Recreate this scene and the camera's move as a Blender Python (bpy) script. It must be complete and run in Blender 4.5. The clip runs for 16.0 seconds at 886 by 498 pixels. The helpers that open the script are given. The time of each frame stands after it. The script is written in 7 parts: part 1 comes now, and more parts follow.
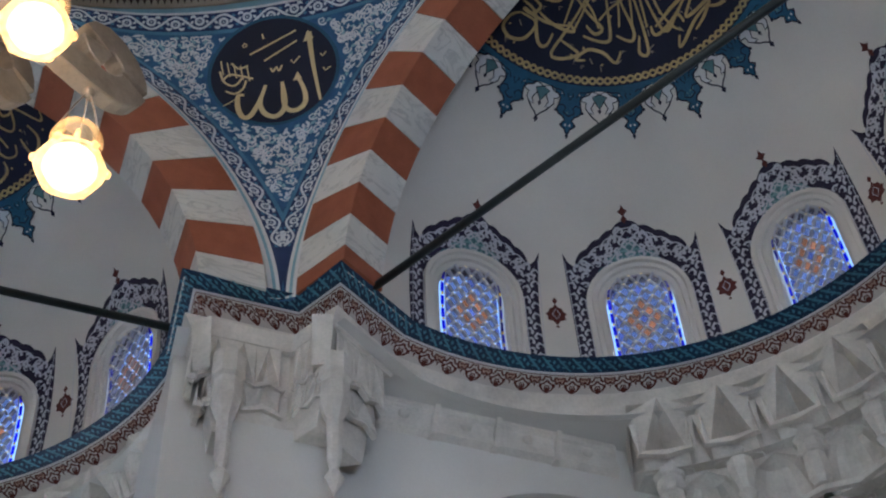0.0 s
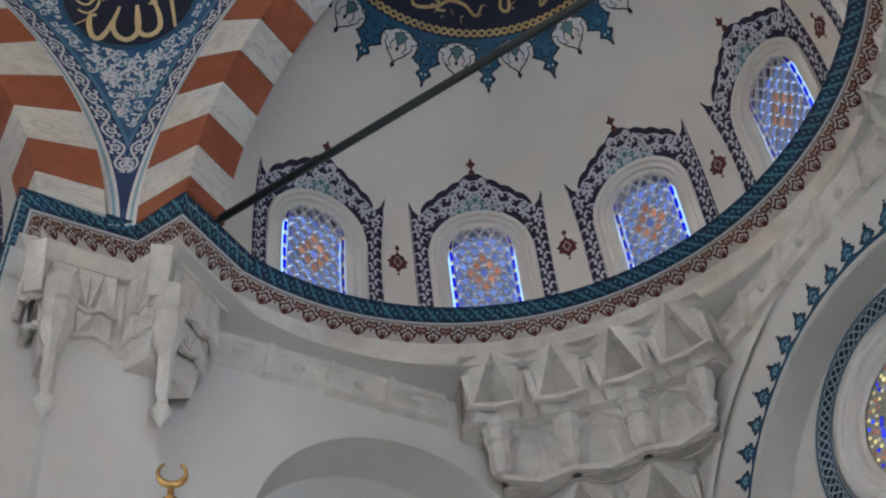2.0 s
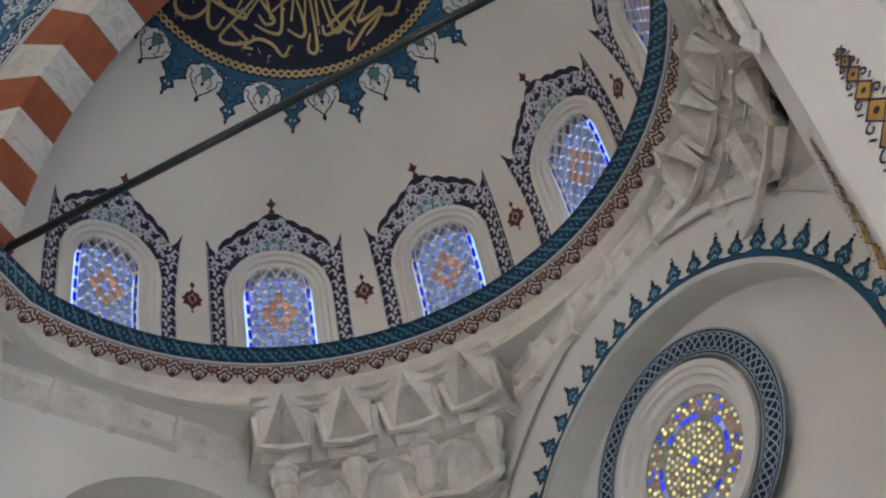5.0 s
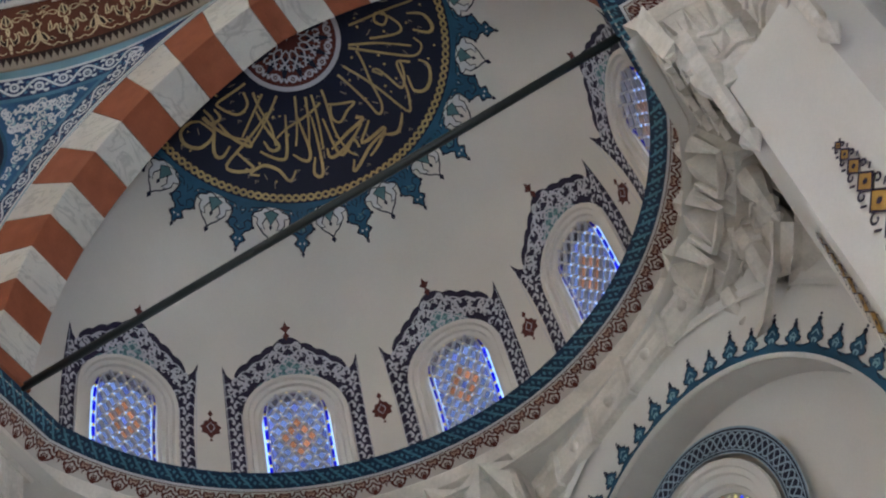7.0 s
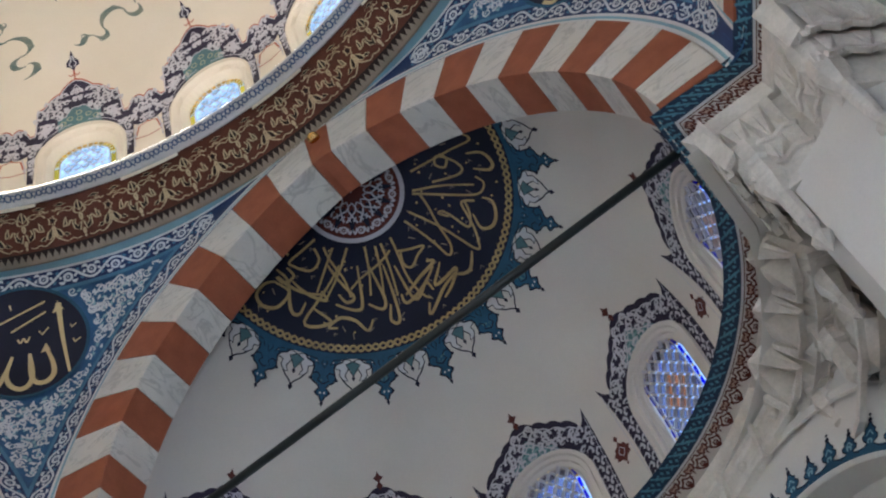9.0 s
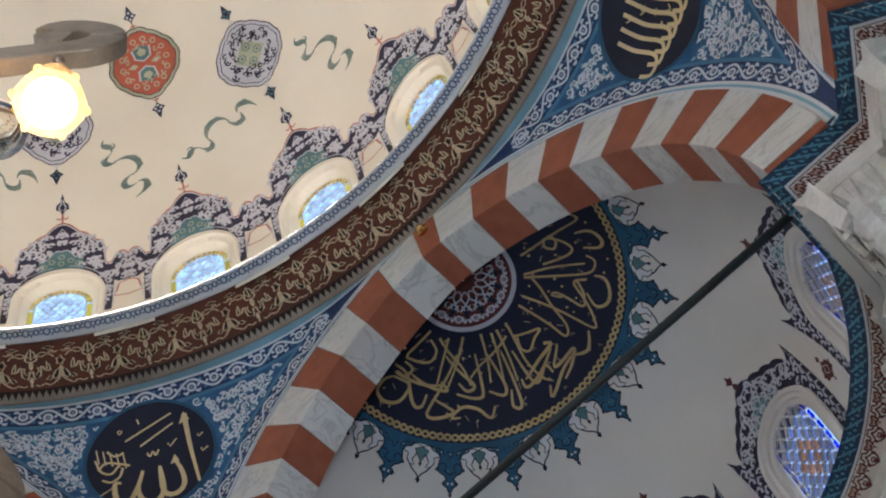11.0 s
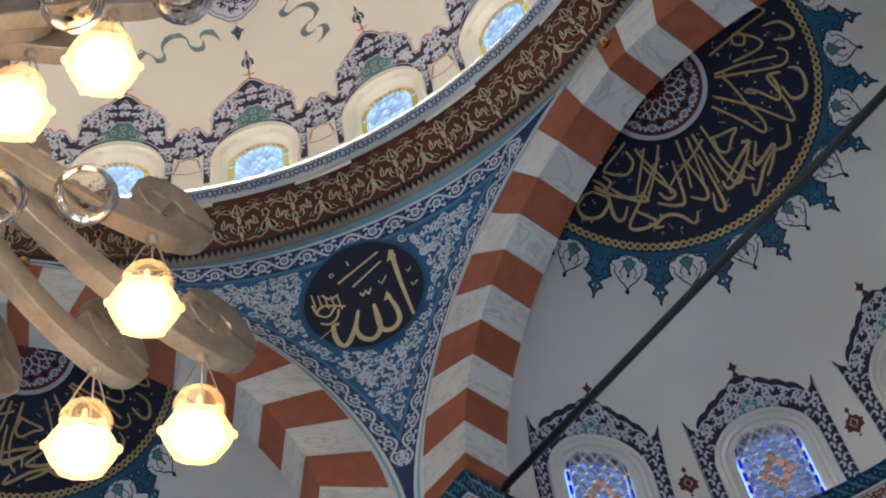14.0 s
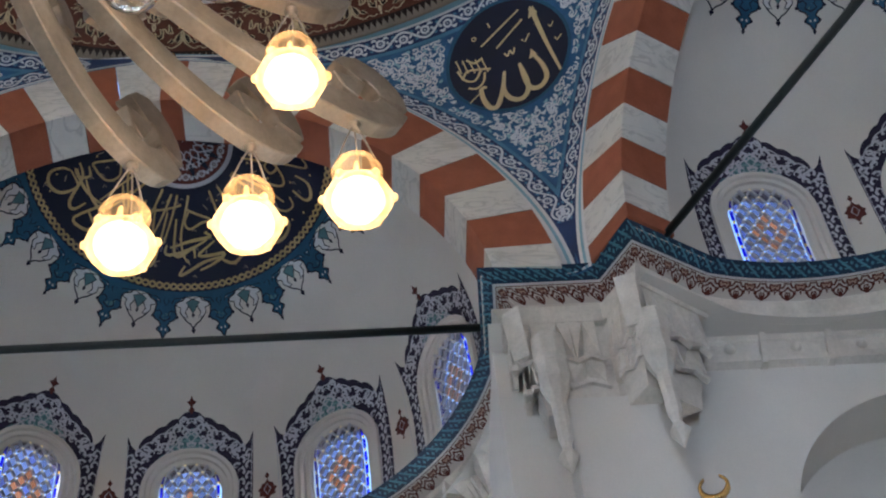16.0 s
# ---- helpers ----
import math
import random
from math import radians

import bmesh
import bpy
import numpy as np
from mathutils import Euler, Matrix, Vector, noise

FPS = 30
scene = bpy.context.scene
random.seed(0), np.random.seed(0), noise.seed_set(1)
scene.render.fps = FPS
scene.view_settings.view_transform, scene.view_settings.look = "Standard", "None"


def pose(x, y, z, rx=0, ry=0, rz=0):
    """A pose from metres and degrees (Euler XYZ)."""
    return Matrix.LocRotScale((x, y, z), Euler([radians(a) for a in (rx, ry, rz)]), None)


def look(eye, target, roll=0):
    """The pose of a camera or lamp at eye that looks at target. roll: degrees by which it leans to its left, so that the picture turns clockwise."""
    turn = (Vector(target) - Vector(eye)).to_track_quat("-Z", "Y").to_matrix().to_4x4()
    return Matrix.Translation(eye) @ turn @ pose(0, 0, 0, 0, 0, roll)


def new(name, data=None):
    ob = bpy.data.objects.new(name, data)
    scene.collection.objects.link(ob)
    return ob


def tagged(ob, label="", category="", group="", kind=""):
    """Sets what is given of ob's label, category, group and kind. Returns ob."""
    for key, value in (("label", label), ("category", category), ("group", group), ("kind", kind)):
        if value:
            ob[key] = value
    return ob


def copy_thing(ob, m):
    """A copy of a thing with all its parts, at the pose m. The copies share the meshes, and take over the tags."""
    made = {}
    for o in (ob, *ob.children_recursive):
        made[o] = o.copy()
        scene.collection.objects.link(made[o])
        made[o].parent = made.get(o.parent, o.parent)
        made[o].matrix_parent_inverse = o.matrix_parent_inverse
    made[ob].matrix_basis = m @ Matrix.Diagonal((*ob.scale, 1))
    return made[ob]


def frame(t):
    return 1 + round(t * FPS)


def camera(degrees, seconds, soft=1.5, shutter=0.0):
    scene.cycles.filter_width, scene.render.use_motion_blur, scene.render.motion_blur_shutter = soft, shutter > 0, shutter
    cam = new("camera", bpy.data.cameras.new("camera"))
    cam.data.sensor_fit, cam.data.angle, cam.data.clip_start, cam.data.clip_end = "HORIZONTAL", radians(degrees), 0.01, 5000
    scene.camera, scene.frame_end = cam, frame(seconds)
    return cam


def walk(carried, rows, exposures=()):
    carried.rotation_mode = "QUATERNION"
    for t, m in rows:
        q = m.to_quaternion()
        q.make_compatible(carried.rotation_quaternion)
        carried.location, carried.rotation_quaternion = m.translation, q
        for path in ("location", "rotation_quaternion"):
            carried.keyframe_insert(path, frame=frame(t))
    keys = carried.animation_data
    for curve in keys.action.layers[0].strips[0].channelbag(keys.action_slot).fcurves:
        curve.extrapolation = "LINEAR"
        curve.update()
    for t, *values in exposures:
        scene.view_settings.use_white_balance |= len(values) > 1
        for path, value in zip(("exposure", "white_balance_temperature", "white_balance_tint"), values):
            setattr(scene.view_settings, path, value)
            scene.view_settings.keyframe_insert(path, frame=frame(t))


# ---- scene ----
from mathutils.geometry import tessellate_polygon

cam = camera(32.9, 16.0, soft=2.1)
ROWS = [
    (0.0, 2.228, 0.231, 1.617, 141.55, 2.92, 40.61),
    (0.5, 2.226, 0.233, 1.619, 140.71, 3.92, 39.45),
    (1.0, 2.227, 0.236, 1.621, 139.63, 4.31, 37.87),
    (1.5, 2.230, 0.238, 1.621, 139.05, 4.27, 35.77),
    (2.0, 2.232, 0.240, 1.622, 138.98, 4.70, 33.52),
    (2.5, 2.234, 0.241, 1.623, 139.27, 5.35, 31.91),
    (3.0, 2.234, 0.243, 1.626, 139.27, 6.08, 30.37),
    (3.5, 2.233, 0.245, 1.630, 139.12, 6.76, 28.96),
    (4.0, 2.237, 0.248, 1.631, 139.05, 7.30, 27.55),
    (4.2, 2.247, 0.251, 1.623, 139.07, 7.46, 27.07),
    (6.3, 2.260, 0.252, 1.610, 142.39, 10.27, 26.95),
    (6.5, 2.270, 0.250, 1.597, 142.99, 10.38, 27.66),
    (7.0, 2.272, 0.242, 1.588, 144.70, 10.35, 29.54),
    (7.5, 2.270, 0.233, 1.580, 146.44, 10.30, 31.30),
    (8.0, 2.267, 0.226, 1.571, 148.01, 10.41, 32.72),
    (8.5, 2.264, 0.221, 1.561, 149.61, 10.81, 34.45),
    (9.0, 2.263, 0.219, 1.552, 151.25, 11.15, 36.34),
    (9.5, 2.262, 0.217, 1.548, 153.12, 11.00, 38.28),
    (10.0, 2.262, 0.208, 1.552, 154.40, 10.44, 39.87),
    (10.2, 2.264, 0.186, 1.564, 154.59, 10.20, 40.38),
    (12.3, 2.266, 0.157, 1.580, 156.10, 8.40, 46.42),
    (12.5, 2.266, 0.135, 1.594, 155.68, 8.24, 47.11),
    (13.0, 2.263, 0.129, 1.601, 153.89, 7.52, 48.71),
    (13.5, 2.253, 0.135, 1.605, 151.93, 7.00, 50.29),
    (14.0, 2.238, 0.147, 1.607, 149.81, 6.02, 51.52),
    (14.5, 2.220, 0.161, 1.608, 147.59, 4.98, 52.62),
    (15.0, 2.204, 0.173, 1.610, 145.58, 4.41, 54.13),
    (15.5, 2.191, 0.180, 1.613, 143.52, 4.26, 56.49),
    (16.0, 2.180, 0.183, 1.618, 141.64, 4.50, 59.55),
]
walk(cam, [(t, pose(x, y, z, rx, ry, rz)) for t, x, y, z, rx, ry, rz in ROWS], exposures=[(0.0, 0.16, 5450.0, 10.0), (1.0, 0.47, 5600.0, 10.0), (3.0, 0.50, 5950.0, 10.0), (4.0, 0.56, 6050.0, 10.0), (6.5, 0.52, 6050.0, 10.0), (8.0, 0.44, 5800.0, 10.0), (10.0, 0.38, 5600.0, 10.0), (13.0, 0.38, 5500.0, 10.0), (15.0, 0.28, 5450.0, 10.0), (16.0, 0.28, 5550.0, 10.0)])

# ---- plan: hexagonal drum on six piers, six exedrae under half domes ----
ZC = 10.0            # height of the cornice above the floor
RC = 2.467             # radius of an exedra's cornice
RS, ZS = 2.61, 10.4  # half dome: radius and height of its centre
SIDES = [            # direction, sideways shift, arch face from the axis, exedra centre from the axis
    (30, -0.12, 5.21, 5.30),
    (90, 0.0, 5.15, 5.30),
    (150, 0.18, 5.04, 5.44),
    (210, 0.0, 5.15, 5.30),
    (270, 0.0, 5.15, 5.30),
    (330, 0.0, 5.15, 5.30),
]
HALF, BACK = 2.385, 0.78   # half width between the piers at the arch face, depth of the pier's return


def side_point(k, s, n, z=0.0):
    a, s0 = radians(SIDES[k][0]), SIDES[k][1]
    u, d = Vector((math.cos(a), math.sin(a), 0)), Vector((-math.sin(a), math.cos(a), 0))
    return u * n + d * (s + s0) + Vector((0, 0, z))


def corner(k):
    """Where the arch faces of side k and the next one meet."""
    a, b = SIDES[k], SIDES[(k + 1) % 6]
    m = Matrix(((math.cos(radians(a[0])), math.sin(radians(a[0]))), (math.cos(radians(b[0])), math.sin(radians(b[0])))))
    p = m.inverted() @ Vector((a[2], b[2]))
    return Vector((p.x, p.y, 0))


def exedra_ends(k):
    """Angles at the exedra's centre at which its cornice runs into the piers."""
    _, _, face, d = SIDES[k]
    y = face + BACK - d
    return math.atan2(y, math.sqrt(RC * RC - y * y))


def cornice_loop(arc=40):
    """The cornice line, counter-clockwise, and for each point the arc length from the loop's start."""
    pts = []
    for k in range(6):
        _, _, face, d = SIDES[k]
        e = exedra_ends(k)
        pts.append(side_point(k, -HALF, face))
        for i in range(arc + 1):
            a = -math.pi / 2 + e + (math.pi - 2 * e) * i / arc
            pts.append(side_point(k, RC * math.sin(a), d + RC * math.cos(a)))
        pts.append(side_point(k, HALF, face))
        pts.append(corner(k))
    return pts


LOOP = cornice_loop()

# ---- light ----
world = bpy.data.worlds.new("sky")
scene.world = world
world.use_nodes = True
wn = world.node_tree.nodes
sky = wn.new("ShaderNodeTexSky")
sky.sky_type, sky.sun_disc = "NISHITA", False
sky.sun_elevation, sky.sun_rotation = radians(42), radians(200)
world.node_tree.links.new(sky.outputs[0], wn["Background"].inputs[0])
wn["Background"].inputs[1].default_value = 0.5
sun = new("sun", bpy.data.lights.new("sun", "SUN"))
sun.data.energy, sun.data.angle, sun.data.color = 2.0, radians(0.5), (1.0, 0.95, 0.86)
sun.matrix_world = look((0, 0, 60), (-14, 38, 14))


def area(name, p, target, w, h, power, color):
    ob = new(name, bpy.data.lights.new(name, "AREA"))
    ob.data.shape, ob.data.size, ob.data.size_y, ob.data.energy, ob.data.color = "RECTANGLE", w, h, power, color
    ob.matrix_world = look(p, target)
    return ob


# ---- materials ----
def material(name, color, rough=0.6, metal=0.0, vary=0.12, scale=3.0, bump=0.15, fine=60.0, tint=None):
    """Base colour with stains at one scale and grain at another, and a fine relief."""
    m = bpy.data.materials.new(name)
    m.use_nodes = True
    n, l = m.node_tree.nodes, m.node_tree.links
    b = n["Principled BSDF"]
    b.inputs["Roughness"].default_value, b.inputs["Metallic"].default_value = rough, metal
    if rough >= 0.5 and not metal:
        b.inputs["Specular IOR Level"].default_value = 0.22
    geo = n.new("ShaderNodeNewGeometry")
    big, small = n.new("ShaderNodeTexNoise"), n.new("ShaderNodeTexNoise")
    big.inputs["Scale"].default_value, small.inputs["Scale"].default_value = scale, fine
    big.inputs["Detail"].default_value = 6
    for t in (big, small):
        l.new(geo.outputs["Position"], t.inputs["Vector"])
    ramp = n.new("ShaderNodeValToRGB")
    c = Vector(color)
    dark = Vector(tint) if tint else c * (1 - 2 * vary)
    ramp.color_ramp.elements[0].position, ramp.color_ramp.elements[1].position = 0.3, 0.7
    ramp.color_ramp.elements[0].color, ramp.color_ramp.elements[1].color = (*dark, 1), (*(c * (1 + 0.4 * vary)), 1)
    l.new(big.outputs[0], ramp.inputs[0])
    mix = n.new("ShaderNodeMix")
    mix.data_type, mix.blend_type = "RGBA", "MULTIPLY"
    mix.inputs[0].default_value = min(1.0, vary * 2)
    l.new(ramp.outputs[0], mix.inputs[6])
    l.new(small.outputs[0], mix.inputs[7])
    l.new(mix.outputs[2], b.inputs["Base Color"])
    if bump:
        bp = n.new("ShaderNodeBump")
        bp.inputs["Strength"].default_value, bp.inputs["Distance"].default_value = bump, 0.01
        l.new(small.outputs[0], bp.inputs["Height"])
        l.new(bp.outputs[0], b.inputs["Normal"])
    return m


def glass_pane(name, color, clear=1.0):
    """Cast coloured glass: lets the sky through, tinted, with a little gloss."""
    m = bpy.data.materials.new(name)
    m.use_nodes = True
    n, l = m.node_tree.nodes, m.node_tree.links
    n.remove(n["Principled BSDF"])
    tr, gl, mx = n.new("ShaderNodeBsdfTransparent"), n.new("ShaderNodeBsdfGlossy"), n.new("ShaderNodeMixShader")
    info, hue = n.new("ShaderNodeObjectInfo"), n.new("ShaderNodeHueSaturation")
    hue.inputs["Color"].default_value = (*[x * clear for x in color], 1)
    rng = n.new("ShaderNodeMapRange")
    rng.inputs["To Min"].default_value, rng.inputs["To Max"].default_value = 0.8, 1.12
    l.new(info.outputs["Random"], rng.inputs["Value"])
    l.new(rng.outputs[0], hue.inputs["Value"])
    l.new(hue.outputs[0], tr.inputs[0])
    gl.inputs["Roughness"].default_value = 0.2
    mx.inputs[0].default_value = 0.06
    l.new(tr.outputs[0], mx.inputs[1])
    l.new(gl.outputs[0], mx.inputs[2])
    l.new(mx.outputs[0], n["Material Output"].inputs[0])
    return m


def marble(name, color, vein):
    m = material(name, color, 0.35, vary=0.08, scale=2.0, bump=0.03)
    n, l = m.node_tree.nodes, m.node_tree.links
    b = n["Principled BSDF"]
    old = b.inputs["Base Color"].links[0].from_socket
    geo, info, add = n.new("ShaderNodeNewGeometry"), n.new("ShaderNodeObjectInfo"), n.new("ShaderNodeVectorMath")
    add.operation = "MULTIPLY_ADD"
    add.inputs[1].default_value = (1, 1, 3.2)
    l.new(geo.outputs["Position"], add.inputs[0])
    l.new(info.outputs["Random"], add.inputs[2])
    w = n.new("ShaderNodeTexNoise")
    w.inputs["Scale"].default_value, w.inputs["Detail"].default_value, w.inputs["Distortion"].default_value = 2.6, 5, 1.2
    l.new(add.outputs[0], w.inputs["Vector"])
    r = n.new("ShaderNodeValToRGB")
    e = r.color_ramp.elements
    e[0].position, e[0].color, e[1].position, e[1].color = 0.46, (0, 0, 0, 1), 0.54, (0, 0, 0, 1)
    mid = e.new(0.5)
    mid.color = (0.75, 0.75, 0.75, 1)
    l.new(w.outputs[0], r.inputs[0])
    mix = n.new("ShaderNodeMix")
    mix.data_type = "RGBA"
    l.new(r.outputs[0], mix.inputs[0])
    l.new(old, mix.inputs[6])
    mix.inputs[7].default_value = (*vein, 1)
    l.new(mix.outputs[2], b.inputs["Base Color"])
    return m


PLASTER = material("white plaster", (0.75, 0.715, 0.675), 0.75, vary=0.05, scale=0.9, bump=0.08)
DOME_PLASTER = material("cream plaster", (0.80, 0.74, 0.64), 0.7, vary=0.04, scale=0.8, bump=0.05)
STUCCO = material("carved white stucco", (0.80, 0.74, 0.675), 0.7, vary=0.10, scale=5, bump=0.25, fine=40)
RED_STONE = material("red painted stone", (0.36, 0.115, 0.06), 0.6, vary=0.10, scale=6, bump=0.1)
WHITE_STONE = marble("white veined marble", (0.74, 0.73, 0.71), (0.42, 0.42, 0.42))
NAVY = material("navy paint", (0.011, 0.014, 0.042), 0.5, vary=0.12, bump=0.03)
INDIGO = material("dark plum paint", (0.032, 0.026, 0.066), 0.55, vary=0.15, bump=0.03)
BLUE = material("blue paint", (0.055, 0.135, 0.33), 0.5, vary=0.15, bump=0.03)
TEAL = material("teal paint", (0.028, 0.125, 0.235), 0.5, vary=0.18, bump=0.03)
PALE_TEAL = material("pale teal paint", (0.25, 0.42, 0.46), 0.5, vary=0.12, bump=0.03)
SKY_LINE = material("pale blue paint", (0.28, 0.47, 0.58), 0.5, vary=0.08, bump=0.03)
TILE_BLUE = material("petrol blue glazed tile", (0.006, 0.038, 0.105), 0.35, vary=0.18, scale=9, bump=0.05)
WHITE_PAINT = material("white paint", (0.72, 0.72, 0.74), 0.6, vary=0.05, bump=0.03)
LILAC_PAINT = material("greyish white paint", (0.60, 0.60, 0.68), 0.6, vary=0.08, bump=0.03)
MAROON = material("maroon paint", (0.13, 0.032, 0.028), 0.55, vary=0.12, bump=0.03)
BROWN = material("red brown paint", (0.150, 0.043, 0.022), 0.5, vary=0.2, scale=6, bump=0.04)
CORAL = material("coral red paint", (0.50, 0.13, 0.08), 0.55, vary=0.1, bump=0.03)
PALE_GOLD = material("pale gold paint", (0.74, 0.58, 0.31), 0.5, vary=0.10, bump=0.03)
OCHRE = material("ochre paint", (0.55, 0.31, 0.07), 0.5, vary=0.12, bump=0.03)
BRASS = material("dull brass", (0.40, 0.33, 0.26), 0.48, 0.75, vary=0.16, scale=8, bump=0.04)
GILT = material("polished gilt metal", (0.85, 0.55, 0.20), 0.25, 1.0, vary=0.1, bump=0.03)
IRON = material("dark green painted iron", (0.012, 0.022, 0.024), 0.45, 0.0, vary=0.2, bump=0.05)
CARPET = material("blue green carpet", (0.05, 0.12, 0.13), 0.95, vary=0.2, scale=2, bump=0.3)
GYPSUM = material("gypsum window tracery", (0.66, 0.65, 0.66), 0.7, vary=0.06, bump=0.1)
SCROLL = material("blue pendentive paint", (0.045, 0.15, 0.34), 0.5, vary=0.16, scale=7, bump=0.04)
PANE_BLUE = glass_pane("cobalt blue glass", (0.15, 0.12, 0.75))
PANE_SKY = glass_pane("pale blue glass", (0.55, 0.52, 0.58))
PANE_RED = glass_pane("orange red glass", (0.84, 0.46, 0.27))
PANE_GOLD = glass_pane("amber glass", (1.0, 0.76, 0.22))
PANE_VIOLET = glass_pane("violet glass", (0.50, 0.46, 0.59))
LEAD = material("pale grey cames", (0.60, 0.60, 0.68), 0.5, vary=0.1, bump=0.05)
SCRIPT_GOLD = material("aged gold script paint", (0.60, 0.43, 0.18), 0.45, 0.2, vary=0.18, scale=5, bump=0.03)
MID_TEAL = material("grey teal paint", (0.12, 0.25, 0.29), 0.5, vary=0.15, bump=0.03)
PANE_LIGHT = glass_pane("clear turquoise glass", (1.0, 1.0, 0.92))

GREY_TAN = material("greyish tan paint", (0.34, 0.28, 0.22), 0.55, vary=0.15, bump=0.03)


def glowing_glass(name, color, strength):
    """Glass that emits its own colour, standing in for sky light from behind."""
    m = bpy.data.materials.new(name)
    m.use_nodes = True
    b = m.node_tree.nodes["Principled BSDF"]
    b.inputs["Base Color"].default_value = (*color, 1)
    b.inputs["Roughness"].default_value = 0.25
    b.inputs["Emission Color"].default_value = (*color, 1)
    info, rng = m.node_tree.nodes.new("ShaderNodeObjectInfo"), m.node_tree.nodes.new("ShaderNodeMapRange")
    rng.inputs["To Min"].default_value, rng.inputs["To Max"].default_value = strength * 0.35, strength * 1.3
    m.node_tree.links.new(info.outputs["Random"], rng.inputs["Value"])
    m.node_tree.links.new(rng.outputs[0], b.inputs["Emission Strength"])
    return m


# the studs' emission imitates daylight passing through them
STUD_GLASS = glowing_glass("glowing pale amber stud glass", (0.80, 0.68, 0.42), 0.32)


# ---- building helpers ----
def thing(name, label="", category="", group="", kind=""):
    return tagged(new(name), label, category, group, kind)


def from_data(name, verts, faces, mat, parent=None, label="", smooth=False, uvs=None):
    me = bpy.data.meshes.new(name)
    me.from_pydata([tuple(v) for v in verts], [], faces)
    me.materials.append(mat)
    if smooth:
        me.polygons.foreach_set("use_smooth", [True] * len(me.polygons))
    me.update()
    ob = new(name, me)
    ob.parent = parent
    if label:
        ob["label"] = label
    return ob


def part(name, bm, mat, parent=None, label="", smooth=False):
    me = bpy.data.meshes.new(name)
    if smooth:
        for f in bm.faces:
            f.smooth = True
    bm.to_mesh(me)
    bm.free()
    me.materials.append(mat)
    ob = new(name, me)
    ob.parent = parent
    if label:
        ob["label"] = label
    return ob


def grid(fn, nu, nv, flip=False):
    """Vertices and quads of a sheet fn(i / nu, j / nv)."""
    verts = [fn(i / nu, j / nv) for i in range(nu + 1) for j in range(nv + 1)]
    faces = []
    for i in range(nu):
        for j in range(nv):
            a = i * (nv + 1) + j
            q = (a, a + nv + 1, a + nv + 2, a + 1)
            faces.append(q[::-1] if flip else q)
    return verts, faces


def prism(outline, z0, z1):
    """A solid from a ground outline (counter-clockwise), between two heights."""
    bm = bmesh.new()
    lo = [bm.verts.new((p[0], p[1], z0)) for p in outline]
    hi = [bm.verts.new((p[0], p[1], z1)) for p in outline]
    bm.faces.new(lo[::-1])
    bm.faces.new(hi)
    n = len(lo)
    for i in range(n):
        bm.faces.new((lo[i], lo[(i + 1) % n], hi[(i + 1) % n], hi[i]))
    return bm


def sweep(path, profile, closed=True):
    """A moulding: profile of (out, z) along a level path; out is to the right of the way."""
    n = len(path)
    verts, faces = [], []
    for i in range(n):
        a, b, c = path[i - 1], path[i], path[(i + 1) % n]
        if not closed and i in (0, n - 1):
            a, c = (b, c) if i == 0 else (a, b)
            d = (c - a).normalized()
            m = Vector((d.y, -d.x, 0))
        else:
            d1, d2 = (b - a).normalized(), (c - b).normalized()
            n1, n2 = Vector((d1.y, -d1.x, 0)), Vector((d2.y, -d2.x, 0))
            m = (n1 + n2) / max(0.35, 1 + n1.dot(n2))
        for o, z in profile:
            verts.append(b + m * o + Vector((0, 0, z)))
    k = len(profile)
    for i in range(n if closed else n - 1):
        for j in range(k - 1):
            a, b = i * k + j, (i + 1) % n * k + j
            faces.append((a, b, b + 1, a + 1))
    return verts, faces


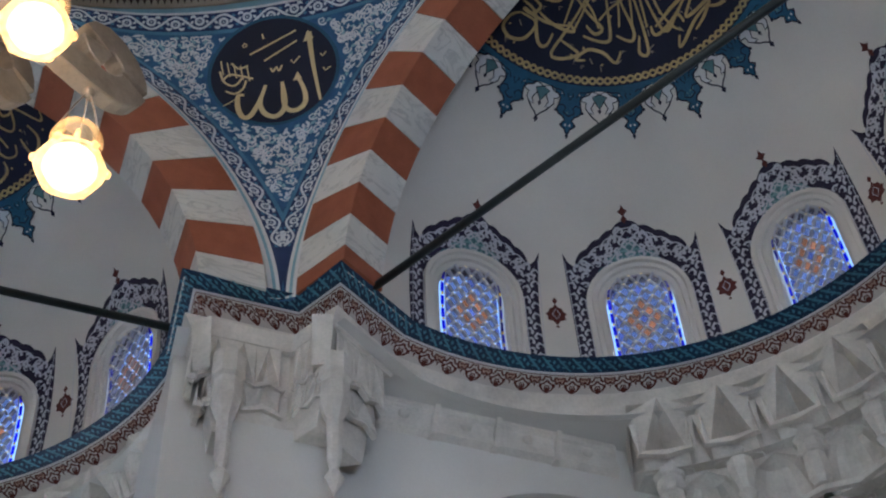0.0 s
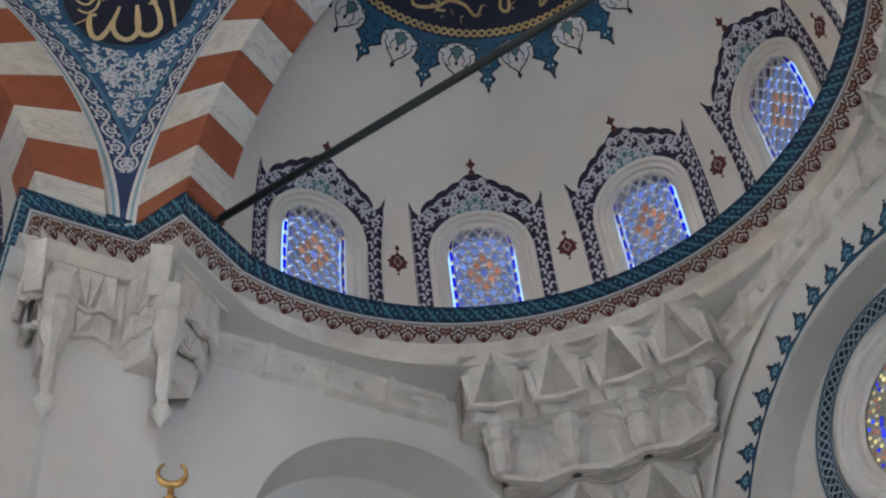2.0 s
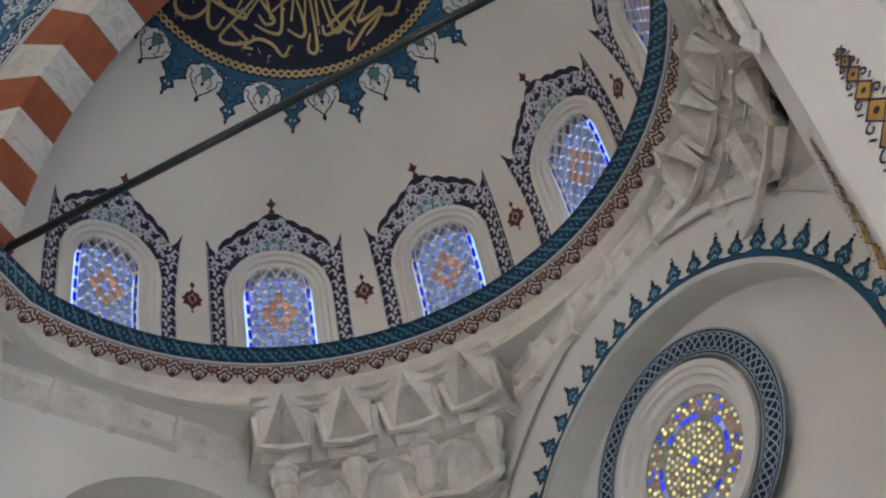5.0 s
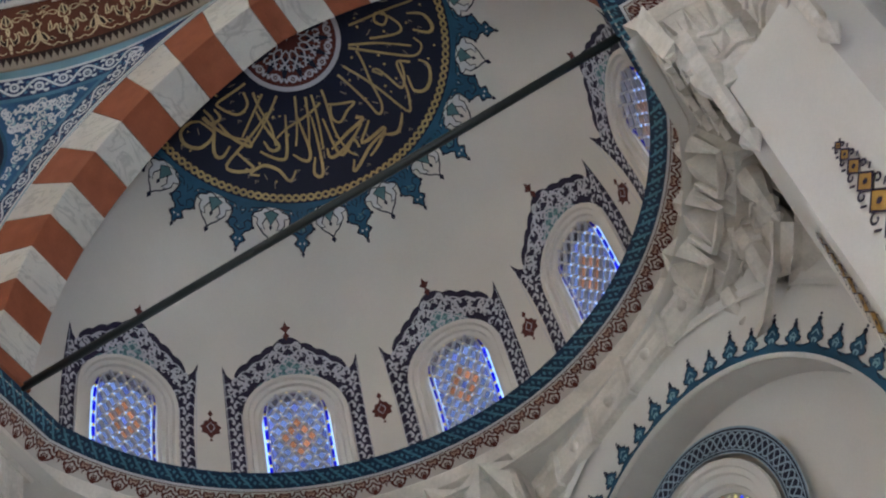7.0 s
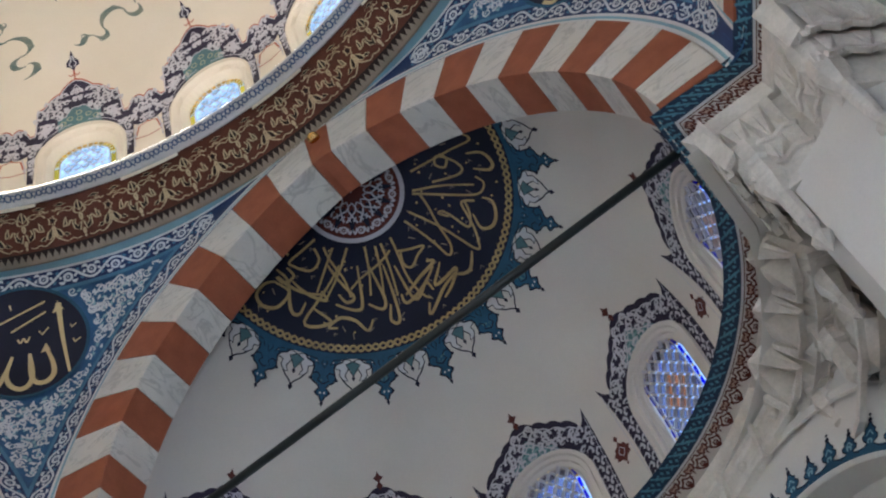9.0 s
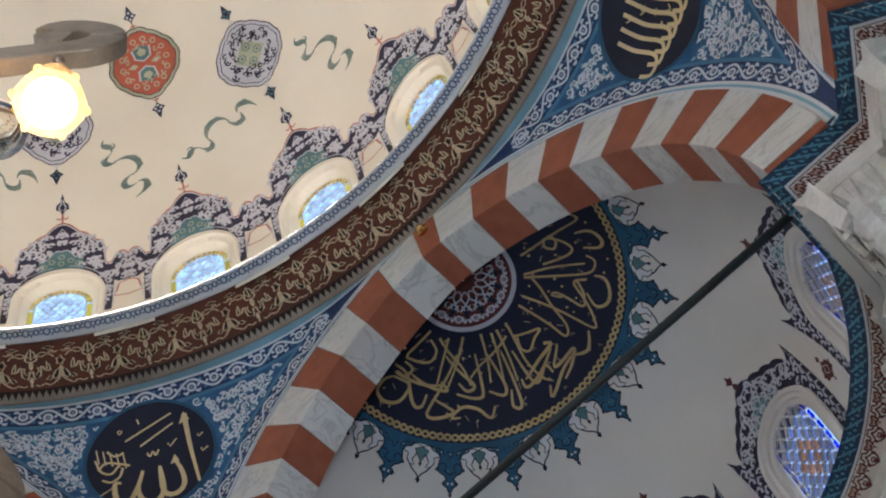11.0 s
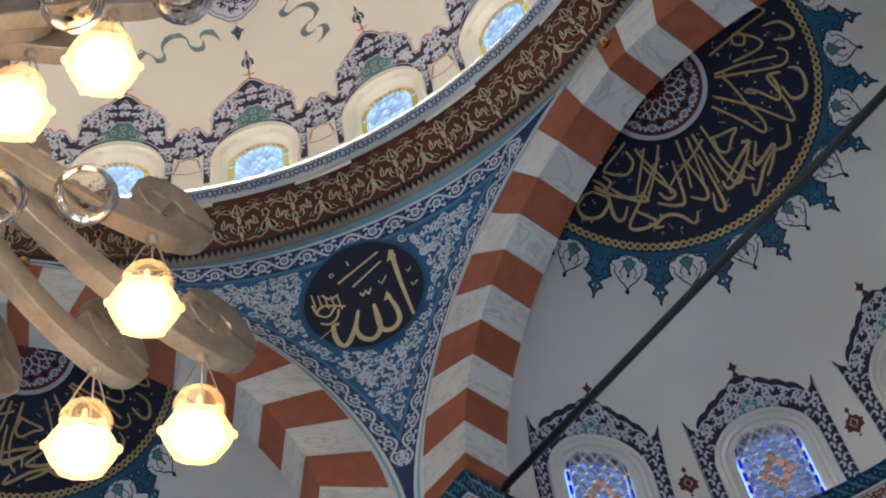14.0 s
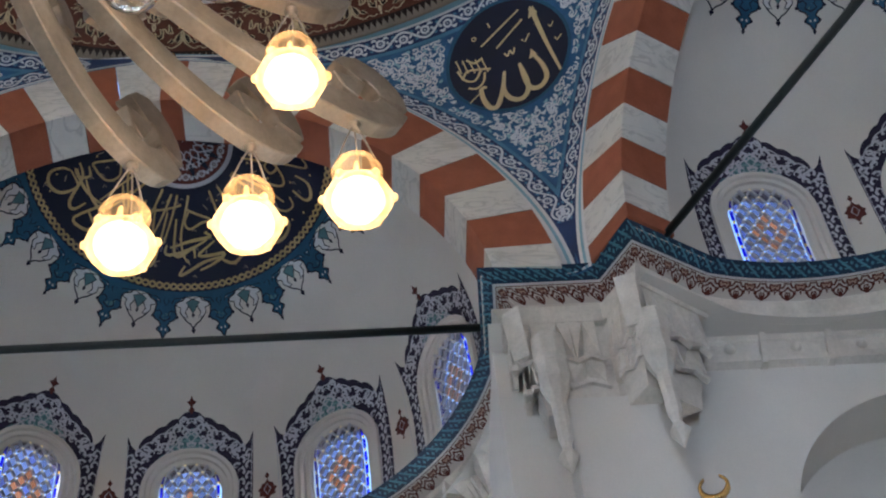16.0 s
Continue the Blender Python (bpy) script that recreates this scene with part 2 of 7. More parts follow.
class Paint:
    """Thin painted shapes laid on a curved surface; on(u, v, h) gives the place h above the surface."""

    def __init__(self, on, lift=0.004):
        self.on, self.lift, self.verts, self.faces = on, lift, [], []

    def stroke(self, pts, w, h=0.0, taper=False, closed=False):
        n, base = len(pts), len(self.verts)
        for i, (x, y) in enumerate(pts):
            if closed:
                a, c = pts[i - 1], pts[(i + 1) % n]
            else:
                a, c = pts[max(0, i - 1)], pts[min(n - 1, i + 1)]
            dx, dy = c[0] - a[0], c[1] - a[1]
            q = math.hypot(dx, dy) or 1.0
            t = i / (n - 1)
            ww = (w(t) if callable(w) else w) * (math.sin(math.pi * min(0.97, max(0.03, t))) ** 0.5 if taper else 1)
            ox, oy = -dy / q * ww / 2, dx / q * ww / 2
            self.verts += [self.on(x + ox, y + oy, self.lift + h), self.on(x - ox, y - oy, self.lift + h)]
        for i in range(n if closed else n - 1):
            a, b = base + 2 * i, base + 2 * ((i + 1) % n)
            self.faces.append((a, a + 1, b + 1, b))
        return self

    def poly(self, pts, h=0.0):
        base = len(self.verts)
        self.verts += [self.on(x, y, self.lift + h) for x, y in pts]
        for t in tessellate_polygon([[Vector((x, y, 0)) for x, y in pts]]):
            self.faces.append(tuple(base + i for i in t))
        return self

    def sheet(self, u0, u1, v0, v1, nu, nv, h=0.0):
        """Fills between v0(u) and v1(u) for u from u0 to u1."""
        f0 = v0 if callable(v0) else lambda u: v0
        f1 = v1 if callable(v1) else lambda u: v1
        base = len(self.verts)

        def at(a, b):
            u = u0 + (u1 - u0) * a
            return self.on(u, f0(u) + (f1(u) - f0(u)) * b, self.lift + h)

        v, f = grid(at, nu, nv)
        self.verts += v
        self.faces += [tuple(base + i for i in q) for q in f]
        return self

    def dot(self, x, y, r, h=0.0, n=8, ry=None):
        ry = ry or r
        return self.poly([(x + r * math.cos(2 * math.pi * i / n), y + ry * math.sin(2 * math.pi * i / n)) for i in range(n)], h)

    def done(self, name, mat, parent=None, label="", stuff=False):
        ob = from_data(name, self.verts, self.faces, mat, parent, label)
        if stuff:
            ob["kind"] = "stuff"
        return ob


def curl(x, y, r, a0, turns, n=14, shrink=0.35):
    """A spiral tendril that starts at (x, y) heading along a0."""
    out, px, py, a = [], x, y, a0
    step = abs(turns) * 2 * math.pi * r * 0.65 / n
    for i in range(n + 1):
        out.append((px, py))
        k = 1 - (1 - shrink) * i / n
        a += math.copysign(step / (r * k), turns) * 0.9
        px, py = px + step * math.cos(a), py + step * math.sin(a)
    return out


def bez(p0, p1, p2, p3, n=12):
    out = []
    for i in range(n + 1):
        t = i / n
        a, b, c, d = (1 - t) ** 3, 3 * t * (1 - t) ** 2, 3 * t * t * (1 - t), t ** 3
        out.append((a * p0[0] + b * p1[0] + c * p2[0] + d * p3[0], a * p0[1] + b * p1[1] + c * p2[1] + d * p3[1]))
    return out


# ---- hall: walls, floor, ceiling ----
HP, HQ = Vector((-0.8660254, 0.5, 0)), Vector((0.5, 0.8660254, 0))   # the hall's own axes


def hall(p, q, z=0.0):
    return HP * p + HQ * q + Vector((0, 0, z))


def wall_slab(name, a, b, z0, z1, thick, holes=()):
    """A wall from a to b (inside to the left of the way), with square openings (from, to, low, high) through it."""
    d = (b - a).normalized()
    o = Vector((d.y, -d.x, 0)) * thick
    length = (b - a).length
    xs = sorted({0.0, length, *[h[0] for h in holes], *[h[1] for h in holes]})
    zs = sorted({z0, z1, *[h[2] for h in holes], *[h[3] for h in holes]})
    bm = bmesh.new()
    for i in range(len(xs) - 1):
        for j in range(len(zs) - 1):
            cx, cz = (xs[i] + xs[i + 1]) / 2, (zs[j] + zs[j + 1]) / 2
            if any(h[0] < cx < h[1] and h[2] < cz < h[3] for h in holes):
                continue
            vs = []
            for off in (Vector(), o):
                for x, z in ((xs[i], zs[j]), (xs[i + 1], zs[j]), (xs[i + 1], zs[j + 1]), (xs[i], zs[j + 1])):
                    vs.append(bm.verts.new(a + d * x + off + Vector((0, 0, z))))
            for f in ((0, 1, 2, 3), (7, 6, 5, 4), (0, 4, 5, 1), (1, 5, 6, 2), (2, 6, 7, 3), (3, 7, 4, 0)):
                bm.faces.new([vs[i] for i in f])
    bmesh.ops.remove_doubles(bm, verts=bm.verts, dist=0.0005)
    ob = part(name, bm, PLASTER)
    return tagged(ob, "plain white plastered hall wall", "wall", kind="structure")


PLAN = [(8.0, -2.7), (8.0, 2.62), (5.37, 2.62), (5.37, 7.2), (-5.37, 7.2), (-5.37, 2.62), (-8.0, 2.62), (-8.0, -2.7),
        (-5.37, -2.7), (-5.37, -7.2), (5.37, -7.2), (5.37, -2.7)]
ZTOP = ZC - 0.55
for i, (pq, rs) in enumerate(zip(PLAN, PLAN[1:] + PLAN[:1])):
    a, b = hall(*pq), hall(*rs)
    if i in (2, 3):
        continue
    holes = []
    if i in (9, 5, 0, 6):
        length = (b - a).length
        holes = [(length * f - 0.8, length * f + 0.8, 1.8, 6.2) for f in ((0.2, 0.5, 0.8) if length > 6 else (0.3, 0.7))]
    w = wall_slab("wall_%d" % (i + 1), a, b, 0, ZTOP, 0.35, holes)
    for x0, x1, z0, z1 in holes:
        c = a + (b - a).normalized() * (x0 + x1) / 2 + Vector((0, 0, (z0 + z1) / 2))
        d = (b - a).normalized()
        inn = Vector((-d.y, d.x, 0))
        area("window_daylight", c - inn * 0.3, c + inn * 3, 1.5, 4.3, 1000, (0.86, 0.93, 1.0))
bm = bmesh.new()
bm.faces.new([bm.verts.new((*hall(p * 1.04, q * 1.04).xy, 0)) for p, q in PLAN])
r = bmesh.ops.extrude_face_region(bm, geom=bm.faces[:])
bmesh.ops.translate(bm, verts=[v for v in r["geom"] if isinstance(v, bmesh.types.BMVert)], vec=(0, 0, -0.3))
tagged(part("floor", bm, CARPET), "blue green carpet over the hall floor", "floor", kind="structure")


def ringed_slab(name, outer, inner, z0, z1, mat):
    verts, faces = [], []
    for z, flip in ((z0, True), (z1, False)):
        base = len(verts)
        loops = [[Vector((p.x, p.y, 0)) for p in outer], [Vector((p.x, p.y, 0)) for p in inner]]
        flat = loops[0] + loops[1]
        verts += [Vector((p.x, p.y, z)) for p in flat]
        for t in tessellate_polygon(loops):
            faces.append(tuple(base + i for i in (t[::-1] if flip else t)))
    return from_data(name, verts, faces, mat)


outer = [hall(p + math.copysign(0.3, p), q + math.copysign(0.3, q)) for p, q in PLAN]
slab = ringed_slab("ceiling", outer, [p * 1.012 for p in LOOP], ZTOP, ZC - 0.02, PLASTER)
tagged(slab, "white plastered ceiling round the exedrae", "ceiling", kind="structure")

# ---- cornice with tile band and painted frieze ----
cornice = thing("cornice", "white moulded cornice with petrol blue tile band and maroon frieze", "cornice", kind="structure")
v, f = sweep(LOOP, [(0.16, ZC - 0.005), (0.0, ZC)])
from_data("ledge", v, f, PLASTER, cornice)
v, f = sweep(LOOP, [(0.0, ZC), (0.11, ZC - 0.06)])
from_data("tile_band", v, f, TILE_BLUE, cornice, "petrol blue glazed tile band")
v, f = sweep(LOOP, [(0.11, ZC - 0.06), (0.103, ZC - 0.072), (0.118, ZC - 0.080), (0.122, ZC - 0.07)])
from_data("fillet", v, f, WHITE_PAINT, cornice)
v, f = sweep(LOOP, [(0.122, ZC - 0.07), (0.262, ZC - 0.14)])
from_data("frieze_ground", v, f, PLASTER, cornice)
v, f = sweep(LOOP, [(0.262, ZC - 0.14), (0.250, ZC - 0.158), (0.268, ZC - 0.19), (0.30, ZC - 0.24), (0.31, ZC - 0.30), (0.12, ZC - 0.56)])
from_data("cove", v, f, STUCCO, cornice)


# ---- arches of alternating stone ----
# two-centred arches: sideways shift, then (offset of the centres, height of the centres, radius) of intrados and extrados
ARCHES = [(-0.055, (0.45, -0.15, 2.87), (0.335, -0.02, 3.225))] * 6
ARCHES[2] = (0.0, (0.273, -0.38, 2.803), (0.343, -0.30, 3.36))
ZA, THICK = 0.08, 0.41                         # height from which the joints fan out, depth of the arch
KEY = (86.9, 91.3)                             # the narrow keystone, degrees


def arch_radius(th, curve):
    """Distance from the fan's centre to a curve of the arch."""
    ec, z0, r = curve
    h = ZA - z0
    b = ec * abs(math.cos(th)) + h * math.sin(th)
    return -b + math.sqrt(b * b - ec * ec - h * h + r * r)


def arch(k):
    _, _, face, _ = SIDES[k]
    shift, inner, outer = ARCHES[k]
    ob = thing("arch", "pointed arch of alternating white marble and red stone voussoirs", "arch", "arches under the dome", "structure")
    low = -5.0 if k == 2 else 0.0
    step = (KEY[0] - low) / 11
    cuts = [min(181.9, max(-1.9, c)) for c in [low + step * i for i in range(-1, 12)] + [KEY[1] + 7.9 * i for i in range(13)]]
    for i in range(len(cuts) - 1):
        a0, a1 = radians(cuts[i]), radians(cuts[i + 1])
        red = i % 2 == 0
        if a1 - a0 < 0.006:
            continue
        bm = bmesh.new()
        vs = []
        # soffit and face are bent with the arch; a hair's gap parts the stones
        e = 0.0012
        m = 3
        ring_ = [(a0 + e + (a1 - a0 - 2 * e) * j / m, inner) for j in range(m + 1)] + [(a1 - e - (a1 - a0 - 2 * e) * j / m, outer) for j in range(m + 1)]
        for n in (face, face + THICK):
            vs.append([bm.verts.new(side_point(k, shift - arch_radius(a, r) * math.cos(a), n, ZC + ZA + arch_radius(a, r) * math.sin(a))) for a, r in ring_])
        nv = len(ring_)
        bm.faces.new(vs[0])
        bm.faces.new(vs[1][::-1])
        for j in range(nv):
            bm.faces.new((vs[0][j], vs[1][j], vs[1][(j + 1) % nv], vs[0][(j + 1) % nv]))
        part("voussoir", bm, RED_STONE if red else WHITE_STONE, ob)
    return ob


for k in range(6):
    arch(k)


# ---- half domes ----
def on_half(k):
    """Places on half dome k by arc lengths: u round from the middle (metres at the equator), v up."""
    _, _, _, d = SIDES[k]

    def at(u, v, h=0.0):
        el = v / RS
        a = u / RS
        r = (RS - h) * math.cos(el) if el > 0 else RS - h
        z = ZS + ((RS - h) * math.sin(el) if el > 0 else v)
        return side_point(k, r * math.sin(a), d + r * math.cos(a), z)

    return at


WIN_STEP = 30.6


def in_window(u, v, half, spring, round_=True):
    if v < spring:
        return abs(u) < half
    return u * u + (v - spring) ** 2 < half * half


def half_dome(k):
    at = on_half(k)
    nu, nv = 130, 70
    verts, faces = grid(lambda a, b: at((a - 0.5) * 2 * radians(91.5) * RS, -0.42 + (math.pi / 2 * RS + 0.42) * b), nu, nv)
    keep = []
    for q, f in enumerate(faces):
        i, j = q // nv, q % nv
        u = ((i + 0.5) / nu - 0.5) * 2 * 91.5
        v = -0.42 + (math.pi / 2 * RS + 0.42) * (j + 0.5) / nv
        w = min(range(-2, 3), key=lambda n: abs(u - n * WIN_STEP))
        du = radians(u - w * WIN_STEP) * RS * math.cos(max(0, v / RS))
        if not in_window(du, v, 0.34, 0.38):
            keep.append(f)
    ob = from_data("half_dome", verts, keep, PLASTER, smooth=True)
    return tagged(ob, "white plastered half dome over an exedra", "half dome", "half domes", "structure")


for k in range(6):
    half_dome(k)


# ---- main dome: painted ring, pendentives, dome ----
def ring_loop(r, n=144):
    return [Vector((r * math.cos(2 * math.pi * i / n), r * math.sin(2 * math.pi * i / n), 0)) for i in range(n)]


RB, ZB, RT, ZT = 5.13, ZC + 3.20, 4.752, ZC + 3.508
ring = thing("dome_cornice", "red brown painted dome cornice with tan arabesques", "cornice", kind="structure")
v, f = sweep(ring_loop(1.0), [(RB - 1 + 0.25, ZB - 0.01), (RB - 1 + 0.05, ZB - 0.002)])
from_data("blue_edge", v, f, SKY_LINE, ring)
v, f = sweep(ring_loop(1.0), [(RB - 1 + 0.05, ZB - 0.002), (RB - 1, ZB)])
from_data("lower_edge", v, f, GREY_TAN, ring)
v, f = sweep(ring_loop(1.0), [(RB - 1, ZB), (RT - 1, ZT)])
from_data("brown_band", v, f, BROWN, ring, smooth=True)
v, f = sweep(ring_loop(1.0), [(RT - 1, ZT), (RT - 1.015, ZT - 0.010), (RT - 1.035, ZT - 0.006), (RT - 1.045, ZT + 0.0)])
from_data("white_lip", v, f, WHITE_PAINT, ring)
v, f = sweep(ring_loop(1.0), [(RT - 1.045, ZT), (4.615 - 1, ZT + 0.012), (4.615 - 1, ZT + 0.04), (4.80 - 1, ZT + 0.07)])
from_data("chain_band", v, f, WHITE_PAINT, ring)

RD, ZD = 4.75, ZC + 4.1
DOME_AZ = [104.8 + 15.65 * (i + 0.5) for i in range(-12, 11)]


def on_dome(u, v, h=0.0):
    """Places on the dome: u degrees round, v degrees up."""
    a, e = radians(u), radians(v)
    r = (RD - h) * math.cos(e) if v > 0 else RD - h
    return Vector((r * math.cos(a), r * math.sin(a), ZD + ((RD - h) * math.sin(e) if v > 0 else radians(v) * RD)))


nu, nv = 276, 90
verts, faces = grid(lambda a, b: on_dome(a * 360, -8 + 98 * b), nu, nv, True)
keep = []
for q, f in enumerate(faces):
    i, j = q // nv, q % nv
    u, v = (i + 0.5) / nu * 360, -8 + 98 * (j + 0.5) / nv
    w = min(DOME_AZ, key=lambda a: abs((u - a + 180) % 360 - 180))
    du = ((u - w + 180) % 360 - 180)
    if not in_window(radians(du) * RD, radians(v) * RD, 0.36, 0.24):
        keep.append(f)
dome = from_data("dome", verts, keep, DOME_PLASTER, smooth=True)
tagged(dome, "cream plastered central dome with painted ornament", "dome", kind="structure")

ZP, RP = ZC + 0.42, 5.90


def arch_gap(side, az, z):
    """Distance of a place (azimuth, height over the cornice) outside the extrados of a side's arch."""
    ang, s0, face, _ = SIDES[side]
    shift, _, (ec, z0, r) = ARCHES[side]
    x = face * math.tan(radians((az - ang + 180) % 360 - 180)) - s0
    return math.hypot(abs(x - shift) + ec, max(0.0, z - z0)) - r


def pend_low(k, t):
    """Azimuth and lower edge of pendentive k (between sides k and k + 1) at t from 0 to 1."""
    a0, a1 = SIDES[k][0], SIDES[(k + 1) % 6][0]
    a1 += 360 if a1 < a0 else 0
    az = a0 + (a1 - a0) * t
    best = -0.05
    for s, ang in ((k, a0), ((k + 1) % 6, a1)):
        shift, _, (ec, z0, r) = ARCHES[s]
        x = abs(SIDES[s][2] * math.tan(radians(az - ang)) - SIDES[s][1] - shift) + ec
        if x < r:
            best = max(best, z0 + math.sqrt(r * r - x * x))
    return az, min(best, 3.2)


def on_pend(az, z, h=0.0):
    r = math.sqrt(max(0.1, RP * RP - (z + ZC - ZP) ** 2))
    pull, total = 0.0, 0.0
    for side, (ang, s0, face, _) in enumerate(SIDES):
        b = (az - ang + 180) % 360 - 180
        if abs(b) < 50:
            w = math.exp(-max(0.0, arch_gap(side, az, z)) / 0.4)
            pull, total = pull + w * (face / math.cos(radians(b)) - r), total + w
    r += pull / max(1.0, total) - h
    return Vector((r * math.cos(radians(az)), r * math.sin(radians(az)), z + ZC))


def pendentive(k):
    nu, nv = (170, 84) if k < 3 else (48, 20)
    lows = [pend_low(k, i / nu) for i in range(nu + 1)]
    top = 3.20
    z = lambda i, j: max(lows[i][1], -0.05 + (top + 0.05) * j / nv)
    v = [on_pend(lows[i][0], min(top, z(i, j)), -0.012) for i in range(nu + 1) for j in range(nv + 1)]
    f = []
    for i in range(nu):
        for j in range(nv):
            if z(i, j + 1) - z(i, j) > 1e-4 or z(i + 1, j + 1) - z(i + 1, j) > 1e-4:
                q = i * (nv + 1) + j
                f.append((q, q + nv + 1, q + nv + 2, q + 1))
    ob = from_data("pendentive", v, f, SCROLL, smooth=True)
    return tagged(ob, "blue arabesque painted pendentive with round calligraphy medallion", "pendentive", "pendentives", "structure")


PENDS = [pendentive(k) for k in range(6)]

# solid corners behind the pendentives' feet
for k in range(6):
    v, u = corner(k), corner(k).normalized()
    j = (k + 1) % 6
    ring_ = [v + u * 0.14, side_point(j, -HALF - 0.10, SIDES[j][2] + 0.14), side_point(j, -HALF - 0.22, SIDES[j][2] + 0.75), v + u * 1.3,
             side_point(k, HALF + 0.22, SIDES[k][2] + 0.75), side_point(k, HALF + 0.10, SIDES[k][2] + 0.14)]
    tagged(part("pier_core", prism(ring_[::-1], ZC - 0.03, ZC + 3.2), PLASTER), "plastered masonry behind a pendentive's foot", "wall", kind="structure")

# ---- tie rods ----
for k in range(6):
    face = SIDES[k][2]
    n = SIDES[k][3] + 0.21
    rise = 0.035 if k == 2 else 0.022
    a, b = side_point(k, -HALF - 0.05, n, ZC + rise), side_point(k, HALF + 0.05, n, ZC + rise)
    bm = bmesh.new()
    bmesh.ops.create_cone(bm, segments=14, radius1=0.032, radius2=0.032, depth=(b - a).length, cap_ends=True)
    ob = part("tie_rod", bm, IRON, smooth=True)
    ob.matrix_world = Matrix.Translation((a + b) / 2) @ (b - a).to_track_quat("Z", "Y").to_matrix().to_4x4()
    tagged(ob, "dark green iron tie rod across an arch", "tie rod", "tie rods under the arches")


# ---- stained windows of the half domes ----
def arch_outline(half, spring, low, n=16):
    pts = [(-half, low), (-half, (low + spring) / 2), (-half, spring)]
    pts += [(-half * math.cos(math.pi * i / n), spring + half * math.sin(math.pi * i / n)) for i in range(1, n)]
    return pts + [(half, spring), (half, (low + spring) / 2), (half, low)]


def clip(poly, hull):
    """The part of a convex polygon inside a convex clockwise hull."""
    n = len(hull)
    for i in range(n):
        (ax, ay), (bx, by) = hull[i], hull[(i + 1) % n]
        side = lambda p: (bx - ax) * (p[1] - ay) - (by - ay) * (p[0] - ax)
        out = []
        for j, p in enumerate(poly):
            q = poly[(j + 1) % len(poly)]
            sp, sq = side(p), side(q)
            if sp <= 0:
                out.append(p)
            if sp * sq < 0:
                t = sp / (sp - sq)
                out.append((p[0] + (q[0] - p[0]) * t, p[1] + (q[1] - p[1]) * t))
        poly = out
        if len(poly) < 3:
            return []
    return poly


def on_wall(radius, scale=1.0):
    """Local places on a round wall that faces its axis: u along, v up, h towards the axis."""
    def at(u, v, h=0.0):
        el = v / radius
        c = math.cos(el) if el > 0 else 1.0
        a = u / (radius * max(0.3, c))
        r = (radius - h) * c
        return Vector((r * math.sin(a), r * math.cos(a), (radius - h) * math.sin(el) if el > 0 else v))
    return at


def moulding(at, halves, spring, low, name, mat, parent):
    """A stepped arched frame: halves lists (half width, height above the wall) from outside in."""
    rows = [arch_outline(w, spring, low) for w, _ in halves]
    verts = [at(*p, h) for row, (_, h) in zip(rows, halves) for p in row]
    n = len(rows[0])
    faces = [(i * n + j, i * n + j + 1, (i + 1) * n + j + 1, (i + 1) * n + j) for i in range(len(rows) - 1) for j in range(n - 1)]
    return from_data(name, verts, faces, mat, parent)


def pane(at, poly, mat, parent, h=-0.07):
    """A single pane with its thickness."""
    n = len(poly)
    verts = [at(x, y, h) for x, y in poly] + [at(x, y, h - 0.008) for x, y in poly]
    faces = [tuple(range(n)), tuple(range(2 * n - 1, n - 1, -1))] + [(i, n + i, n + (i + 1) % n, (i + 1) % n) for i in range(n)]
    ob = from_data("pane", verts, faces, mat, parent)
    ob.visible_shadow = False
    return ob


def rib(p, seg, wide, low, high):
    """A bar of tracery with its depth."""
    p.stroke(seg, wide, high)
    base, n = len(p.verts) - 2 * len(seg), len(seg)
    dx, dy = seg[-1][0] - seg[0][0], seg[-1][1] - seg[0][1]
    q = math.hypot(dx, dy)
    for side, sg in ((0, 1), (1, -1)):
        foot = len(p.verts)
        p.verts += [p.on(x - sg * dy / q * wide / 2, y + sg * dx / q * wide / 2, p.lift + low) for x, y in seg]
        p.faces += [(base + 2 * i + side, foot + i, foot + i + 1, base + 2 * i + 2 + side) for i in range(n - 1)]


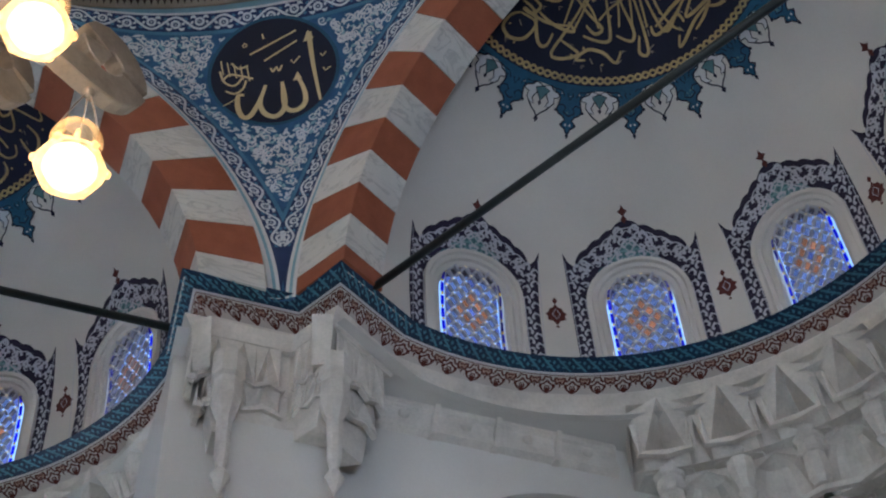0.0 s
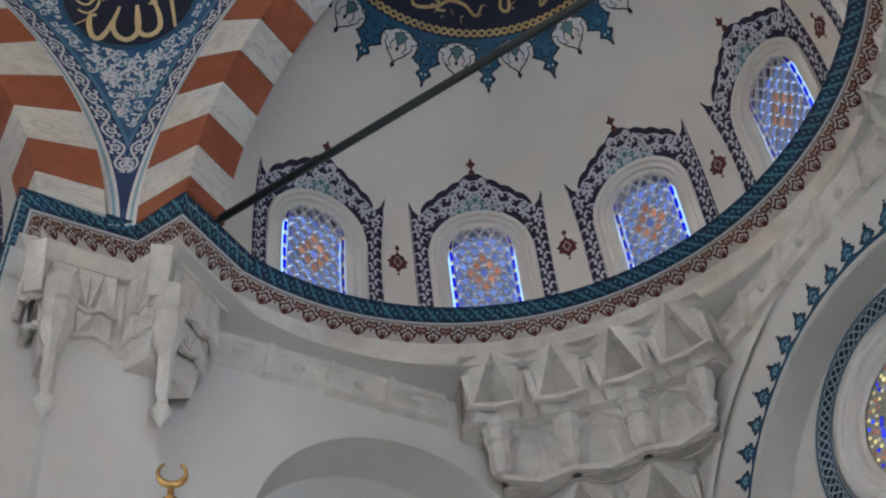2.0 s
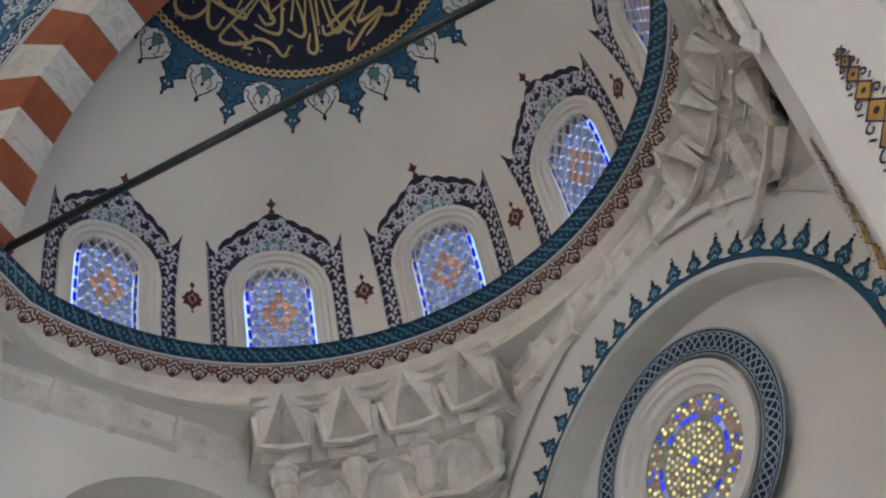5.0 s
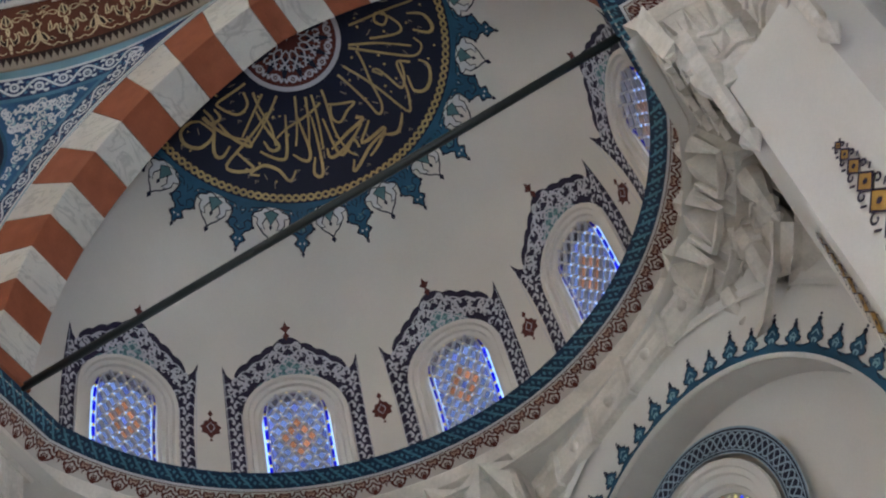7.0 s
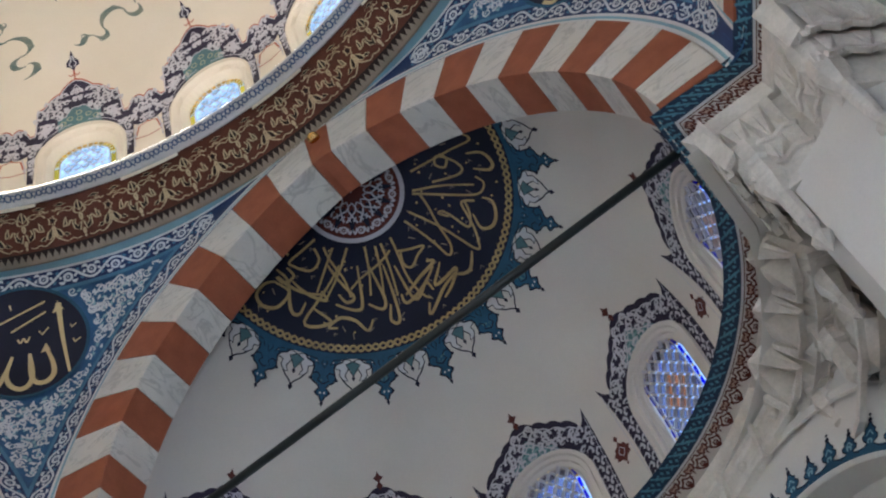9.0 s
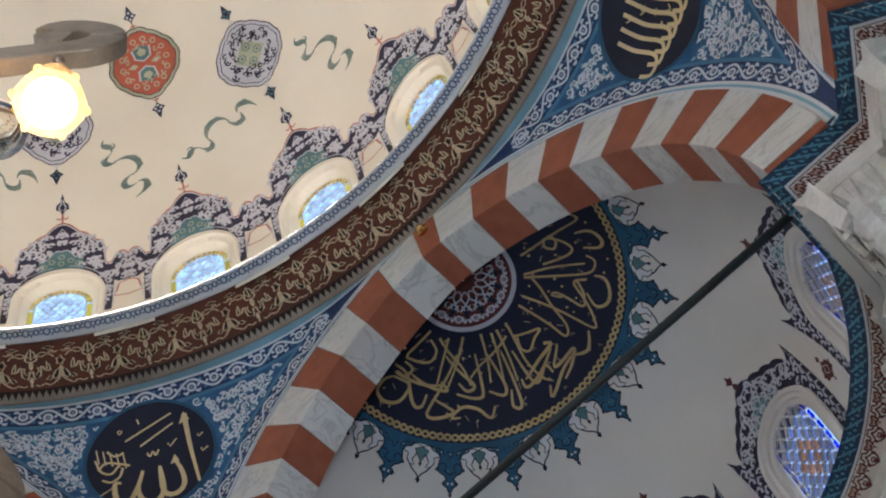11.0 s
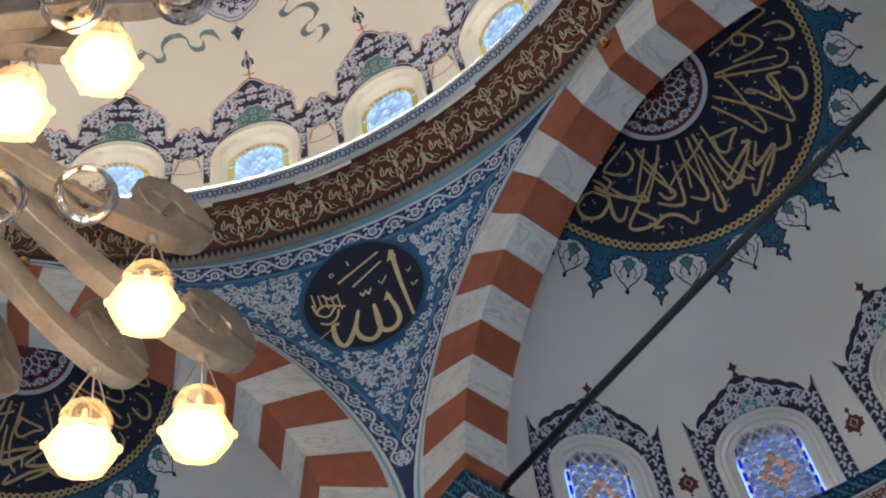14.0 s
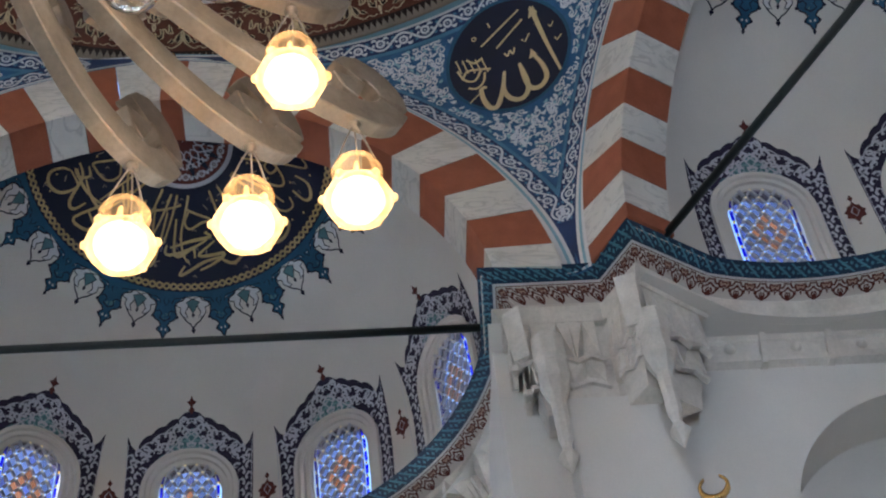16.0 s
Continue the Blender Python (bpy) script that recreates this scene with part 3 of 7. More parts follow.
def stained_window():
    at = on_wall(RS)
    ob = thing("stained_window", "arched stained glass window, blue diamonds round a red lozenge, white stepped frame", "window", "half dome windows")
    moulding(at, [(0.435, -0.01), (0.43, 0.03), (0.395, 0.038), (0.38, 0.012), (0.345, 0.016), (0.335, -0.012), (0.30, -0.016), (0.290, -0.03), (0.275, -0.035), (0.268, -0.12)], 0.345, -0.44, "frame", PLASTER, ob)
    hull = arch_outline(0.222, 0.43, -0.40)
    dx, dy, vc = 0.104, 0.158, 0.15
    lattice = Paint(at, 0.0)
    for a in range(-6, 7):
        for b in range(-6, 7):
            x, y = (a - b) * dx / 2, vc + (a + b) * dy / 2
            cell = clip([(x - dx * 0.43, y), (x, y + dy * 0.43), (x + dx * 0.43, y), (x, y - dy * 0.43)], hull)
            for (ex, ey) in ((1, 1), (1, -1)):
                seg = [(x + ex * dx / 2 * (1 - t), y + ey * dy / 2 * t) for t in (0.17, 0.5, 0.83)]
                if all(in_window(*q, 0.235, 0.43) and q[1] > -0.42 for q in seg):
                    rib(lattice, seg, 0.020, -0.032, -0.004)
            if len(cell) >= 3:
                red = abs(a) <= 1 and abs(b) <= 1
                mat = PANE_VIOLET if (a == 0 and b == 0) else PANE_RED if red else (PANE_SKY if (a * 5 + b * 3) % 4 else PANE_VIOLET)
                pane(at, cell, mat, ob, -0.03)
    studs = Paint(at, 0.0)
    for x in range(-2, 3):
        for y in range(-3, 4):
            px, py = x * dx, vc + y * dy
            for ox, oy in ((dx / 2, 0.0), (0.0, dy / 2)):
                if in_window(px + ox, py + oy, 0.22, 0.43):
                    studs.dot(px + ox, py + oy, 0.0150, -0.020, 6)
    studs.done("stud", STUD_GLASS, ob, stuff=True).visible_shadow = False
    # border of cobalt panes with amber studs
    rim_o, rim_i = arch_outline(0.258, 0.43, -0.42, 7), arch_outline(0.232, 0.43, -0.42, 7)
    def walk_rim(rim):
        out = []
        for (x0, y0), (x1, y1) in zip(rim, rim[1:]):
            k = max(1, round(math.hypot(x1 - x0, y1 - y0) / 0.13))
            out += [(x0 + (x1 - x0) * i / k, y0 + (y1 - y0) * i / k) for i in range(k)]
        return out + [rim[-1]]
    o, i_ = walk_rim(rim_o), walk_rim(rim_i)
    for a in range(min(len(o), len(i_)) - 1):
        mixp = lambda p, q, t: (p[0] + (q[0] - p[0]) * t, p[1] + (q[1] - p[1]) * t)
        pane(at, [mixp(o[a], o[a + 1], 0.16), mixp(o[a], o[a + 1], 0.84), mixp(i_[a], i_[a + 1], 0.84), mixp(i_[a], i_[a + 1], 0.16)], PANE_BLUE, ob, -0.03)
        if a:
            c = mixp(o[a], i_[a], 0.5)
            pane(at, [(c[0] - 0.013, c[1]), (c[0], c[1] + 0.016), (c[0] + 0.013, c[1]), (c[0], c[1] - 0.016)], PANE_GOLD, ob, -0.028)
    lattice.stroke(arch_outline(0.229, 0.43, -0.43), 0.012, -0.02)
    lattice.done("tracery", LEAD, ob, stuff=True)
    return ob


def crest_top(u):
    """Scalloped top of the painted surround."""
    x = abs(u)
    if x > 0.525:
        return 0.79 + (x - 0.525) / 0.035 * 0.09
    if x > 0.47:
        return 0.735 + 0.055 * ((x - 0.47) / 0.055)
    base = 0.775 + (1.145 - 0.775) * (1 - x / 0.47) ** 0.70
    return base + 0.022 * abs(math.sin(x / 0.47 * 4 * math.pi))


def painted_surround():
    at = on_wall(RS)
    ob = thing("painted_surround", "plum and white arabesque painted round a window, with a red finial", "wall painting", "painted window surrounds")
    g = Paint(at, 0.003)
    g.sheet(-0.56, 0.56, lambda u: 0.33 + math.sqrt(0.42 ** 2 - u * u) if abs(u) < 0.42 else -0.42, crest_top, 112, 10)
    g.done("ground", INDIGO, ob)
    tl = Paint(at, 0.006)
    tl.sheet(-0.33, 0.33, lambda u: 0.33 + math.sqrt(0.42 ** 2 - u * u), lambda u: max(0.33 + math.sqrt(0.42 ** 2 - u * u), 0.985 - 1.1 * abs(u) + 0.02 * math.sin(40 * u)), 36, 5)
    tl.done("spandrel", MID_TEAL, ob)
    w = Paint(at, 0.010)
    lt = Paint(at, 0.009)
    rnd = random.Random(21)

    def leafy(x, y, size, a, sg):
        for q in (-1, 1):
            c = curl(q * x, y, size, a if q > 0 else math.pi - a, q * sg, 9)
            w.stroke(c, lambda t: 0.019 * (1.15 - t) + 0.005)
            ex, ey = c[len(c) // 2]
            w.poly([(ex, ey - 0.014), (ex + 0.020, ey + 0.006), (ex, ey + 0.024), (ex - 0.012, ey + 0.004)])

    for i in range(20):   # climbing leaves beside the frame
        leafy(0.492 + 0.020 * (-1) ** i, -0.41 + i * 0.058, 0.040, math.pi / 2 + 0.9 * (-1) ** i, -0.75 * (-1) ** i)
    n_ = 0
    for j in range(9):    # leaves over the arch, row by row
        for i in range(11):
            x, y = 0.02 + i * 0.047 + (0.02 if j % 2 else 0), 0.56 + j * 0.066
            if math.hypot(x, max(0, y - 0.33)) > 0.475 and y < crest_top(x) - 0.085 and x < 0.47:
                leafy(x, y, 0.030 + 0.008 * rnd.random(), rnd.uniform(0.2, 2.6), rnd.choice((-0.95, 0.95)))
    for s in (-1, 1):
        w.stroke([(s * 0.552, -0.42), (s * 0.552, 0.80)], 0.006)
        w.stroke([(s * 0.437, -0.42), (s * 0.437, 0.40)], 0.007)
        w.stroke([(s * x, crest_top(x) - 0.075) for x in [0.46 * i / 30 for i in range(31)]], 0.011)
        w.stroke([(s * x, 0.97 - 1.1 * x) for x in [0.31 * i / 10 for i in range(11)]], 0.012)
        for x, y in ((0.10, 0.83), (0.20, 0.78), (0.05, 0.89)):
            lt.stroke(curl(s * x, y, 0.05, 1.9 if s > 0 else math.pi - 1.9, s * 1.1, 12), 0.022, taper=True)
    w.stroke([(-0.055, 0.99), (0, 1.05), (0.055, 0.99), (0, 0.95)], 0.012, closed=True)
    w.stroke([(-0.04, 0.885), (0, 0.93), (0.04, 0.885), (0, 0.84)], 0.012, closed=True)
    w.done("arabesque", LILAC_PAINT, ob, stuff=True)
    lt.done("leaves", PALE_TEAL, ob, stuff=True)
    f = Paint(at, 0.006)
    f.stroke([(0, 1.12), (0, 1.21)], 0.016)
    f.poly([(-0.045, 1.235), (0, 1.185), (0.045, 1.235), (0.018, 1.25), (0, 1.295), (-0.018, 1.25)])
    f.poly([(-0.03, 1.155), (0, 1.125), (0.03, 1.155), (0, 1.20)])
    f.done("finial", MAROON, ob)
    return ob


def lozenge():
    at = on_wall(RS)
    ob = thing("painted_lozenge", "small maroon lozenge painted between two windows", "wall painting", "painted lozenges")
    p = Paint(at, 0.004)
    p.poly([(0, 0.12), (0.03, 0.17), (0.075, 0.185), (0.068, 0.225), (0.088, 0.25), (0.06, 0.275), (0.05, 0.31), (0.02, 0.32), (0, 0.36), (-0.02, 0.32), (-0.05, 0.31), (-0.06, 0.275), (-0.088, 0.25), (-0.068, 0.225), (-0.075, 0.185), (-0.03, 0.17)])
    p.dot(0, 0.105, 0.014, n=6)
    p.poly([(-0.022, 0.39), (0, 0.355), (0.022, 0.39), (0, 0.43)])
    p.done("ground", MAROON, ob)
    q = Paint(at, 0.007)
    q.stroke([(-0.032, 0.245), (0, 0.30), (0.032, 0.245), (0, 0.19)], 0.008, closed=True)
    q.done("outline", LILAC_PAINT, ob)
    return ob


def spot(k, turn):
    """Pose of what hangs on half dome k, turned round from its middle."""
    return Matrix.Translation(side_point(k, 0, SIDES[k][3], ZS)) @ pose(0, 0, 0, 0, 0, SIDES[k][0] - 90 - turn)


win, sur, loz = stained_window(), painted_surround(), lozenge()
first = True
for k in (1, 2, 0):
    for w in range(-2, 3):
        m = spot(k, w * WIN_STEP)
        for ob in (win, sur):
            if first:
                ob.matrix_basis = m
            else:
                copy_thing(ob, m)
        first = False
    for w in range(4):
        m = spot(k, (w - 1.5) * WIN_STEP)
        if k == 1 and w == 0:
            loz.matrix_basis = m
        else:
            copy_thing(loz, m)


# ---- painted medallion at the crown of a half dome ----
def on_crown(k):
    """Degrees of arc from the crown: x sideways, y towards the windows."""
    _, _, _, d = SIDES[k]

    def at(x, y, h=0.0):
        rho, b = radians(math.hypot(x, y)), math.atan2(x, y)
        r = (RS - h) * math.sin(rho)
        return side_point(k, -r * math.sin(b), d + r * math.cos(b), ZS + (RS - h) * math.cos(rho))

    return at


CROWN_X, CROWN_Y = 0.6, 9.0      # the medallion's centre, degrees of arc from the crown


def polar(b, rho):
    return CROWN_X + rho * math.sin(radians(b)), CROWN_Y + rho * math.cos(radians(b))


def ring_sheet(p, r0, r1, h=0.0, n=96, m=5, a0=-102, a1=102):
    base = len(p.verts)
    v, f = grid(lambda a, b: p.on(*polar(a0 + (a1 - a0) * a, r0 + (r1 - r0) * b), p.lift + h), n, m)
    p.verts += v
    p.faces += [tuple(base + i for i in q) for q in f]


def flowing(pts, n=6):
    """A smooth line through a few points."""
    out = []
    for i in range(len(pts) - 1):
        p0, p1, p2, p3 = pts[max(0, i - 1)], pts[i], pts[i + 1], pts[min(len(pts) - 1, i + 2)]
        for j in range(n):
            t = j / n
            out.append(tuple(0.5 * (2 * p1[c] + (p2[c] - p0[c]) * t + (2 * p0[c] - 5 * p1[c] + 4 * p2[c] - p3[c]) * t * t + (3 * p1[c] - p0[c] - 3 * p2[c] + p3[c]) * t ** 3) for c in (0, 1)))
    return out + [pts[-1]]


# letters of the crown's calligraphy, each a few turns of the pen (bearing, distance from the centre, in degrees)
STEMS = [[(74, 12), (77, 15.5), (80, 20.5), (82, 25.5), (86, 24.5)], [(55, 11.5), (59, 16.5), (60, 23.5)], [(52, 11.5), (54, 21), (56, 24.5), (61, 25.5), (64, 24)],
         [(1, 11.5), (-5, 18.5), (-4, 23.5), (-1, 25.5)], [(-26, 11), (-27, 16), (-29, 20.5)], [(-16, 11.5), (-22, 21)], [(-10, 11.5), (-15, 22)],
         [(-6, 13.5), (-31, 16.5), (-40, 19)], [(-58, 11.5), (-59, 20.5)], [(-44, 11), (-53, 21)], [(-66, 12), (-46, 16.5), (-40, 20.5)]]
KNOTS = [[(51, 13), (34, 17), (25, 21.5), (20, 22), (21, 18.5), (23, 11.5)], [(33, 11.5), (32, 17.5), (30, 26), (35, 25.5), (49, 21), (52, 23.5)],
         [(80, 18.5), (76, 19.5), (71, 18.5), (74, 17), (79, 18), (71, 21.5), (66, 21), (62, 15.5)], [(-1, 14.5), (15, 17), (8, 17.5), (0, 18.5), (-3, 17), (0, 15)],
         [(-73, 13), (-65, 14.5), (-67, 17), (-78, 18), (-82, 17.5), (-77, 11.5)], [(40, 19), (40, 17), (42, 18), (38, 23), (44, 23), (51, 21.5)]]
BOWLS = [[(76, 23.5), (75, 26.5), (70, 28), (67, 27), (68, 24)], [(54, 25), (53, 27), (47, 28), (42, 27.5), (40, 25.5), (45, 23.5)], [(9, 19.5), (12, 20.5), (0, 21), (-11, 22.5)],
         [(14, 21.5), (4, 24), (17, 24.5), (11, 26), (4, 27)], [(28, 25.5), (20, 27), (14, 25)], [(-81, 19), (-75, 19.5), (-77, 21.5), (-82, 21.5), (-67, 21.5), (-55, 20.5)],
         [(-82, 22.5), (-85, 24), (-85, 26.5), (-80, 27.5), (-74, 26), (-73, 22.5), (-82, 22.5)], [(-85, 20.5), (-76, 21), (-68, 25.5), (-64, 25.5), (-63, 23)]]
TAILS = [[(-74, 20.5), (-62, 21.5), (-53, 21.5), (-57, 20)], [(-49, 14.5), (-61, 26.5), (-49, 25.5), (-59, 23.5)], [(-47, 20), (-42, 21.5), (-39, 20), (-57, 15)],
         [(-48, 22), (-37, 23), (-34, 21.5), (-35, 14.5)], [(-31, 22), (-24, 23.5), (-22, 21), (-26, 15)], [(-16, 15.5), (-18, 26), (-22, 26), (-20, 23)],
         [(-30, 25), (-33, 27), (-38, 25), (-45, 24.5), (-50, 26.5), (-46, 26.5)], [(-13, 22), (-11, 24), (10, 21)], [(-9, 16.5), (-8, 24), (1, 22.5), (2, 24.5)], [(-3, 26), (-5, 28), (6, 25.5), (17, 25)]]


def medallion(k):
    at = on_crown(k)
    rnd = random.Random(11)
    ob = thing("crown_medallion", "navy half dome medallion with gold calligraphy and teal crested border", "wall painting", "half dome medallions")
    g = Paint(at, 0.004)
    ring_sheet(g, 9.9, 29.4, n=100, m=8)
    g.done("ground", NAVY, ob)
    gd = Paint(at, 0.009)
    # twisted gold rope between two navy lines
    ro_ = Paint(at, 0.0045)
    ring_sheet(ro_, 29.3, 31.3, n=110, m=1)
    ro_.done("rope_ground", NAVY, ob)
    for ph in (0, 1):
        gd.stroke([polar(-102 + 204 * i / 460, 30.3 + 0.55 * math.sin(i * 0.48 + ph * math.pi)) for i in range(461)], 0.46)
    t = Paint(at, 0.004)
    ring_sheet(t, 31.2, 32.3, n=110, m=2)
    t.done("crest_base", TEAL, ob)
    out, wh, dk, t2 = Paint(at, 0.0075), Paint(at, 0.008), Paint(at, 0.0085), Paint(at, 0.0065)
    for i in range(-5, 5):
        b = 10.0 + 20.0 * i

        def q(x, y):
            """x degrees of arc beside the lobe's axis, y from the medallion's centre."""
            y = 31.2 + (y - 31.2) * 1.07
            return polar(b + math.degrees(x / y), y)

        half = [(4.1, 32.2), (3.6, 32.9), (2.5, 33.3), (2.0, 34.0), (2.3, 35.2), (2.6, 36.0), (2.2, 36.7), (1.25, 37.1), (0.75, 37.8), (1.25, 38.2), (1.35, 38.9), (0.6, 39.3), (0.35, 39.9), (0.0, 40.3)]
        shape = [q(-x, y) for x, y in half] + [q(x, y) for x, y in half[-2::-1]]
        lb = Paint(at, 0.006)
        lb.poly(shape)
        lb.done("crest_lobe", TEAL, ob)
        out.stroke(shape, 0.34)
        out.poly([q(-0.42, 40.5), q(0, 40.1), q(0.42, 40.5), q(0, 41.2)])
        out.stroke([q(-0.6, 33.2), q(0, 32.4), q(0.6, 33.2), q(0, 34.2)], 0.22, 0.002, closed=True)
        wh.dot(*q(0, 33.25), 0.24, n=6)
        for sg in (-1, 1):
            out.stroke([q(sg * 2.4, 35.3), q(sg * 1.3, 35.0), q(sg * 0.7, 35.6), q(sg * 1.2, 36.4), q(0, 37.0)], 0.26, 0.002)
            t2.poly([q(sg * 0.2, 34.7), q(sg * 1.2, 35.3), q(sg * 0.9, 36.2), q(sg * 0.2, 36.7)], 0.001)
            out.stroke([q(sg * 2.9, 32.5), q(sg * 1.8, 32.6), q(sg * 1.2, 33.6)], 0.2, 0.002)
            wh.dot(*q(sg * 1.75, 33.0), 0.2, n=5)
            out.dot(*q(sg * 2.75, 36.2), 0.38, n=5)
            out.dot(*q(sg * 1.45, 38.6), 0.34, n=5)
        wh.dot(*q(-0.45, 38.6), 0.24, n=5)
        wh.dot(*q(0.45, 38.6), 0.24, n=5)
        wh.dot(*q(0, 35.3), 0.22, n=5)
        # white trefoil between two lobes, on a hanging stem
        b += 10.0
        for sg in (-1, 1):
            leafp = [(0.25, 32.6), (1.2, 32.3), (3.0, 32.6), (3.9, 33.1), (3.6, 34.1), (2.7, 34.3), (2.9, 35.3), (2.2, 36.1), (1.2, 36.2), (1.75, 35.2), (1.2, 34.4), (0.7, 33.5)]
            wh.poly([q(sg * x, y) for x, y in leafp], -0.002)
            out.stroke([q(sg * x, y) for x, y in leafp], 0.24, closed=True)
            out.stroke([q(sg * 2.3, 36.0), q(sg * 1.5, 36.9), q(sg * 0.7, 37.4), q(0, 38.2)], 0.30)
        t2.poly([q(-1.5, 33.3), q(-0.8, 34.2), q(0, 35.4), q(0.8, 34.2), q(1.5, 33.3), q(0, 32.7)], 0.003)
        out.stroke([q(-1.5, 33.3), q(-0.8, 34.2), q(0, 35.4), q(0.8, 34.2), q(1.5, 33.3), q(0, 32.7)], 0.2, 0.003, closed=True)
        dk.poly([q(-0.45, 33.7), q(0, 34.5), q(0.45, 33.7), q(0, 33.2)])
        out.poly([q(-0.55, 38.6), q(0, 37.9), q(0.55, 38.6), q(0, 39.3)])
        out.poly([q(-0.4, 35.7), q(0, 35.2), q(0.4, 35.7), q(0, 36.3)])
    t2.done("crest_heart", MID_TEAL, ob, stuff=True)
    out.done("crest_outline", NAVY, ob, stuff=True)
    wh.done("crest_flower", WHITE_PAINT, ob, stuff=True)
    dk.done("crest_detail", PALE_TEAL, ob, stuff=True)
    # gold script
    for letters, pen in ((STEMS, lambda t: 0.50 - 0.12 * t), (KNOTS, lambda t: 0.48), (BOWLS, lambda t: 0.36 + 0.34 * math.sin(math.pi * t)), (TAILS, lambda t: 0.38 + 0.26 * math.sin(math.pi * t))):
        for pts in letters:
            gd.stroke([polar(*p) for p in flowing(pts)], pen)
    fine = Paint(at, 0.008)
    for _ in range(110):
        x, y = polar(rnd.uniform(-88, 88), rnd.uniform(12, 28.6))
        s, a = rnd.uniform(0.22, 0.36), rnd.uniform(0, 6.3)
        kind = rnd.random()
        if kind < 0.35:
            gd.poly([(x - s, y), (x, y + s), (x + s, y), (x, y - s)])
        elif kind < 0.7:
            fine.stroke([(x - s, y + s), (x, y - s * 0.6), (x + s * 1.3, y + s * 1.2)], 0.18)
        else:
            fine.stroke([(x, y), (x + 1.3 * math.cos(a), y + 1.3 * math.sin(a))], 0.20)
    gd.done("script", SCRIPT_GOLD, ob, "gold calligraphy strokes", True)
    fine.done("script_mark", GREY_TAN, ob, stuff=True)
    # rosette in the middle
    ro = Paint(at, 0.005)
    ring_sheet(ro, 0.1, 9.3, n=60, m=6, a0=-180, a1=180)
    ro.done("rosette", MAROON, ob)
    rw, rb = Paint(at, 0.008), Paint(at, 0.007)
    ring_sheet(rw, 9.15, 10.05, n=80, m=1, a0=-120, a1=120)
    for i in range(9):
        a = -100 + 25 * i
        x, y = polar(a, 7.7)
        rw.stroke([(x + 0.62 * math.cos(2 * math.pi * j / 8), y + 0.62 * math.sin(2 * math.pi * j / 8)) for j in range(8)], 0.36, closed=True)
        rw.dot(x, y, 0.2, n=6)
        rb.poly([polar(a + 12.5 - 9, 5.2), polar(a + 12.5, 3.2), polar(a + 12.5 + 9, 5.2), polar(a + 12.5, 8.6)])
        for sg in (-1, 1):
            rw.stroke(flowing([polar(a + sg * 5, 7.2), polar(a + sg * 9, 8.3), polar(a + sg * 12, 7.0), polar(a + sg * 9, 5.8), polar(a + sg * 3, 5.0)]), lambda t: 0.42 - 0.2 * t)
            rw.stroke(flowing([polar(a + sg * 2, 6.2), polar(a + sg * 14, 4.6), polar(a + sg * 26, 3.4), polar(a + sg * 12, 2.2)]), lambda t: 0.40 - 0.2 * t)
    rw.done("rosette_arabesque", LILAC_PAINT, ob, stuff=True)
    rb.done("rosette_ground", NAVY, ob, stuff=True)
    return ob


for k in (1, 2):
    medallion(k)


# ---- pendentive painting ----
TOP_Z = 3.26         # the pendentive's upper edge over the cornice
DEEP_BLUE = material("deep blue paint", (0.022, 0.050, 0.165), 0.5, vary=0.15, bump=0.03)
LINE_BLUE = material("mid blue paint", (0.09, 0.24, 0.42), 0.5, vary=0.12, bump=0.03)
PALE_WHITE = material("bluish white paint", (0.66, 0.69, 0.76), 0.6, vary=0.06, bump=0.03)


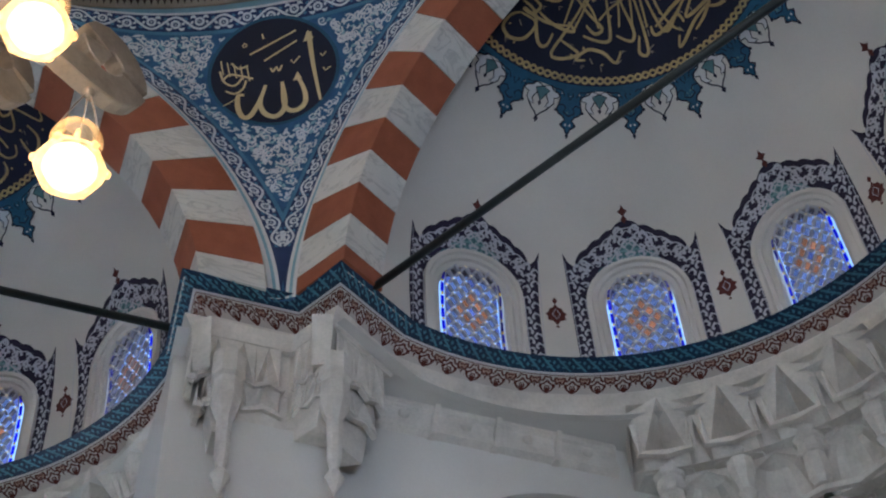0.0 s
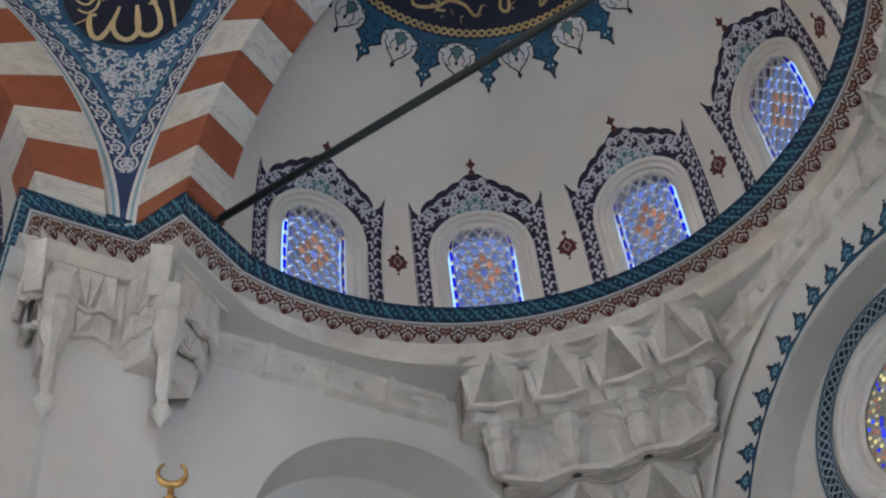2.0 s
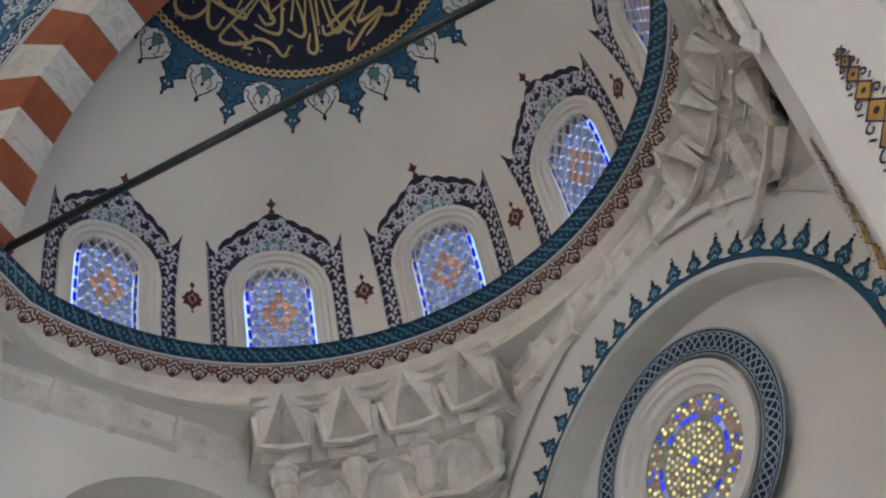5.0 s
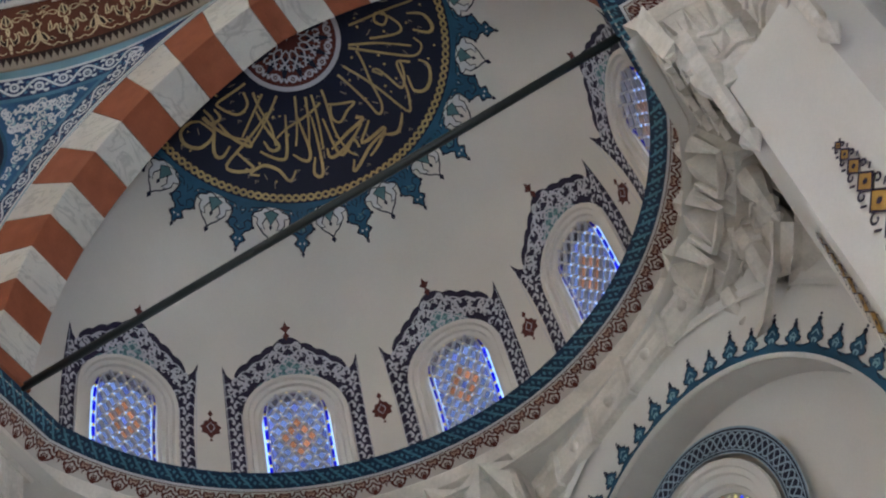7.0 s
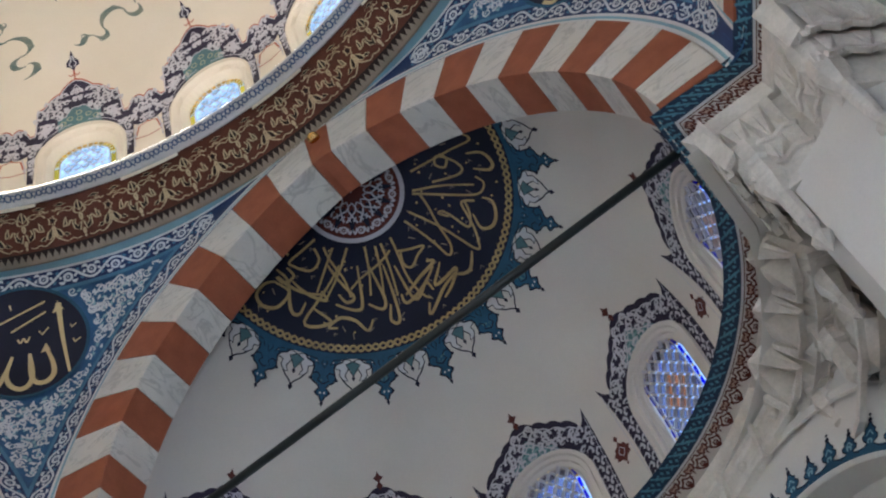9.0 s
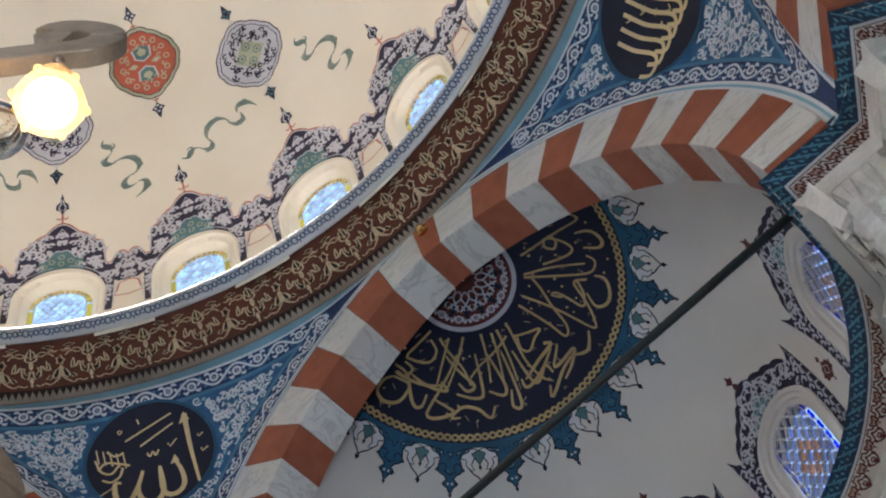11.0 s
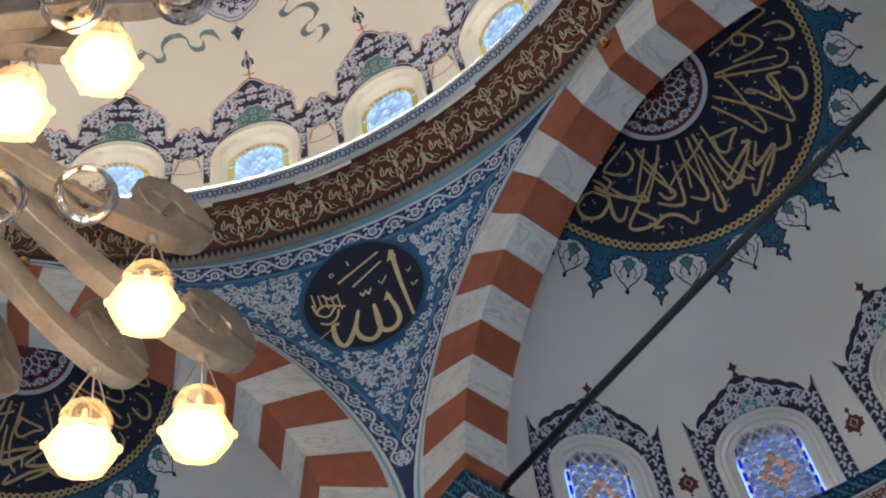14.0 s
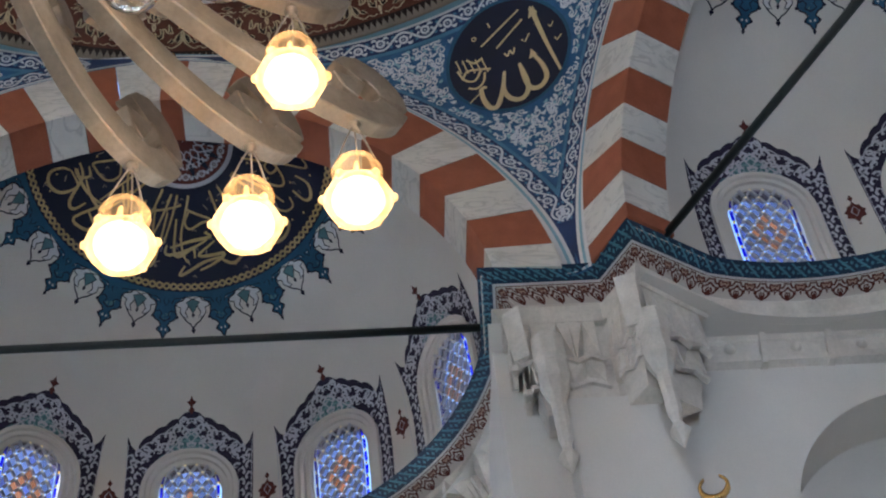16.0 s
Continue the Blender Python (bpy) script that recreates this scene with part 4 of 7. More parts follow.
def pend_paint(k):
    ob = PENDS[k]
    vaz = math.degrees(math.atan2(corner(k).y, corner(k).x)) % 360
    sides = (k, (k + 1) % 6)
    layers = {}
    top_gap = lambda z: (TOP_Z - z) / 0.93

    def layer(name, mat, lift):
        if name not in layers:
            layers[name] = (Paint(on_pend, lift), mat)
        return layers[name][0]

    def along(side, th, off):
        """Place at an angle th round a side's arch, at a distance off from its extrados."""
        s = sides[side]
        ang = SIDES[s][0] + (360 if side == 1 and s == 0 else 0)
        shift, _, (ec, z0, r) = ARCHES[s]
        x = (r + off) * math.cos(th) - ec
        return ang + math.degrees(math.atan2((x if side == 0 else -x) + shift + SIDES[s][1], SIDES[s][2])), z0 + (r + off) * math.sin(th)

    def reach(fn, ok, lo, hi):
        """First and last parameter between lo and hi at which ok holds, found finely."""
        n = 240
        good = [i for i in range(n + 1) if ok(fn(lo + (hi - lo) * i / n))]
        if not good:
            return None
        ends = []
        for i, j in ((good[0], good[0] - 1), (good[-1], good[-1] + 1)):
            a, b = lo + (hi - lo) * i / n, lo + (hi - lo) * j / n
            if 0 <= j <= n:
                for _ in range(14):
                    m = (a + b) / 2
                    a, b = (m, b) if ok(fn(m)) else (a, m)
            ends.append(a)
        return ends

    def curve(edge, off, n):
        """A line at a distance off inside the pendentive's edge: 0 and 1 the arches, 2 the dome cornice; mitred at its ends."""
        if edge < 2:
            fn = lambda th: along(edge, th, off)
            ok = lambda p: arch_gap(sides[1 - edge], *p) >= off and top_gap(p[1]) >= off and p[1] > -0.04
            span = reach(fn, ok, -0.1, math.pi / 2)
        else:
            fn = lambda az: (az, TOP_Z - off * 0.93)
            ok = lambda p: arch_gap(sides[0], *p) >= off and arch_gap(sides[1], *p) >= off
            span = reach(fn, ok, SIDES[k][0], SIDES[k][0] + 60)
        return [fn(span[0] + (span[1] - span[0]) * i / n) for i in range(n + 1)] if span else None

    def band(name, mat, off0, off1, lift):
        p = layer(name, mat, lift)
        m = max(1, round((off1 - off0) / 0.035))
        for edge in (0, 1, 2):
            rows = [curve(edge, off0 + (off1 - off0) * e / m, 70) for e in range(m + 1)]
            for c0, c1 in zip(rows, rows[1:]):
                if c0 and c1:
                    base = len(p.verts)
                    p.verts += [p.on(*q, p.lift) for pair in zip(c0, c1) for q in pair]
                    p.faces += [(base + 2 * i, base + 2 * i + 1, base + 2 * i + 3, base + 2 * i + 2) for i in range(70)]

    band("edge_line", WHITE_PAINT, 0.0, 0.034, 0.006)
    band("pale_line", SKY_LINE, 0.034, 0.062, 0.006)
    band("edge_line", WHITE_PAINT, 0.062, 0.092, 0.006)
    band("border_ground", DEEP_BLUE, 0.092, 0.262, 0.007)
    band("border_line", LINE_BLUE, 0.262, 0.298, 0.009)

    def place(x, z):
        return vaz - math.degrees(x / 5.45), z

    def brush(p, fn, pts, wide):
        """A brush stroke whose points fn turns into places; wide depends on the way along it."""
        base, m = len(p.verts), len(pts)
        for q, (x, y) in enumerate(pts):
            b0, b1 = pts[max(0, q - 1)], pts[min(m - 1, q + 1)]
            dx, dy = b1[0] - b0[0], b1[1] - b0[1]
            l = math.hypot(dx, dy) or 1.0
            w = wide(q / (m - 1)) / 2
            for sg in (1, -1):
                p.verts.append(p.on(*fn(x - sg * dy / l * w, y + sg * dx / l * w), p.lift))
        p.faces += [(base + 2 * q, base + 2 * q + 1, base + 2 * q + 3, base + 2 * q + 2) for q in range(m - 1)]

    # vine with rosettes in the border
    rnd = random.Random(5 + k)
    w = layer("vine", PALE_WHITE, 0.011)
    lf = layer("vine_leaves", LINE_BLUE, 0.010)
    leaf = lambda wide: lambda t: wide * math.sin(math.pi * (0.06 + 0.9 * t)) + 0.002
    for edge in (0, 1, 2):
        mid = curve(edge, 0.177, 240)
        if not mid:
            continue
        spots = [on_pend(*q) for q in mid]
        run = [0.0]
        for a, b in zip(spots, spots[1:]):
            run.append(run[-1] + (b - a).length)

        def vine_at(u, off, edge=edge, mid=mid, run=run):
            lo = max(i for i in range(len(run)) if run[i] <= max(0.0, u) or i == 0)
            lo = min(lo, len(run) - 2)
            f = (u - run[lo]) / (run[lo + 1] - run[lo])
            az, z = (mid[lo][c] + (mid[lo + 1][c] - mid[lo][c]) * f for c in (0, 1))
            d = off - 0.177
            if edge == 2:
                return az, z - d * 0.93
            s = sides[edge]
            ang = SIDES[s][0] + (360 if edge == 1 and s == 0 else 0)
            shift, _, (ec, z0, r) = ARCHES[s]
            x = SIDES[s][2] * math.tan(radians(az - ang)) - SIDES[s][1] - shift
            sg = 1 if x > 0 else -1
            th = math.atan2(z - z0, abs(x) + ec)
            x += sg * d * math.cos(th)
            return ang + math.degrees(math.atan2(x + shift + SIDES[s][1], SIDES[s][2])), z + d * math.sin(th)

        n = max(1, round((run[-1] - 0.1) / 0.205))
        per = (run[-1] - 0.1) / n
        for i in range(n):
            u, sg = 0.05 + per * i, 1 if i % 2 else -1
            c = u + per / 2
            brush(w, vine_at, [(u + per * j / 12, 0.177 + sg * 0.060 * math.sin(math.pi * j / 12)) for j in range(13)], lambda t: 0.022)
            brush(w, vine_at, [(c + 0.034 * math.cos(2 * math.pi * j / 9), 0.177 - sg * 0.012 + 0.034 * math.sin(2 * math.pi * j / 9)) for j in range(10)], lambda t: 0.023)
            brush(w, vine_at, [(c - 0.007, 0.177 - sg * 0.012), (c + 0.007, 0.177 - sg * 0.012)], lambda t: 0.016)
            for e in (-1, 1):
                brush(w, vine_at, [(c + e * 0.030 + e * 0.05 * j / 5, 0.177 - sg * (0.045 + 0.018 * math.sin(math.pi * j / 5))) for j in range(6)], leaf(0.028))
                brush(w, vine_at, [(c + e * 0.055 + e * 0.022 * j / 4, 0.177 - sg * (0.020 - 0.030 * j / 4)) for j in range(5)], leaf(0.024))
                brush(lf, vine_at, [(c + e * 0.075 + e * 0.03 * j / 4, 0.177 + sg * (0.055 - 0.02 * j / 4)) for j in range(5)], leaf(0.022))
    # field of scrolls: spirals with leaves between them
    sc = layer("scrolls", PALE_WHITE, 0.006)
    sh = layer("scroll_leaves", SKY_LINE, 0.005)
    cz = 2.555

    def free(x, z, margin):
        az, z = place(x, z)
        if not SIDES[k][0] < az < SIDES[k][0] + 60 or z < 0.1:
            return False
        return min(arch_gap(sides[0], az, z), arch_gap(sides[1], az, z), top_gap(z)) > margin and math.hypot(x + 0.152, (z - cz) / 0.93) > 0.575 + margin - 0.30

    for i in range(-36, 37):
        for j in range(41):
            x = i * 0.086 + (0.043 if j % 2 else 0) + rnd.uniform(-0.012, 0.012)
            z = 0.2 + j * 0.076 + rnd.uniform(-0.012, 0.012)
            if not free(x, z, 0.318):
                continue
            a, sg = rnd.uniform(0, 2 * math.pi), 1 if (i + j) % 2 else -1
            pts = [q for q in curl(x, z, 0.040, a, sg * 1.25, 13, 0.3) if free(*q, 0.306)]
            if len(pts) > 4:
                brush(sc, place, pts, lambda t: 0.017 - 0.007 * t)
            for e in range(3):
                b = a + e * 2.1 + rnd.uniform(-0.3, 0.3)
                p0 = (x + 0.038 * math.cos(b), z + 0.038 * math.sin(b))
                p1 = (p0[0] + 0.050 * math.cos(b + sg * 0.7), p0[1] + 0.050 * math.sin(b + sg * 0.7))
                if free(*p0, 0.31) and free(*p1, 0.31):
                    brush(sc if e else sh, place, [p0, ((p0[0] + p1[0]) / 2 + 0.008 * math.sin(b), (p0[1] + p1[1]) / 2 - 0.008 * math.cos(b)), p1], leaf(0.026 if e else 0.030))
    for name, (p, mat) in layers.items():
        if p.faces:
            p.done(name, mat, ob, stuff=True)
    # round medallion
    def on_med(x, y, h=0.0):
        return on_pend(vaz + 1.6 - math.degrees(x / 5.486), cz + y * 0.93, h)
    for name, mat, r0, r1, lift in (("medallion_rim", TEAL, 0.535, 0.565, 0.012), ("medallion", NAVY, 0.0, 0.54, 0.011)):
        p = Paint(on_med, lift)
        v, f = grid(lambda a, b: p.on((r0 + (r1 - r0) * b) * math.cos(2 * math.pi * a), (r0 + (r1 - r0) * b) * math.sin(2 * math.pi * a), lift), 48, 5)
        p.verts, p.faces = v, f
        p.done(name, mat, ob)
    g = Paint(on_med, 0.016)
    def smooth_path(pts, n=8):
        out = []
        for i in range(len(pts) - 1):
            p0, p1, p2, p3 = pts[max(0, i - 1)], pts[i], pts[i + 1], pts[min(len(pts) - 1, i + 2)]
            for j in range(n):
                t = j / n
                out.append(tuple(0.5 * (2 * p1[c] + (p2[c] - p0[c]) * t + (2 * p0[c] - 5 * p1[c] + 4 * p2[c] - p3[c]) * t * t + (3 * p1[c] - p0[c] - 3 * p2[c] + p3[c]) * t ** 3) for c in (0, 1)))
        return out + [pts[-1]]
    if k == 1:
        pen = lambda t: 0.026 + 0.022 * math.sin(math.pi * t)
        g.stroke(smooth_path([(0.33, 0.34), (0.335, 0.0), (0.365, -0.39)]), lambda t: 0.05 - 0.028 * t)
        g.poly([(0.27, 0.25), (0.325, 0.36), (0.37, 0.27)])
        g.stroke(smooth_path([(0.19, -0.08), (0.235, -0.22), (0.24, -0.36), (0.18, -0.43), (0.10, -0.42), (0.06, -0.32), (0.06, -0.11)]), pen)
        g.stroke(smooth_path([(0.06, -0.11), (0.075, -0.30), (0.05, -0.42), (-0.02, -0.47), (-0.10, -0.42), (-0.13, -0.30), (-0.08, -0.12)]), pen)
        g.stroke(smooth_path([(-0.08, -0.12), (-0.13, -0.27), (-0.21, -0.44), (-0.27, -0.46), (-0.31, -0.36), (-0.31, -0.22), (-0.26, -0.21)]), pen)
        g.poly([(0.15, -0.12), (0.195, -0.03), (0.23, -0.11)])
        g.stroke([(-0.20, 0.21), (0.22, 0.38)], 0.018)
        g.stroke([(-0.08, 0.13), (0.22, 0.28)], 0.018)
        g.stroke([(0.15, 0.10), (0.17, 0.06), (0.23, 0.12)], 0.014)
        g.stroke([(0.42, -0.05), (0.43, -0.09), (0.48, -0.06)], 0.014)
        g.stroke([(0.41, 0.10), (0.42, 0.07), (0.46, 0.10)], 0.012)
        g.stroke([(-0.43, -0.34), (-0.31, -0.24)], 0.010)
        g.stroke(smooth_path([(-0.03, 0.05), (-0.01, 0.01), (0.02, 0.05), (0.04, 0.01), (0.07, 0.06)]), 0.016)
        g.stroke([(-0.24 + 0.018 * math.cos(a), 0.31 + 0.018 * math.sin(a)) for a in [2 * math.pi * i / 8 for i in range(8)]], 0.010, closed=True)
        g.stroke([(-0.08, 0.40), (-0.07, 0.35)], 0.014)
        for i in range(5):
            g.stroke([(-0.45 + 0.055 * i, 0.17 - 0.02 * i), (-0.43 + 0.055 * i, 0.02 - 0.02 * i)], 0.013)
        for pts in ([(-0.46, 0.06), (-0.42, -0.06), (-0.34, -0.10), (-0.27, -0.02)], [(-0.44, -0.05), (-0.38, 0.02), (-0.28, 0.0), (-0.18, -0.04)],
                    [(-0.41, -0.16), (-0.34, -0.19), (-0.27, -0.14), (-0.24, -0.05)], [(-0.36, 0.14), (-0.30, 0.08), (-0.22, 0.10)]):
            g.stroke(smooth_path(pts), 0.020)
    else:
        rnd = random.Random(k)
        for i in range(7):
            x = -0.35 + 0.11 * i
            g.stroke(smooth_path([(x, 0.30 - 0.3 * abs(x)), (x + 0.02, 0.0), (x + 0.08, -0.25), (x - 0.05, -0.33), (x - 0.12, -0.22)]), 0.035)
        for i in range(14):
            x, y = rnd.uniform(-0.36, 0.36), rnd.uniform(-0.36, 0.36)
            g.stroke([(x - 0.02, y + 0.02), (x, y - 0.01), (x + 0.03, y + 0.03)], 0.013)
    g.done("script", PALE_GOLD, ob, "gold calligraphy", True)


for k in (1, 0, 2):
    pend_paint(k)


# ---- ornament of the dome cornice ----
def on_ring(u, v, h=0.0):
    """u metres round at the band's middle, v from 0 (low edge) to 1 (lip)."""
    a = u / 4.95
    r, z = RB + (RT - RB) * v, ZB + (ZT - ZB) * v
    n = Vector((ZB - ZT, RT - RB)).normalized()
    r, z = r - abs(n.x) * h, z - abs(n.y) * h
    return Vector((r * math.cos(a), r * math.sin(a), z))


RING_N = 62
PERIOD = 2 * math.pi * 4.95 / RING_N
UMBER = material("dark umber paint", (0.022, 0.010, 0.009), 0.5, bump=0.03)
tan_p, dark_p, tooth_p, edge_p = Paint(on_ring, 0.007), Paint(on_ring, 0.005), Paint(on_ring, 0.008), Paint(on_ring, 0.004)


def ring_v(c, s, pts):
    return [(c + s * x, y / 0.43) for x, y in pts]


def ring_leaf(c, s, pts, wide=0.012):
    """A leaf with a dark heart and a tan outline along one long side and round its tip."""
    dark_p.poly(ring_v(c, s, pts))
    tan_p.stroke(ring_v(c, s, pts), wide * 1.3, closed=True)


def ring_line(c, s, pts, wide=0.0115):
    fine = []
    for i in range(len(pts) - 1):
        p0, p1, p2, p3 = pts[max(0, i - 1)], pts[i], pts[i + 1], pts[min(len(pts) - 1, i + 2)]
        for j in range(4):
            t = j / 4
            fine.append(tuple(0.5 * (2 * p1[m] + (p2[m] - p0[m]) * t + (2 * p0[m] - 5 * p1[m] + 4 * p2[m] - p3[m]) * t * t + (3 * p1[m] - p0[m] - 3 * p2[m] + p3[m]) * t ** 3) for m in (0, 1)))
    tan_p.stroke(ring_v(c, s, fine + [pts[-1]]), wide * 1.45)


for i in range(RING_N):
    az = (i + 0.5) / RING_N * 360
    if not 20 < az < 215:
        continue
    c = i * PERIOD
    d = c + PERIOD / 2
    # star flower on a crossed stem
    tan_p.stroke([(c + (0.040 if j % 2 else 0.024) * math.cos(math.pi * j / 5), (0.265 + (0.040 if j % 2 else 0.024) * math.sin(math.pi * j / 5)) / 0.43) for j in range(10)], 0.0135, closed=True)
    dark_p.dot(c, 0.265 / 0.43, 0.02, n=6, ry=0.045)
    for s in (-1, 1):
        ring_leaf(c, s, [(0.006, 0.215), (0.05, 0.185), (0.075, 0.145), (0.05, 0.125), (0.02, 0.15)])
        ring_line(c, s, [(0.0, 0.225), (0.012, 0.20), (0.0, 0.16), (0.03, 0.12), (0.065, 0.10)])
        ring_leaf(c, s, [(0.085, 0.20), (0.118, 0.215), (0.118, 0.27), (0.098, 0.245)], 0.010)
        ring_line(c, s, [(0.085, 0.20), (0.13, 0.205), (0.155, 0.235), (0.175, 0.225)], 0.013)
        ring_line(c, s, [(0.06, 0.10), (0.10, 0.085), (0.14, 0.10), (0.18, 0.085), (0.215, 0.095)], 0.010)
        ring_line(c, s, [(0.10, 0.345), (0.065, 0.355), (0.045, 0.335), (0.015, 0.345)], 0.010)
        ring_line(c, s, [(0.055, 0.30), (0.075, 0.32), (0.12, 0.325), (0.16, 0.31), (0.20, 0.325)], 0.010)
        # lily with a hanging cup
        ring_leaf(d, s, [(0.0, 0.375), (0.028, 0.35), (0.038, 0.325), (0.0, 0.29)], 0.011)
        ring_line(d, s, [(0.038, 0.325), (0.05, 0.30), (0.035, 0.28), (0.0, 0.275)])
        ring_line(d, s, [(0.0, 0.275), (0.012, 0.25), (0.0, 0.215)], 0.012)
        ring_leaf(d, s, [(0.008, 0.205), (0.045, 0.175), (0.065, 0.205), (0.052, 0.235), (0.085, 0.215), (0.078, 0.165), (0.03, 0.14)], 0.010)
        ring_line(d, s, [(0.0, 0.155), (0.008, 0.13), (0.0, 0.105)], 0.012)
        ring_leaf(d, s, [(0.105, 0.375), (0.155, 0.39), (0.21, 0.375), (0.16, 0.365)], 0.008)
        ring_line(d, s, [(0.05, 0.33), (0.10, 0.345), (0.15, 0.335), (0.19, 0.345)], 0.009)
        ring_leaf(d, s, [(0.12, 0.13), (0.155, 0.125), (0.19, 0.15), (0.15, 0.155)], 0.008)
    tan_p.dot(d, 0.092 / 0.43, 0.012, n=6, ry=0.028)
    n_t = 9
    for j in range(n_t):
        x = c + (j - (n_t - 1) / 2) * PERIOD / n_t
        q = PERIOD / n_t
        tooth_p.poly([(x - q * 0.42, 0.052 / 0.43), (x - q * 0.42, 0.036 / 0.43), (x - q * 0.2, 0.020 / 0.43), (x, -0.008 / 0.43), (x + q * 0.2, 0.020 / 0.43), (x + q * 0.42, 0.036 / 0.43), (x + q * 0.42, 0.052 / 0.43)])
    edge_p.sheet(c - PERIOD / 2, c + PERIOD / 2, -0.07, 0.046 / 0.43, 3, 1)
    tooth_p.stroke([(c - PERIOD / 2, 0.055 / 0.43), (c, 0.055 / 0.43), (c + PERIOD / 2, 0.055 / 0.43)], 0.03)
tan_p.done("tan_arabesque", material("pale tan paint", (0.68, 0.53, 0.33), 0.5, vary=0.12, bump=0.03), ring, stuff=True)
dark_p.done("dark_leaves", UMBER, ring, stuff=True)
tooth_p.done("tooth_border", UMBER, ring, stuff=True)
edge_p.done("tooth_ground", GREY_TAN, ring)


def on_chain(u, v, h=0.0):
    """u metres round, v metres in from the lip."""
    a = u / 4.6
    r, z = (RT - 0.045) - v, ZT + 0.012 * v / 0.155 - h
    return Vector((r * math.cos(a), r * math.sin(a), z))


ch = Paint(on_chain, 0.004)
n = 165
per = 2 * math.pi * 4.6 / n
for i in range(n):
    if not 20 < (i / n * 360) < 215:
        continue
    u = i * per
    for o, r in ((0.0, 0.028), (per / 2, 0.022)):
        ch.stroke([(u + o + r * math.cos(math.pi * j / 3), 0.046 + 1.2 * r * math.sin(math.pi * j / 3)) for j in range(6)], 0.013, closed=True)
        for s in (-1, 1):
            ch.stroke([(u + o + r * 0.9, 0.046 + s * 0.008), (u + o + per * 0.25, 0.046 + s * 0.022), (u + o + per / 2 - r * 0.9, 0.046 + s * 0.008)], 0.011)
    ch.dot(u + per / 4, 0.080, 0.008, n=5, ry=0.012)
    ch.dot(u + per * 0.75, 0.012, 0.008, n=5, ry=0.012)
ch.done("chain", BLUE, ring, stuff=True)

# rope light on the ledge, over the windows
pts = [Vector((4.64 * math.cos(radians(a)), 4.64 * math.sin(radians(a)), ZT + 0.06)) for a in range(0, 360, 3)]
v, f = sweep(pts, [(0.0, 0.0), (0.012, 0.012), (0.0, 0.024), (-0.012, 0.012), (0.0, 0.0)])
LED = bpy.data.materials.new("warm rope light")
LED.use_nodes = True
LED.node_tree.nodes["Principled BSDF"].inputs["Emission Color"].default_value = (1.0, 0.80, 0.58, 1)
LED.node_tree.nodes["Principled BSDF"].inputs["Emission Strength"].default_value = 10.0
rope = from_data("rope_light", v, f, LED)
tagged(rope, "warm white rope light lying on the dome cornice", "light")

# ---- dome windows and painting ----
def on_dome_local(u, v, h=0.0):
    """Metres: u round, v up from the dome's spring, at azimuth 0."""
    el = v / RD
    c = math.cos(el) if el > 0 else 1.0
    a = -u / (RD * c)
    r = (RD - h) * c
    return Vector((r * math.cos(a), r * math.sin(a), (RD - h) * math.sin(el) if el > 0 else v))


def on_dome_ball(u, v, h=0.0):
    """The same about a point of the dome at azimuth 0, before it is tipped up."""
    el = v / RD
    a = -u / (RD * math.cos(el))
    r = (RD - h) * math.cos(el)
    return Vector((r * math.cos(a), r * math.sin(a), (RD - h) * math.sin(el)))


def dome_window():
    ob = thing("dome_window", "arched dome window with amber rim and turquoise glass in a deep white reveal", "window", "dome windows")
    at = on_dome_local
    moulding(at, [(0.44, -0.02), (0.43, 0.015), (0.405, 0.022), (0.385, 0.006), (0.36, -0.012), (0.335, -0.022), (0.315, -0.05), (0.295, -0.085), (0.287, -0.12)], 0.24, -0.60, "frame", DOME_PLASTER, ob)
    hull = arch_outline(0.225, 0.24, -0.6)
    s = 0.075
    for a in range(-4, 5):
        for b in range(-4, 8):
            x, y = a * s * 1.05 + (s * 0.52 if b % 2 else 0), b * s * 0.92
            cell = clip([(x + s * 0.5 * math.sin(math.pi / 3 * i), y + s * 0.5 * math.cos(math.pi / 3 * i)) for i in range(6)], hull)
            if len(cell) > 2:
                pane(at, cell, PANE_LIGHT, ob, -0.105)
    o, i_ = arch_outline(0.285, 0.24, -0.34, 15), arch_outline(0.235, 0.24, -0.34, 15)
    for a in range(len(o) - 1):
        mid = lambda p, q, t: (p[0] + (q[0] - p[0]) * t, p[1] + (q[1] - p[1]) * t)
        pane(at, [mid(o[a], o[a + 1], 0.08), mid(o[a], o[a + 1], 0.92), mid(i_[a], i_[a + 1], 0.92), mid(i_[a], i_[a + 1], 0.08)], PANE_GOLD, ob, -0.105)
    t = Paint(at, 0.0)
    t.stroke(arch_outline(0.231, 0.24, -0.4), 0.011, -0.095)
    for a in range(len(o)):
        t.stroke([o[a], i_[a]], 0.012, -0.096)
    for a in range(-4, 5):
        for b in range(-3, 8):
            x, y = a * s * 1.05 + (s * 0.52 if b % 2 else 0), b * s * 0.92
            if in_window(x, y, 0.21, 0.24):
                t.stroke([(x + s * 0.52 * math.sin(math.pi / 3 * i), y + s * 0.52 * math.cos(math.pi / 3 * i)) for i in range(6)], 0.009, -0.097, closed=True)
    t.done("tracery", GYPSUM, ob)
    return ob


